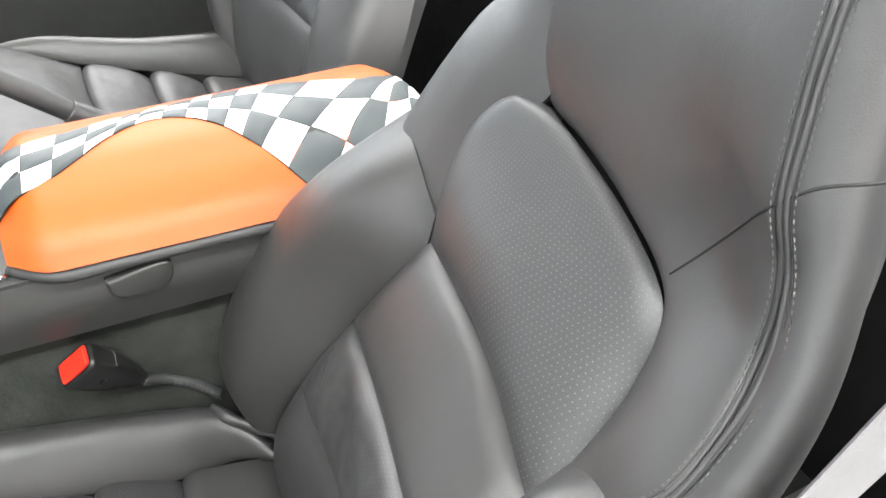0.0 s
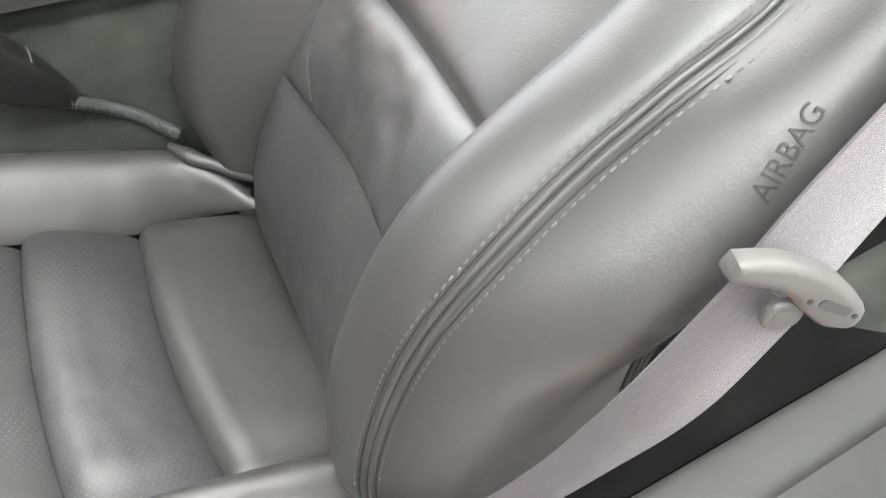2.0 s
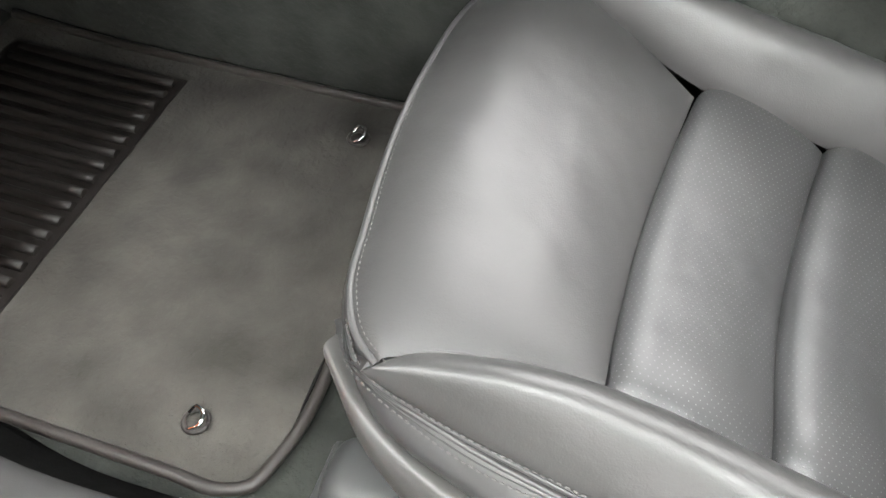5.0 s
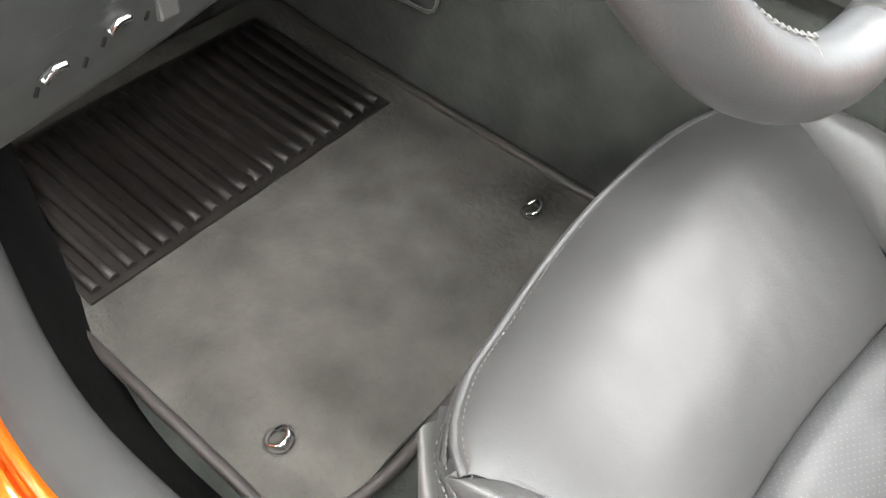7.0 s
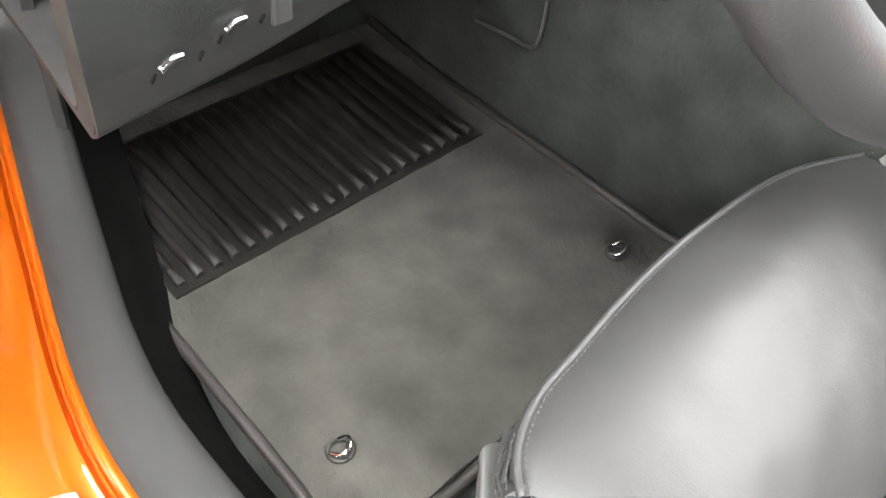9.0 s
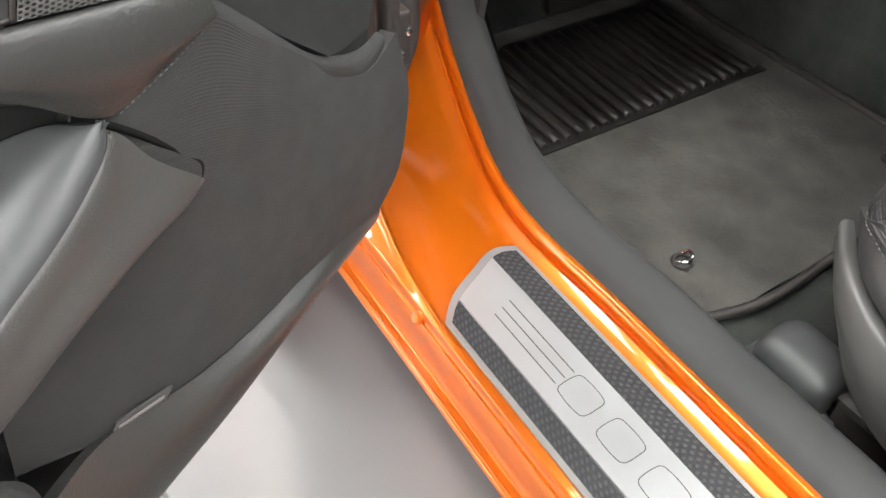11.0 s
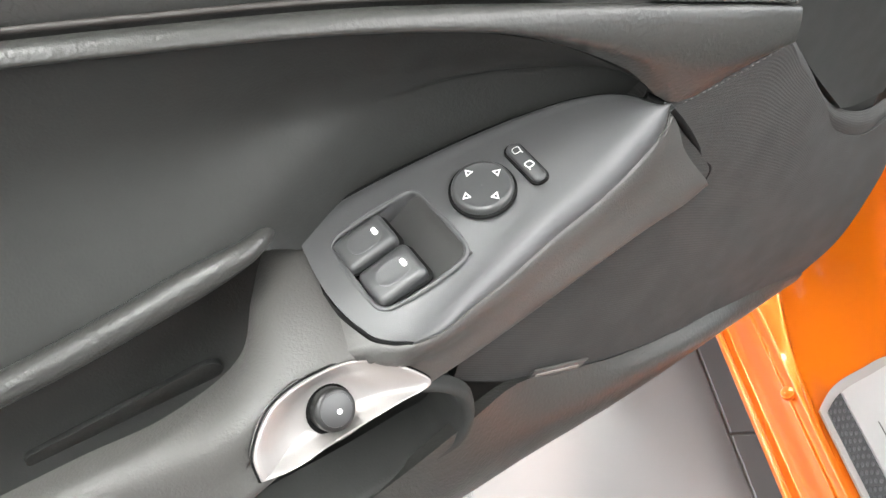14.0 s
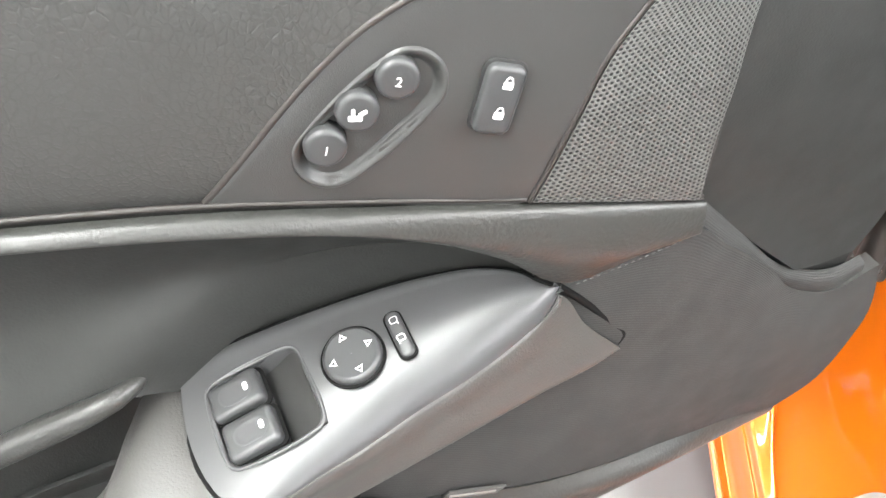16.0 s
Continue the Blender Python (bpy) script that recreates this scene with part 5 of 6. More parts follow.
# steering wheel
wheel = thing("steering_wheel", "dark leather steering wheel with grey stitching", "steering wheel", Matrix.Translation((-0.4673, 0.6119, 0.9733)) @ Matrix.Rotation(radians(-1.4), 4, "Z") @ Matrix.Rotation(radians(63.4), 4, "Y"))
WA = [(0.1865 * math.cos(a), 0.1865 * math.sin(a), 0) for a in np.linspace(0, 2 * math.pi, 49)]
part("rim", tube(WA, 0.0185, 96, 18), LEATHER, wheel)
hub = part("hub", prism(smooth_outline([(0.075, -0.075), (0.09, 0.0), (0.075, 0.075), (-0.03, 0.085), (-0.07, 0.0), (-0.03, -0.085)], 50), 0.045, Matrix.Translation((0, 0, -0.035)), 0.015, 4), PLASTIC_SOFT, wheel, "dark padded hub")
for ang in (55, -55, 180):
    a = radians(ang)
    part("spoke", tube([(0.06 * math.cos(a), 0.06 * math.sin(a), -0.015), (0.12 * math.cos(a), 0.12 * math.sin(a), -0.012), (0.178 * math.cos(a), 0.178 * math.sin(a), -0.002)], 0.018, 16, 10, taper=[1.3, 0.9, 0.7]), PLASTIC_SOFT, wheel)
for ang in (-28, 28):
    a = radians(ang)
    part("rim_seam", tube([((0.185 + 0.0172 * math.cos(b)) * math.cos(a), (0.185 + 0.0172 * math.cos(b)) * math.sin(a), 0.0172 * math.sin(b)) for b in np.linspace(0, 2 * math.pi, 24)], 0.0009, 30, 5), THREAD, wheel, "pale seam ring")
part("lacing", stitch_row([(0.1685 * math.cos(a), 0.1685 * math.sin(a), 0.006) for a in np.linspace(radians(-80), radians(-24), 30)], 0.006, (0.005, 0.004)), THREAD, wheel, "pale cross-stitched lacing")
part("column", tube([(0.0, 0, -0.03), (0.02, 0, -0.15), (0.05, 0, -0.40)], 0.045, 16, 14), PLASTIC, wheel)
part("strip", tube([(-1.01, 0.918, 0.428), (-0.95, 0.918, 0.433), (-0.90, 0.918, 0.441), (-0.893, 0.918, 0.47), (-0.891, 0.918, 0.51)], 0.0025, 24, 6), PLASTIC_SEAT, tunnel)

# ---- open door; u runs from the hinge along the door, n towards the cabin, z up ----
DA = radians(70)
DOOR = Matrix(((math.cos(DA), math.sin(DA), 0, -0.72), (-math.sin(DA), math.cos(DA), 0, 0.0), (0, 0, 1, 0), (0, 0, 0, 1)))
door = thing("car_door", "open driver's door with dark trim panel and armrest", "car door", DOOR)
N = (0, 1, 0)
part("trim_core", loft([[(-0.03, -0.012, 0.53), (0.10, -0.01, 0.48), (0.3, -0.01, 0.43), (1.1, -0.01, 0.40)], [(-0.045, -0.014, 0.70), (0.10, -0.012, 0.72), (0.3, -0.012, 0.72), (1.1, -0.012, 0.72)], [(-0.045, -0.012, 1.0), (0.1, -0.01, 1.01), (0.3, -0.01, 1.01), (1.1, -0.01, 1.01)]], 20, 14, 0.03, face=N), DOOR_DARK, door, "dark backing of the door trim")
# painted shell behind the trim
part("door_shell", loft([[(-0.02, -0.07, 0.53), (0.3, -0.06, 0.47), (1.15, -0.06, 0.42)], [(-0.06, -0.06, 0.65), (0.3, -0.05, 0.65), (1.15, -0.05, 0.65)], [(-0.06, -0.06, 1.0), (0.3, -0.06, 1.0), (1.15, -0.06, 1.0)]], 20, 16, 0.10, face=N), PAINT, door, "orange painted door shell")
LEDGE = [(0.146, 0.047, 0.824), (0.25, 0.049, 0.841), (0.33, 0.05, 0.854), (0.408, 0.05, 0.864), (0.50, 0.05, 0.870), (0.70, 0.05, 0.876), (1.1, 0.05, 0.88)]


def above(dz, dn=0.0):
    return [(u, n + dn, z + dz) for u, n, z in LEDGE]


TOP = [(0.15, 0.028, 1.02), (0.25, 0.03, 1.02), (0.33, 0.03, 1.02), (0.408, 0.03, 1.02), (0.5, 0.03, 1.02), (0.7, 0.03, 1.02), (1.1, 0.03, 1.02)]
upper_panel = part("upper_panel", loft([above(-0.004, -0.006), above(0.008, -0.004), [tuple(0.5 * np.array(a) + 0.5 * np.array(b) + np.array((0, 0.004, 0))) for a, b in zip(above(0), TOP)], TOP], 70, 24, 0.02, face=N), UPPER_VINYL, door, "grained dark grey upper trim")
# smooth switch panel, lies proud of the grained trim
arc = [(0.407, 0.866), (0.394, 0.880), (0.381, 0.895), (0.353, 0.925), (0.329, 0.945), (0.307, 0.957), (0.27, 0.967), (0.23, 0.97), (0.188, 0.97)]


def on_upper(u, z, lift):
    return (u, 0.045 - 0.10 * max(0.0, z - 0.90) * 1.0 + lift, z)


cut = [(0.2495, 0.8435), (0.242, 0.862), (0.234, 0.884), (0.218, 0.925), (0.202, 0.948), (0.186, 0.97)]
sp_rows = []
for f in np.linspace(0, 1, 7):
    a = curve_pts([(u, z, 0) for u, z in arc], 24)
    b = curve_pts([(0.404, 0.8655, 0), (0.33, 0.856, 0), (0.2515, 0.8435, 0), (0.234, 0.884, 0), (0.202, 0.948, 0), (0.186, 0.968, 0)], 24)
    sp_rows.append([on_upper(*(a[k] * (1 - f) + b[k] * f)[:2], 0.003) for k in range(24)])
switch_panel = part("switch_panel", loft(sp_rows, 40, 24, 0.006, puff=0.0012, edge=12, face=N), PLASTIC_SOFT, door, "smooth dark grey switch panel")
me_rows = []
for f in np.linspace(0, 1, 6):
    a = curve_pts([(u - 0.002, z, 0) for u, z in cut], 16)
    b = curve_pts([(0.148, 0.827, 0), (0.150, 0.86, 0), (0.149, 0.90, 0), (0.146, 0.945, 0), (0.140, 0.97, 0)], 16)
    me_rows.append([on_upper(*(a[k] * (1 - f) + b[k] * f)[:2], 0.0045 - 0.002 * f * f) for k in range(16)])
part("tweeter_mesh", loft(me_rows, 40, 30, 0.005, puff=0.002, edge=12, face=N), MESH_BLACK, door, "black perforated speaker mesh")
# dark bars along the panel edges, for the shade in their gaps
part("panel_gap", tube([on_upper(u + 0.001, z, 0.0022) for u, z in arc], 0.0017, 60, 8), RUBBER, door, "dark gap beside the switch panel")
part("panel_gap", tube([on_upper(u, z, 0.0035) for u, z in cut], 0.0015, 40, 8), RUBBER, door, "dark gap beside the speaker mesh")
part("panel_gap", tube([(u, n - 0.0015, z + 0.0035) for u, n, z in LEDGE], 0.0016, 80, 8), RUBBER, door, "dark gap over the ledge")
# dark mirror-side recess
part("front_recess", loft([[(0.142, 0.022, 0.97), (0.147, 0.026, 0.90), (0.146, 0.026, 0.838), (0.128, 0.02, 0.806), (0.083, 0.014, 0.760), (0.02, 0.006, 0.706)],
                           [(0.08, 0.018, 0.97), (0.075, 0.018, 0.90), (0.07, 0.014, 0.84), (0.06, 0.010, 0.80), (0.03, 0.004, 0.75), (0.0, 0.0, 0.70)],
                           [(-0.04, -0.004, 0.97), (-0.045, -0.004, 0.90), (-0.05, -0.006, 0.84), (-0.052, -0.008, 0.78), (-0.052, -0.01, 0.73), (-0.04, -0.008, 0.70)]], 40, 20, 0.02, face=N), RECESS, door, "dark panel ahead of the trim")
# belt ledge
LOW = [(0.214, 0.046, 0.7745), (0.232, 0.05, 0.787), (0.264, 0.051, 0.809), (0.304, 0.05, 0.829), (0.347, 0.049, 0.841), (0.399, 0.048, 0.851), (0.5, 0.047, 0.858), (0.7, 0.047, 0.864), (1.1, 0.047, 0.868)]
LT = [(0.142, 0.046, 0.822), (0.175, 0.05, 0.829), (0.22, 0.052, 0.8365), (0.27, 0.054, 0.845), (0.33, 0.0545, 0.854), (0.408, 0.055, 0.864), (0.50, 0.055, 0.870), (0.70, 0.055, 0.876), (1.1, 0.055, 0.88)]
LM = [(0.1415, 0.049, 0.806), (0.19, 0.056, 0.808), (0.235, 0.058, 0.818), (0.28, 0.059, 0.832), (0.34, 0.0595, 0.848), (0.408, 0.06, 0.8585), (0.5, 0.06, 0.8655), (0.7, 0.06, 0.872), (1.1, 0.06, 0.876)]
LOWS = [(0.1435, 0.045, 0.800), (0.182, 0.046, 0.786), (0.216, 0.047, 0.7755), (0.262, 0.051, 0.808), (0.32, 0.05, 0.835), (0.40, 0.048, 0.851), (0.5, 0.047, 0.858), (0.7, 0.047, 0.864), (1.1, 0.047, 0.868)]
part("belt_ledge", loft([[(u, n - 0.006, z) for u, n, z in LT], LT, LM, LOWS], 90, 20, 0.003, face=N), DOOR_LEATHER, door, "grained vinyl ledge under the upper trim")
part("stitching", stitch_row([(0.1435, 0.0462, 0.7990), (0.182, 0.0475, 0.7850), (0.212, 0.0482, 0.7755)], 0.0040, (0.0028, 0.0009)), THREAD, door, "fine stitched edge of the ledge")
# hollow insert behind the armrest
INL = [(0.216, 0.030, 0.73), (0.236, 0.018, 0.72), (0.268, 0.008, 0.71), (0.301, 0.004, 0.70), (0.337, 0.002, 0.69), (0.393, 0.006, 0.69), (0.436, 0.034, 0.72), (0.466, 0.050, 0.742), (0.511, 0.056, 0.728), (0.568, 0.056, 0.706), (0.70, 0.056, 0.665), (1.1, 0.056, 0.55)]
INB = [(0.216, 0.040, 0.780), (0.236, 0.030, 0.783), (0.268, 0.020, 0.779), (0.301, 0.012, 0.770), (0.337, 0.008, 0.760), (0.393, 0.012, 0.750), (0.440, 0.036, 0.755), (0.466, 0.046, 0.755), (0.511, 0.051, 0.741), (0.568, 0.053, 0.721), (0.70, 0.053, 0.680), (1.1, 0.053, 0.565)]
INM = [(0.218, 0.043, 0.780), (0.24, 0.038, 0.793), (0.268, 0.030, 0.799), (0.301, 0.024, 0.803), (0.337, 0.020, 0.805), (0.393, 0.018, 0.803), (0.442, 0.020, 0.801), (0.466, 0.026, 0.800), (0.511, 0.029, 0.796), (0.568, 0.030, 0.789), (0.70, 0.030, 0.772), (1.1, 0.030, 0.72)]
INT = [(0.216, 0.046, 0.777), (0.236, 0.047, 0.788), (0.266, 0.047, 0.808), (0.301, 0.046, 0.826), (0.342, 0.045, 0.839), (0.393, 0.044, 0.849), (0.442, 0.044, 0.853), (0.466, 0.044, 0.855), (0.511, 0.043, 0.857), (0.568, 0.043, 0.859), (0.70, 0.043, 0.863), (1.1, 0.043, 0.867)]
part("hollow_panel", loft([INT, INM, INB, INL], 110, 34, 0.003, face=N), DOOR_DARK, door, "dark hollow trim panel")
LIP = [(0.445, 0.020, 0.735), (0.452, 0.026, 0.743), (0.466, 0.049, 0.748), (0.511, 0.056, 0.734), (0.568, 0.058, 0.713), (0.65, 0.058, 0.688), (0.8, 0.058, 0.644), (1.1, 0.058, 0.557)]
part("grip_lip", tube(LIP, 0.0085, 60, 14, taper=[0.3] + [1] * 9), DOOR_LEATHER, door, "rounded edge over the hand pocket")
part("hand_pocket", loft([[(0.44, 0.005, 0.74), (0.60, 0.01, 0.69), (1.1, 0.01, 0.54)], [(0.44, -0.005, 0.68), (0.6, 0.0, 0.62), (1.1, 0.0, 0.50)], [(0.42, 0.03, 0.60), (0.6, 0.035, 0.56), (1.1, 0.04, 0.46)]], 24, 14, 0.01, face=N), DOOR_DARK, door, "dark hand pocket behind the grip")
part("oval_cover", prism(rounded(0.130, 0.018, 0.0088), 0.004, frame_on((0.5565, 0.010, 0.606), (-0.95, 0, 0.31), (0.2, 0.1, 1)), 0.0018), DOOR_DARK, door)

# armrest: a grained body with a smooth switch cap set into its top
ARM_BODY = material("grained_armrest_vinyl", (0.050, 0.0485, 0.046), 0.48, vary=0.06, grain=0.45, grain_scale=700, rough_vary=0.03)
CAP_BACK = [(0.4432, 0.0228), (0.3977, 0.0182), (0.3597, 0.0169), (0.3288, 0.0175), (0.2983, 0.0201), (0.266, 0.0269), (0.2484, 0.0344), (0.2351, 0.0437), (0.2279, 0.0484), (0.2250, 0.0505)]
CAP_REAR = [(0.4432, 0.0228), (0.4421, 0.0435), (0.4395, 0.0696), (0.433, 0.0912), (0.4238, 0.1073), (0.4075, 0.1157)]
RIDGE = [(0.4075, 0.1157, 0.7175), (0.3930, 0.1139, 0.7169), (0.3743, 0.1070, 0.7195), (0.3477, 0.0984, 0.7247), (0.3152, 0.0871, 0.7330), (0.2830, 0.0783, 0.7428), (0.2523, 0.0673, 0.7546), (0.2348, 0.0595, 0.7638), (0.2280, 0.0545, 0.7690), (0.2243, 0.0503, 0.7725)]
LOW_EDGE = [(0.446, 0.1235, 0.672), (0.3920, 0.1060, 0.6700), (0.3442, 0.0938, 0.6768), (0.2936, 0.0849, 0.6930), (0.2317, 0.0671, 0.7015), (0.1850, 0.0500, 0.7010), (0.1715, 0.0450, 0.7040)]


def arm_top(u, n, lift=0.0):
    """A point on the armrest's sloping top."""
    return (u, n, 0.762 - 0.28 * (u - 0.319) - 0.20 * (n - 0.042) + lift)


def cap_surface():
    """Rows from the cap's back edge over its rounded shoulder to the ridge, each from the rear seam to the nose."""
    nv = 40
    back = curve_pts([arm_top(u, n) for u, n in CAP_BACK], nv)
    ridge = curve_pts(RIDGE, nv)
    rear = curve_pts([arm_top(u, n) for u, n in CAP_REAR], 21)
    rows = []
    for s in (-0.03, 0.0, 0.015, 0.04, 0.15, 0.3, 0.45, 0.55, 0.65, 0.74, 0.82, 0.89, 0.945, 0.98, 0.995, 1.0):
        k = min(1.0, max(0.0, s))
        row = []
        for i in range(nv):
            v = i / (nv - 1)
            a, b = back[i], ridge[i]
            flat = np.array(arm_top(b[0], b[1]))
            p = a + (flat - a) * s
            seam = np.array([np.interp(k, np.linspace(0, 1, 21), rear[:, c]) for c in range(3)])
            p = p + (seam - (back[0] + (np.array(arm_top(*ridge[0][:2])) - back[0]) * k)) * (1 - v)**3
            fall = max(0.0, (k - 0.42) / 0.58)
            p[2] -= (flat[2] - b[2]) * (1 - math.sqrt(max(0.0, 1 - fall**2.2)))
            edge = max(0.0, 1 - k / 0.04)
            p[2] -= 0.0022 * edge**2 + (0.004 if s < 0 else 0)
            p[2] -= 0.013 * max(0.0, (v - 0.70) / 0.30)**3 * (1 - k)**0.5
            row.append(tuple(p))
        rows.append(row)
    return rows


cap = part("armrest_cap", loft(cap_surface(), 110, 70, 0.004, face=(0, 0.3, 1)), CAP_SATIN, door, "smooth satin dark grey switch cap")
arm = part("armrest", loft([
    [(0.446, 0.020, 0.723), (0.43, 0.021, 0.724), (0.393, 0.018, 0.738), (0.337, 0.018, 0.752), (0.301, 0.021, 0.761), (0.268, 0.029, 0.769), (0.232, 0.046, 0.768)],
    [(0.447, 0.060, 0.7195), (0.438, 0.060, 0.7215), (0.425, 0.060, 0.715), (0.39, 0.055, 0.728), (0.345, 0.055, 0.740), (0.30, 0.052, 0.752), (0.262, 0.05, 0.764), (0.228, 0.0495, 0.766)],
    [(0.448, 0.102, 0.7100), (0.430, 0.103, 0.7170), (0.395, 0.102, 0.713), (0.345, 0.090, 0.726), (0.295, 0.076, 0.744), (0.255, 0.063, 0.757), (0.224, 0.051, 0.763)],
    [(0.4485, 0.1045, 0.7075), (0.4300, 0.1095, 0.7130), (0.4090, 0.1165, 0.7165)] + [(u, n + 0.0012, z + 0.0002) for u, n, z in RIDGE[1:]],
    [(0.4485, 0.1080, 0.7010), (0.4300, 0.1118, 0.7075), (0.4090, 0.1172, 0.7140)] + [(u, n + 0.0020, z - 0.0022) for u, n, z in RIDGE[1:-1]] + [(0.2205, 0.0510, 0.7690)],
    [(0.448, 0.1125, 0.688), (0.406, 0.1075, 0.690), (0.372, 0.1045, 0.697), (0.322, 0.0925, 0.712), (0.275, 0.0785, 0.726), (0.246, 0.0690, 0.733), (0.2035, 0.0490, 0.741)],
    LOW_EDGE,
    [(0.444, 0.075, 0.655), (0.398, 0.060, 0.658), (0.37, 0.050, 0.664), (0.31, 0.04, 0.674), (0.262, 0.037, 0.684), (0.22, 0.034, 0.690), (0.178, 0.030, 0.699)]],
    100, 90, 0.003, face=(0, 1, 1)), ARM_BODY, door, "grained dark grey armrest body")
part("nose_gap", tube([(0.236, 0.041, 0.781), (0.226, 0.045, 0.7755), (0.2150, 0.0455, 0.766), (0.2000, 0.0430, 0.750), (0.1800, 0.0390, 0.726), (0.1660, 0.0365, 0.706), (0.168, 0.036, 0.698)], 0.0024, 60, 8), GAP, door, "dark gap round the armrest nose")
CAP_DROP = [0.0035] * 6 + [0.0045, 0.0075, 0.0120, 0.0160]
part("cap_gap", tube([arm_top(u, n, -d) for (u, n), d in zip(CAP_BACK, CAP_DROP)], 0.0022, 80, 8, taper=[1, 1, 1, 1, 0.9, 0.7]), GAP, door, "dark gap behind the cap")
part("cap_seam", tube(sewn([arm_top(u + 0.001, n, 0) for u, n in CAP_REAR], [arm], (0, 0.3, 1), 0, -0.0002), 0.0015, 60, 6, taper=[1, 1, 1, 1, 1, 0.6]), GAP, arm)
# pull grip running back from the armrest
grip = part("pull_grip", loft([
    [(0.428, 0.017, 0.724), (0.445, 0.020, 0.727), (0.456, 0.024, 0.725), (0.474, 0.050, 0.714), (0.487, 0.078, 0.704), (0.527, 0.092, 0.690), (0.569, 0.092, 0.679), (0.70, 0.09, 0.640), (0.85, 0.07, 0.59)],
    [(0.428, 0.058, 0.7190), (0.446, 0.060, 0.7235), (0.462, 0.066, 0.722), (0.480, 0.083, 0.713), (0.495, 0.100, 0.705), (0.53, 0.109, 0.692), (0.572, 0.110, 0.680), (0.70, 0.108, 0.641), (0.85, 0.085, 0.59)],
    [(0.425, 0.1035, 0.7120), (0.447, 0.1085, 0.7115), (0.464, 0.1120, 0.709), (0.482, 0.1180, 0.705), (0.50, 0.1215, 0.699), (0.53, 0.122, 0.684), (0.572, 0.121, 0.667), (0.70, 0.122, 0.625), (0.85, 0.10, 0.575)],
    [(0.425, 0.1060, 0.688), (0.447, 0.1170, 0.690), (0.465, 0.1220, 0.690), (0.482, 0.1265, 0.689), (0.50, 0.1310, 0.682), (0.53, 0.129, 0.662), (0.572, 0.124, 0.644), (0.70, 0.12, 0.605), (0.85, 0.10, 0.555)],
    [(0.425, 0.1120, 0.670), (0.445, 0.1235, 0.672), (0.465, 0.1290, 0.673), (0.482, 0.1330, 0.673), (0.50, 0.136, 0.664), (0.53, 0.125, 0.635), (0.572, 0.112, 0.612), (0.70, 0.105, 0.57), (0.85, 0.085, 0.53)],
    [(0.425, 0.065, 0.654), (0.444, 0.075, 0.655), (0.465, 0.080, 0.655), (0.482, 0.085, 0.650), (0.50, 0.085, 0.640), (0.53, 0.082, 0.622), (0.572, 0.082, 0.61), (0.70, 0.08, 0.575), (0.85, 0.07, 0.535)]],
    170, 110, 0.01, face=(0, 1, 1)), ARM_BODY, door, "grained dark grey pull grip")


AT = frame_on(arm_top(0.348, 0.063, 0.0), (-1, 0, 0.28), (0, -1, 0.2))


def arm_frame(u, n, lift=0.0, turn=0.0):
    m = AT.copy()
    m.translation = Vector(arm_top(u, n, lift))
    return m @ Matrix.Rotation(radians(turn), 4, "Z")


# switch well: a scoop that deepens towards the window switches
WELL = arm_frame(0.397, 0.065, 0.0, 9.5)
for ob in (cap, arm):
    carve(ob, prism(rounded(0.0556, 0.0545, 0.007), 0.06, WELL @ Matrix.Translation((0, 0, -0.03)), 0))
loops = []
for grow, depth in ((0.0022, -0.0006), (0.0014, 0.00035), (0.0004, 0.0002), (-0.0006, -0.0010), (-0.0014, -0.004), (-0.0022, -0.0205)):
    o = rounded(0.0556 + 2 * grow, 0.0545 + 2 * grow, 0.0075 + grow)
    loops.append([tuple(WELL @ Vector((x, y, depth))) for x, y in o + [o[0]]])
part("well_wall", loft(loops, 90, 26, 0.0006), CAP_SATIN, door, "rounded wall of the switch recess")
part("switch_well", loft([[tuple(WELL @ Vector((x, y, z))) for x, z in ((-0.028, -0.0195), (-0.002, -0.0185), (0.008, -0.0150), (0.018, -0.0090), (0.0245, -0.0038), (0.0275, -0.0006))] for y in (-0.0268, -0.01, 0.01, 0.0268)], 40, 16, 0.002, face=(0, 0.2, 1)), PLASTIC_SOFT, door, "scooped floor of the switch recess")
for x0, y0, w, h in ((-0.0118, 0.0142, 0.0318, 0.0225), (-0.0105, -0.0118, 0.0310, 0.0240)):
    m = WELL @ Matrix.Translation((x0, y0, -0.014)) @ Matrix.Rotation(radians(-4), 4, "Y")
    o = rounded(w, h, 0.004)
    sw = part("window_switch", prism(o, 0.0165, m, 0.0035, 4), BUTTON, door, "grey window switch")
    part("dish", loft([[tuple(m @ Vector((0.001 + a * k, b * k, 0.0167 - d))) for a, b in rounded(0.0205, 0.0130, 0.0062) + [rounded(0.0205, 0.0130, 0.0062)[0]]] for k, d in ((1.0, 0.0), (0.93, -0.0001), (0.8, 0.0000), (0.4, 0.0001), (0.02, 0.0001))], 50, 14, 0.0004, face=(0, 0.2, 1)), CAP_SATIN, sw, "shallow oval finger dish")
    part("mark", prism(rounded(0.0028, 0.0050, 0.0012), 0.0003, m @ Matrix.Translation((0.0078, 0.0004, 0.01685)), 0), MARK, sw, "white printed mark")
    part("switch_gap", prism(rounded(w + 0.0030, h + 0.0030, 0.005), 0.0012, WELL @ Matrix.Translation((x0, y0, -0.0055)), 0), GAP, sw)
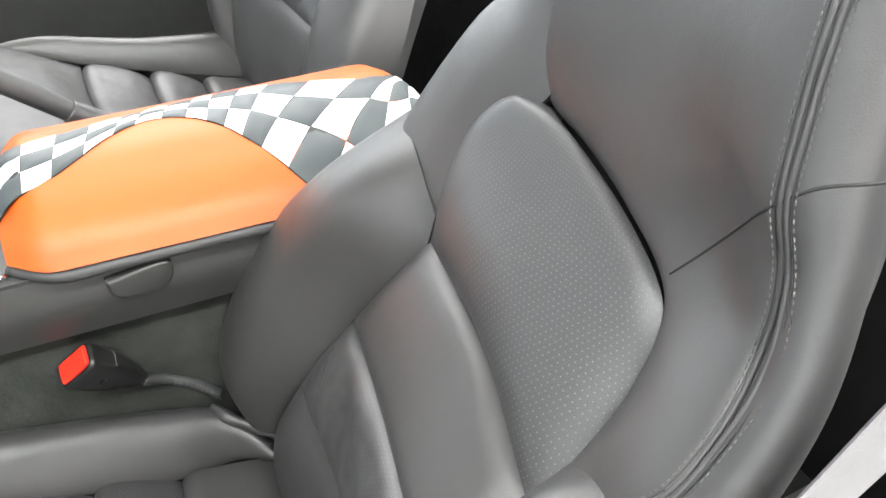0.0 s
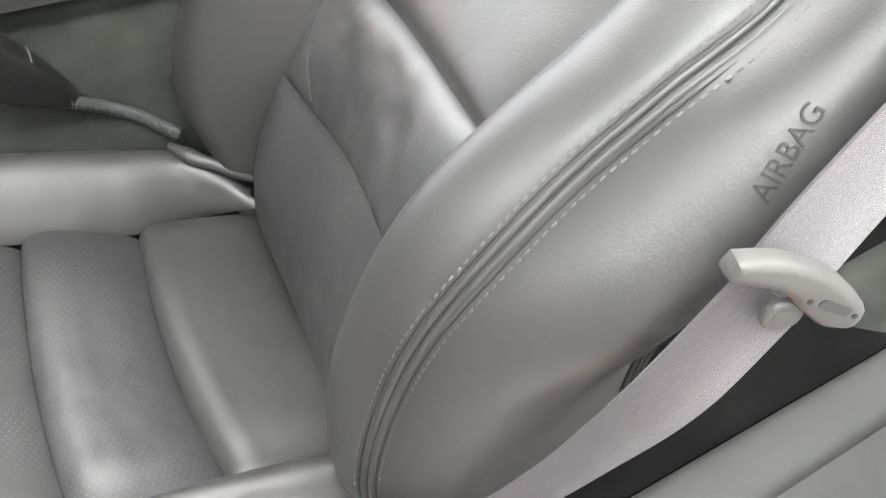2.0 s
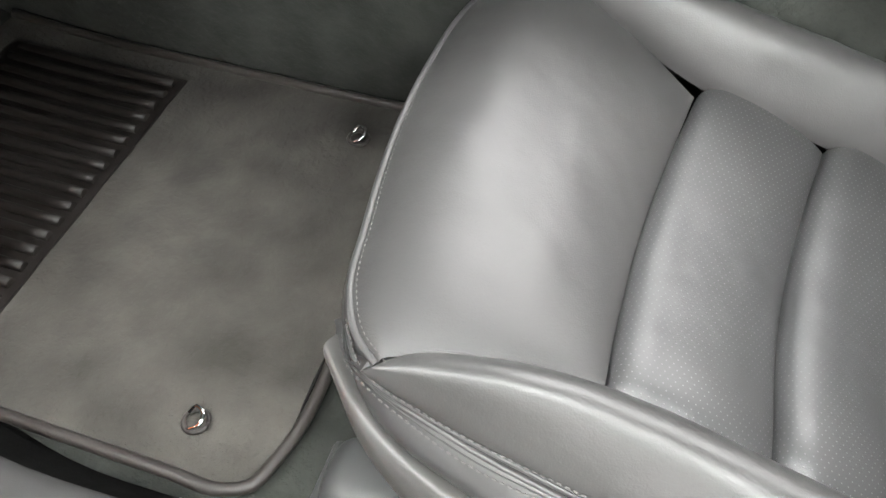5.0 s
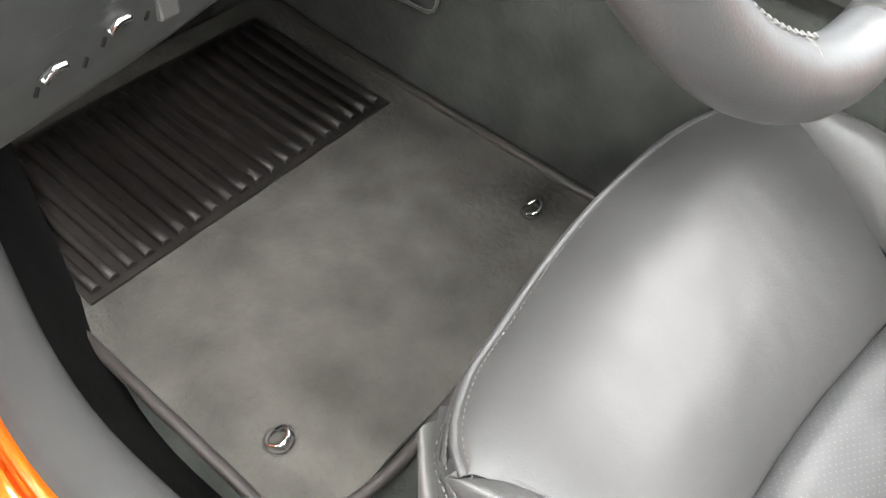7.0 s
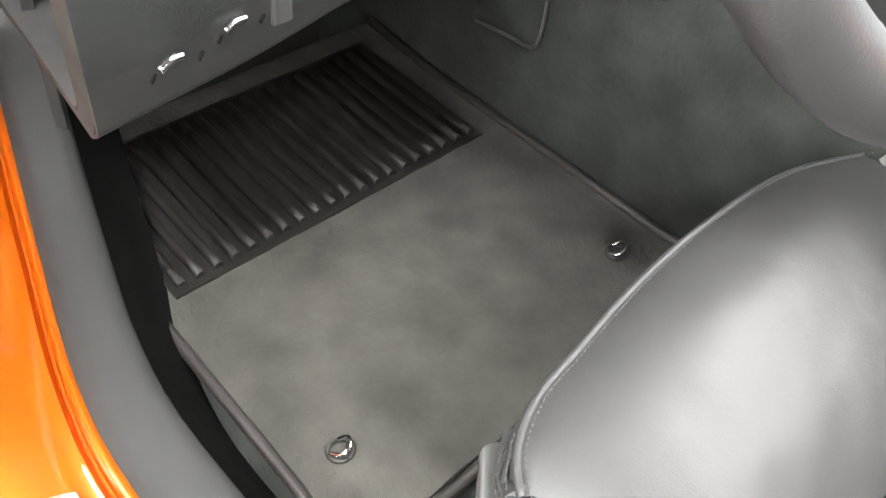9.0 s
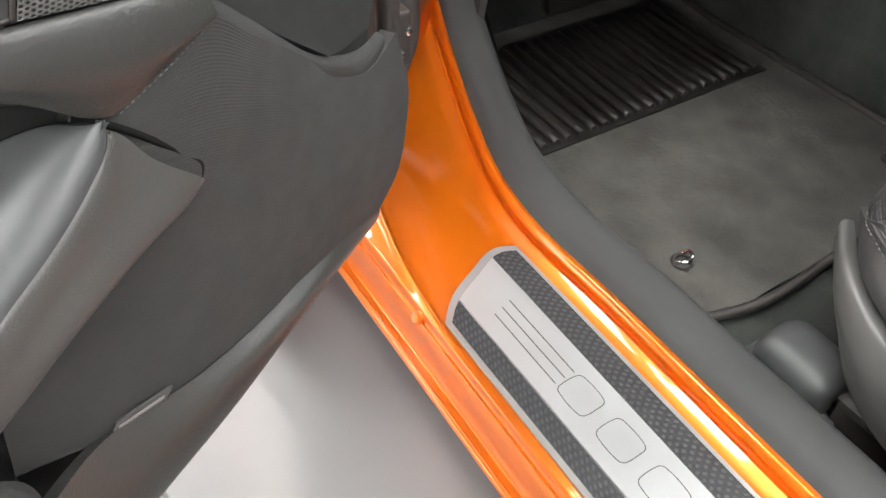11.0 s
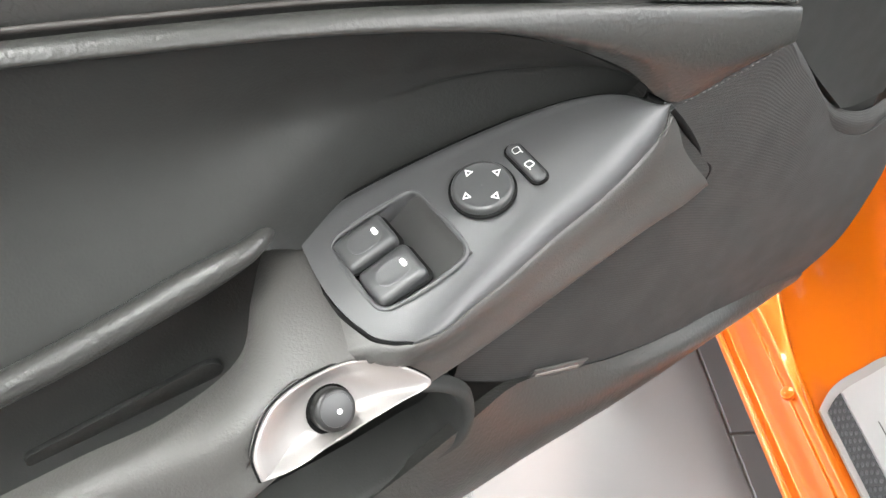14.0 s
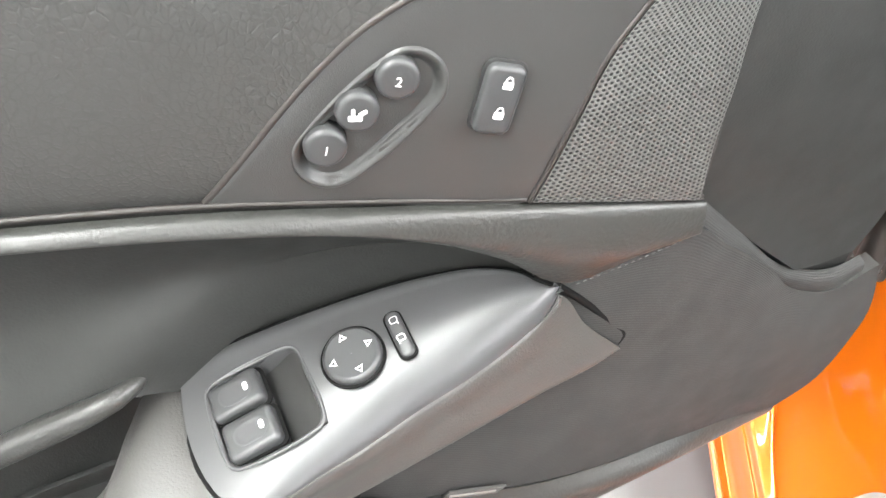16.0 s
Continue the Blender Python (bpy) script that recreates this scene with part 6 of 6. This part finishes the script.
# mirror dial and selector
DIAL = arm_frame(0.3447, 0.0560, 0.0006)
part("dial_gap", prism(disc(0.0188, 44), 0.0016, DIAL @ Matrix.Translation((0, 0, -0.0002)), 0.0003), GAP, cap)
o = disc(0.0172, 48)
dial = part("mirror_dial", loft([[tuple(DIAL @ Vector((x * k, y * k, z))) for x, y in o + [o[0]]] for k, z in ((0.99, -0.002), (1.0, 0.002), (0.985, 0.0034), (0.93, 0.0049), (0.84, 0.0055), (0.78, 0.0053), (0.4, 0.0049), (0.02, 0.0048))], 72, 40, 0.0008, face=(0, 0.2, 1)), BUTTON, door, "round mirror adjusting dial")
for k in range(4):
    a = radians(15 + 90 * k)
    c = Matrix.Translation((0.0112 * math.cos(a), 0.0112 * math.sin(a), 0.0057)) @ Matrix.Rotation(a, 4, "Z")
    bm = bmesh.new()
    tri_o, tri_i = [(0.0027, 0), (-0.0016, 0.0025), (-0.0016, -0.0025)], [(0.0014, 0), (-0.0009, 0.0013), (-0.0009, -0.0013)]
    vo = [bm.verts.new((x, y, 0)) for x, y in tri_o]
    vi = [bm.verts.new((x, y, 0)) for x, y in tri_i]
    for q in range(3):
        bm.faces.new((vo[q], vo[(q + 1) % 3], vi[(q + 1) % 3], vi[q]))
    bm.transform(DIAL @ c)
    part("arrow", bm, MARK, dial, "white printed arrow")
ms = arm_frame(0.3172, 0.0525, 0.0, -81.5)
part("selector_gap", prism(rounded(0.0324, 0.0114, 0.0050), 0.0016, ms @ Matrix.Translation((0, 0, -0.0002)), 0.0003), GAP, cap)
msw = part("mirror_switch", prism(rounded(0.0298, 0.0090, 0.0040), 0.0042, ms @ Matrix.Translation((0, 0, -0.0004)) @ Matrix.Rotation(radians(2.5), 4, "Y"), 0.002, 3), BUTTON, door, "small mirror selector switch")
for dx, flip in ((-0.0085, 1), (0.0035, -1)):
    icon = ms @ Matrix.Translation((dx, 0, 0.0040)) @ Matrix.Rotation(radians(90), 4, "Z") @ Matrix.Diagonal((flip, 1, 1, 1))
    part("mark", tube([tuple(icon @ Vector((x, y, 0))) for x, y in ((0.0018, -0.0018), (0.0022, 0.0016), (-0.0016, 0.0018), (-0.0020, -0.0012), (0.0018, -0.0018))], 0.00035, 40, 5), MARK, msw, "white printed mirror sign")
    part("mark", tube([tuple(icon @ Vector((x, y, 0))) for x, y in ((0.0018, -0.0018), (0.0020, -0.0032))], 0.00035, 6, 5), MARK, msw, "white printed mirror sign")

# silver release bezel, dished round its button
BEZ = frame_on((0.4520, 0.1214, 0.6903), (-1, -0.29, 0), (0, -0.5145, 0.8575))
bez = [(0.4949, 0.1392, 0.6813), (0.4959, 0.1331, 0.692), (0.4916, 0.1272, 0.6998), (0.4838, 0.1205, 0.7071), (0.4725, 0.1153, 0.7104), (0.4572, 0.1106, 0.7108), (0.4418, 0.1073, 0.709), (0.4268, 0.1065, 0.703), (0.412, 0.108, 0.6933), (0.3982, 0.1123, 0.6795),
       (0.4193, 0.1186, 0.6792), (0.453, 0.1281, 0.6797), (0.4843, 0.1374, 0.6792)]
rim = curve_pts([tuple(BEZ.inverted() @ Vector(q)) for q in bez + bez[:1]], 120)


def dent(ob, m, outline, depth):
    """Presses the skin of ob down inside an outline in m's plane, to take an inset part."""
    back = m.inverted()
    k = len(outline)
    for v in ob.data.vertices:
        q = back @ v.co
        if q.xy.length > 0.08:
            continue
        inside = False
        for i in range(k):
            (x0, y0), (x1, y1) = outline[i], outline[(i + 1) % k]
            if (y0 > q.y) != (y1 > q.y) and q.x < x0 + (q.y - y0) / (y1 - y0) * (x1 - x0):
                inside = not inside
        if inside and -depth < q.z < 0.02:
            q.z = -depth
            v.co = m @ q


for ob in (arm, grip):
    dent(ob, BEZ, [(0.955 * x, 0.955 * y) for x, y, _ in rim[:-1:4]], 0.013)
loops = []
for w, z in ((-0.020, -0.0040), (-0.014, 0.0002), (0.0, 0.0014), (0.05, 0.0014), (0.12, 0.0006), (0.25, -0.0014), (0.42, -0.0042), (0.60, -0.0066), (0.80, -0.0080), (1.0, -0.0084)):
    row = []
    for x, y, _ in rim:
        a = math.atan2(y, x)
        row.append(tuple(BEZ @ Vector((x * (1 - w) + 0.0112 * math.cos(a) * w, y * (1 - w) + 0.0112 * math.sin(a) * w, z + 0.0016))))
    loops.append(row)
part("release_bezel", loft(loops, 140, 60, 0.0006, face=N), SILVER, door, "satin silver release bezel")
part("bezel_seam", tube([tuple(BEZ @ Vector((1.020 * x, 1.020 * y, 0.0006))) for x, y, _ in rim], 0.0008, 120, 6), GAP, door)
part("button_gap", prism(disc(0.0130, 36), 0.002, BEZ @ Matrix.Translation((0, 0, -0.0080)), 0), GAP, door)
PUSH = BEZ @ Matrix.Translation((0.0, 0.0005, -0.0075)) @ Matrix.Rotation(radians(-8), 4, "X")
rb = part("release_button", prism(disc(0.0112, 44), 0.0100, PUSH, 0.0025, 4), BUCKLE, door, "round dark release button")
part("button_face", prism(disc(0.0086, 40), 0.0006, PUSH @ Matrix.Translation((0, 0, 0.0098)), 0.0003), BUTTON, rb)
part("mark", prism(disc(0.0014, 14), 0.0004, PUSH @ Matrix.Translation((0.001, -0.0012, 0.0105)), 0), MARK, rb, "white printed dot")

# cloth panel, lower rail, map pocket
part("cloth_panel", loft([[(0.235, 0.040, 0.785), (0.19, 0.042, 0.791), (0.152, 0.0425, 0.803), (0.10, 0.028, 0.765), (0.05, 0.014, 0.722), (0.01, 0.004, 0.682), (-0.03, 0.0, 0.668), (-0.070, -0.006, 0.682)],
                          [(0.25, 0.041, 0.752), (0.20, 0.043, 0.760), (0.16, 0.0415, 0.758), (0.11, 0.031, 0.732), (0.06, 0.019, 0.698), (0.02, 0.01, 0.66), (-0.03, 0.002, 0.640), (-0.086, -0.008, 0.635)],
                          [(0.29, 0.041, 0.705), (0.23, 0.042, 0.692), (0.17, 0.037, 0.675), (0.11, 0.029, 0.65), (0.06, 0.019, 0.628), (0.02, 0.012, 0.61), (-0.026, 0.004, 0.595), (-0.085, -0.008, 0.586)],
                          [(0.33, 0.039, 0.64), (0.27, 0.037, 0.613), (0.20, 0.036, 0.597), (0.14, 0.03, 0.585), (0.08, 0.02, 0.572), (0.03, 0.010, 0.558), (-0.02, 0.002, 0.546), (-0.070, -0.008, 0.534)],
                          [(0.345, 0.036, 0.568), (0.28, 0.035, 0.540), (0.22, 0.033, 0.531), (0.16, 0.029, 0.527), (0.11, 0.021, 0.522), (0.06, 0.011, 0.518), (0.012, 0.0, 0.511), (-0.042, -0.008, 0.504)]], 80, 60, 0.015, face=N), DOOR_CLOTH, door, "dark ribbed cloth door panel")
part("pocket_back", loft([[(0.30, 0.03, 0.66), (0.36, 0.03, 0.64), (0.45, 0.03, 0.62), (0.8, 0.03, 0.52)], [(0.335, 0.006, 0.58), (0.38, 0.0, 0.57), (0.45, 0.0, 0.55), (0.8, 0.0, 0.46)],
                          [(0.345, 0.02, 0.52), (0.39, 0.0, 0.49), (0.5, 0.0, 0.46), (0.8, 0.0, 0.41)], [(0.345, 0.055, 0.50), (0.40, 0.055, 0.475), (0.52, 0.06, 0.44), (0.8, 0.06, 0.39)], [(0.346, 0.066, 0.55), (0.41, 0.071, 0.525), (0.52, 0.074, 0.485), (0.8, 0.076, 0.415)]], 30, 30, 0.004, face=N), POCKET_SHADED, door, "inside of the map pocket, darkened as in shade")
POCKET = [(0.41, 0.631), (0.3791, 0.6164), (0.3633, 0.609), (0.3523, 0.598), (0.3473, 0.5714), (0.354, 0.5491), (0.377, 0.5381), (0.4063, 0.5239), (0.52, 0.487), (0.8, 0.415)]


def pocket_row(grow, n):
    """A line round the pocket's mouth, moved inwards by grow."""
    mid = np.array((0.44, 0.572))
    out = []
    for u, z in POCKET:
        d = mid - np.array((min(u, 0.44), z))
        d /= np.linalg.norm(d)
        out.append((u + d[0] * grow if u < 0.44 else u, n - 0.004 * max(0.0, z - 0.585) / 0.03, z + d[1] * grow))
    return out


part("pocket_rim", loft([pocket_row(-0.004, 0.066), pocket_row(-0.001, 0.074), pocket_row(0.003, 0.0755), pocket_row(0.006, 0.073), pocket_row(0.008, 0.064), pocket_row(0.009, 0.03)], 80, 30, 0.002, face=(0, 1, 0)), DOOR_DARK, door, "rounded rim of the map pocket")
part("lower_rail", loft([[(-0.040, -0.010, 0.506), (0.012, -0.002, 0.516), (0.06, 0.009, 0.522), (0.10, 0.02, 0.525), (0.20, 0.034, 0.530), (0.30, 0.045, 0.552), (0.345, 0.068, 0.562), (0.42, 0.076, 0.524), (0.52, 0.080, 0.488), (0.8, 0.08, 0.418)],
                         [(-0.042, -0.008, 0.500), (0.02, 0.004, 0.508), (0.09, 0.028, 0.512), (0.20, 0.046, 0.508), (0.30, 0.062, 0.505), (0.345, 0.076, 0.505), (0.42, 0.084, 0.49), (0.52, 0.088, 0.462), (0.8, 0.088, 0.40)],
                         [(-0.036, -0.011, 0.486), (0.07, 0.022, 0.500), (0.19, 0.042, 0.48), (0.29, 0.056, 0.468), (0.345, 0.066, 0.462), (0.42, 0.072, 0.45), (0.52, 0.078, 0.435), (0.8, 0.08, 0.385)],
                         [(-0.030, -0.03, 0.470), (0.07, 0.0, 0.475), (0.19, 0.02, 0.452), (0.29, 0.03, 0.436), (0.345, 0.036, 0.43), (0.42, 0.04, 0.42), (0.52, 0.04, 0.41), (0.8, 0.04, 0.37)]], 60, 24, 0.01, face=N), DOOR_LEATHER, door, "grained lower door rail")
part("cloth_lip", loft([[(0.149, 0.030, 0.838), (0.130, 0.022, 0.808), (0.085, 0.013, 0.763), (0.022, 0.003, 0.706), (-0.03, -0.006, 0.688), (-0.055, -0.014, 0.688)],
                        [(0.150, 0.042, 0.824), (0.126, 0.029, 0.795), (0.078, 0.017, 0.750), (0.017, 0.006, 0.697), (-0.03, -0.001, 0.680), (-0.057, -0.008, 0.684)],
                        [(0.152, 0.038, 0.797), (0.104, 0.026, 0.758), (0.052, 0.011, 0.712), (0.012, 0.001, 0.674), (-0.03, -0.003, 0.659), (-0.056, -0.008, 0.668)]], 60, 14, 0.0015, face=N), DOOR_CLOTH, door, "folded cloth lip under the dark panel")
# badge on the cloth: a plain silver slanted bar
bd = frame_on((0.259, 0.038, 0.5465), (-0.99, 0.05, -0.06), (0, 0.05, 1))
badge = part("badge", prism([(-0.026, -0.005), (0.019, -0.005), (0.026, 0.005), (-0.019, 0.005)], 0.002, bd, 0.0005), PLASTIC_SEAT, door, "small silver badge with a dark bar")
part("badge_bar", prism([(-0.019, -0.0012), (0.017, -0.0012), (0.018, 0.0012), (-0.018, 0.0012)], 0.0006, bd @ Matrix.Translation((0, 0, 0.002)), 0), SILVER, badge)
# seat memory buttons and lock switch


def up_frame(u, z, lift=0.0):
    return frame_on(on_upper(u, z, 0.004 + lift), (-1, 0, 0), (0, -0.06, 1))


# shallow oblong recess round the memory buttons
REC = frame_on(on_upper(0.3295, 0.9035, 0.0042), (-0.036, -0.0019, 0.031), (-0.031, 0.0022, -0.036))
if (REC.to_3x3() @ Vector((0, 0, 1))).y < 0:
    REC = REC @ Matrix.Rotation(math.pi, 4, "X")
for ob in (switch_panel, upper_panel):
    carve(ob, prism(rounded(0.0755, 0.0280, 0.0139), 0.03, REC @ Matrix.Translation((0, 0, -0.012)), 0))
loops = []
for grow, depth in ((0.0030, -0.0008), (0.0018, 0.0006), (0.0006, 0.0004), (-0.0012, -0.0010), (-0.0030, -0.0030), (-0.0042, -0.0036)):
    o = rounded(0.0775 + 2 * grow, 0.0300 + 2 * grow, 0.0149 + grow)
    loops.append([tuple(REC @ Vector((x, y, depth))) for x, y in o + o[:1]])
part("recess_rim", loft(loops, 90, 24, 0.0006, face=N), PLASTIC_SOFT, door, "rounded edge of the button recess")
part("recess_floor", prism(rounded(0.0720, 0.0245, 0.0122), 0.001, REC @ Matrix.Translation((0, 0, -0.0044)), 0), PLASTIC_SOFT, door)
for u, z, sign in ((0.350, 0.8945, "1"), (0.335, 0.9105, ""), (0.317, 0.9240, "2")):
    part("button_gap", prism(disc(0.0108, 30), 0.0012, up_frame(u, z, -0.0042), 0.0004), GAP, door)
    b = part("memory_button", prism(disc(0.0098, 36), 0.0105, up_frame(u, z, -0.0044), 0.0028, 4), BUTTON, door, "round seat memory button")
    top = up_frame(u, z, 0.0063) @ Matrix.Rotation(radians(-14), 4, "Z")
    if sign:
        part("mark", lettering(sign, 0.0062, 0.0001, top), MARK, b, "white printed numeral")
    else:
        for x, y, w, h, turn in ((-0.0012, -0.0014, 0.0062, 0.0026, 8), (0.0016, 0.0016, 0.0042, 0.0018, 40), (-0.0026, 0.0014, 0.0016, 0.0034, 10)):
            part("mark", prism(rounded(w, h, 0.0006), 0.0002, top @ Matrix.Translation((x, y, 0)) @ Matrix.Rotation(radians(turn), 4, "Z"), 0), MARK, b, "white printed seat sign")
lk = up_frame(0.2715, 0.909) @ Matrix.Rotation(radians(-14), 4, "Z")
part("switch_gap", prism(rounded(0.0212, 0.0368, 0.0055), 0.0012, lk, 0.0004), SEAM, door)
lock = part("lock_switch", prism(rounded(0.0185, 0.034, 0.0045), 0.006, lk, 0.0025, 3), BUTTON, door, "door lock rocker switch")
for dy in (0.0085, -0.0065):
    part("mark", prism(rounded(0.0048, 0.0036, 0.0006), 0.0003, lk @ Matrix.Translation((0.001, dy, 0.0061)), 0), MARK, lock)
    part("mark", tube([tuple(lk @ Vector((0.001 + 0.0016 * math.cos(a), dy + 0.0018 + 0.0022 * math.sin(a), 0.0063))) for a in np.linspace(0, math.pi, 9)], 0.0004, 12, 5), MARK, lock)
# dark seal along the door's front edge
part("edge_seal", tube([(-0.022, -0.03, 0.492), (-0.052, -0.03, 0.512), (-0.074, -0.03, 0.56), (-0.085, -0.03, 0.62), (-0.090, -0.034, 0.74), (-0.085, -0.034, 1.0)], 0.011, 40, 12, taper=[1, 1, 1, 1, 1.6, 1.7]), RUBBER, door, "black rubber edge seal")
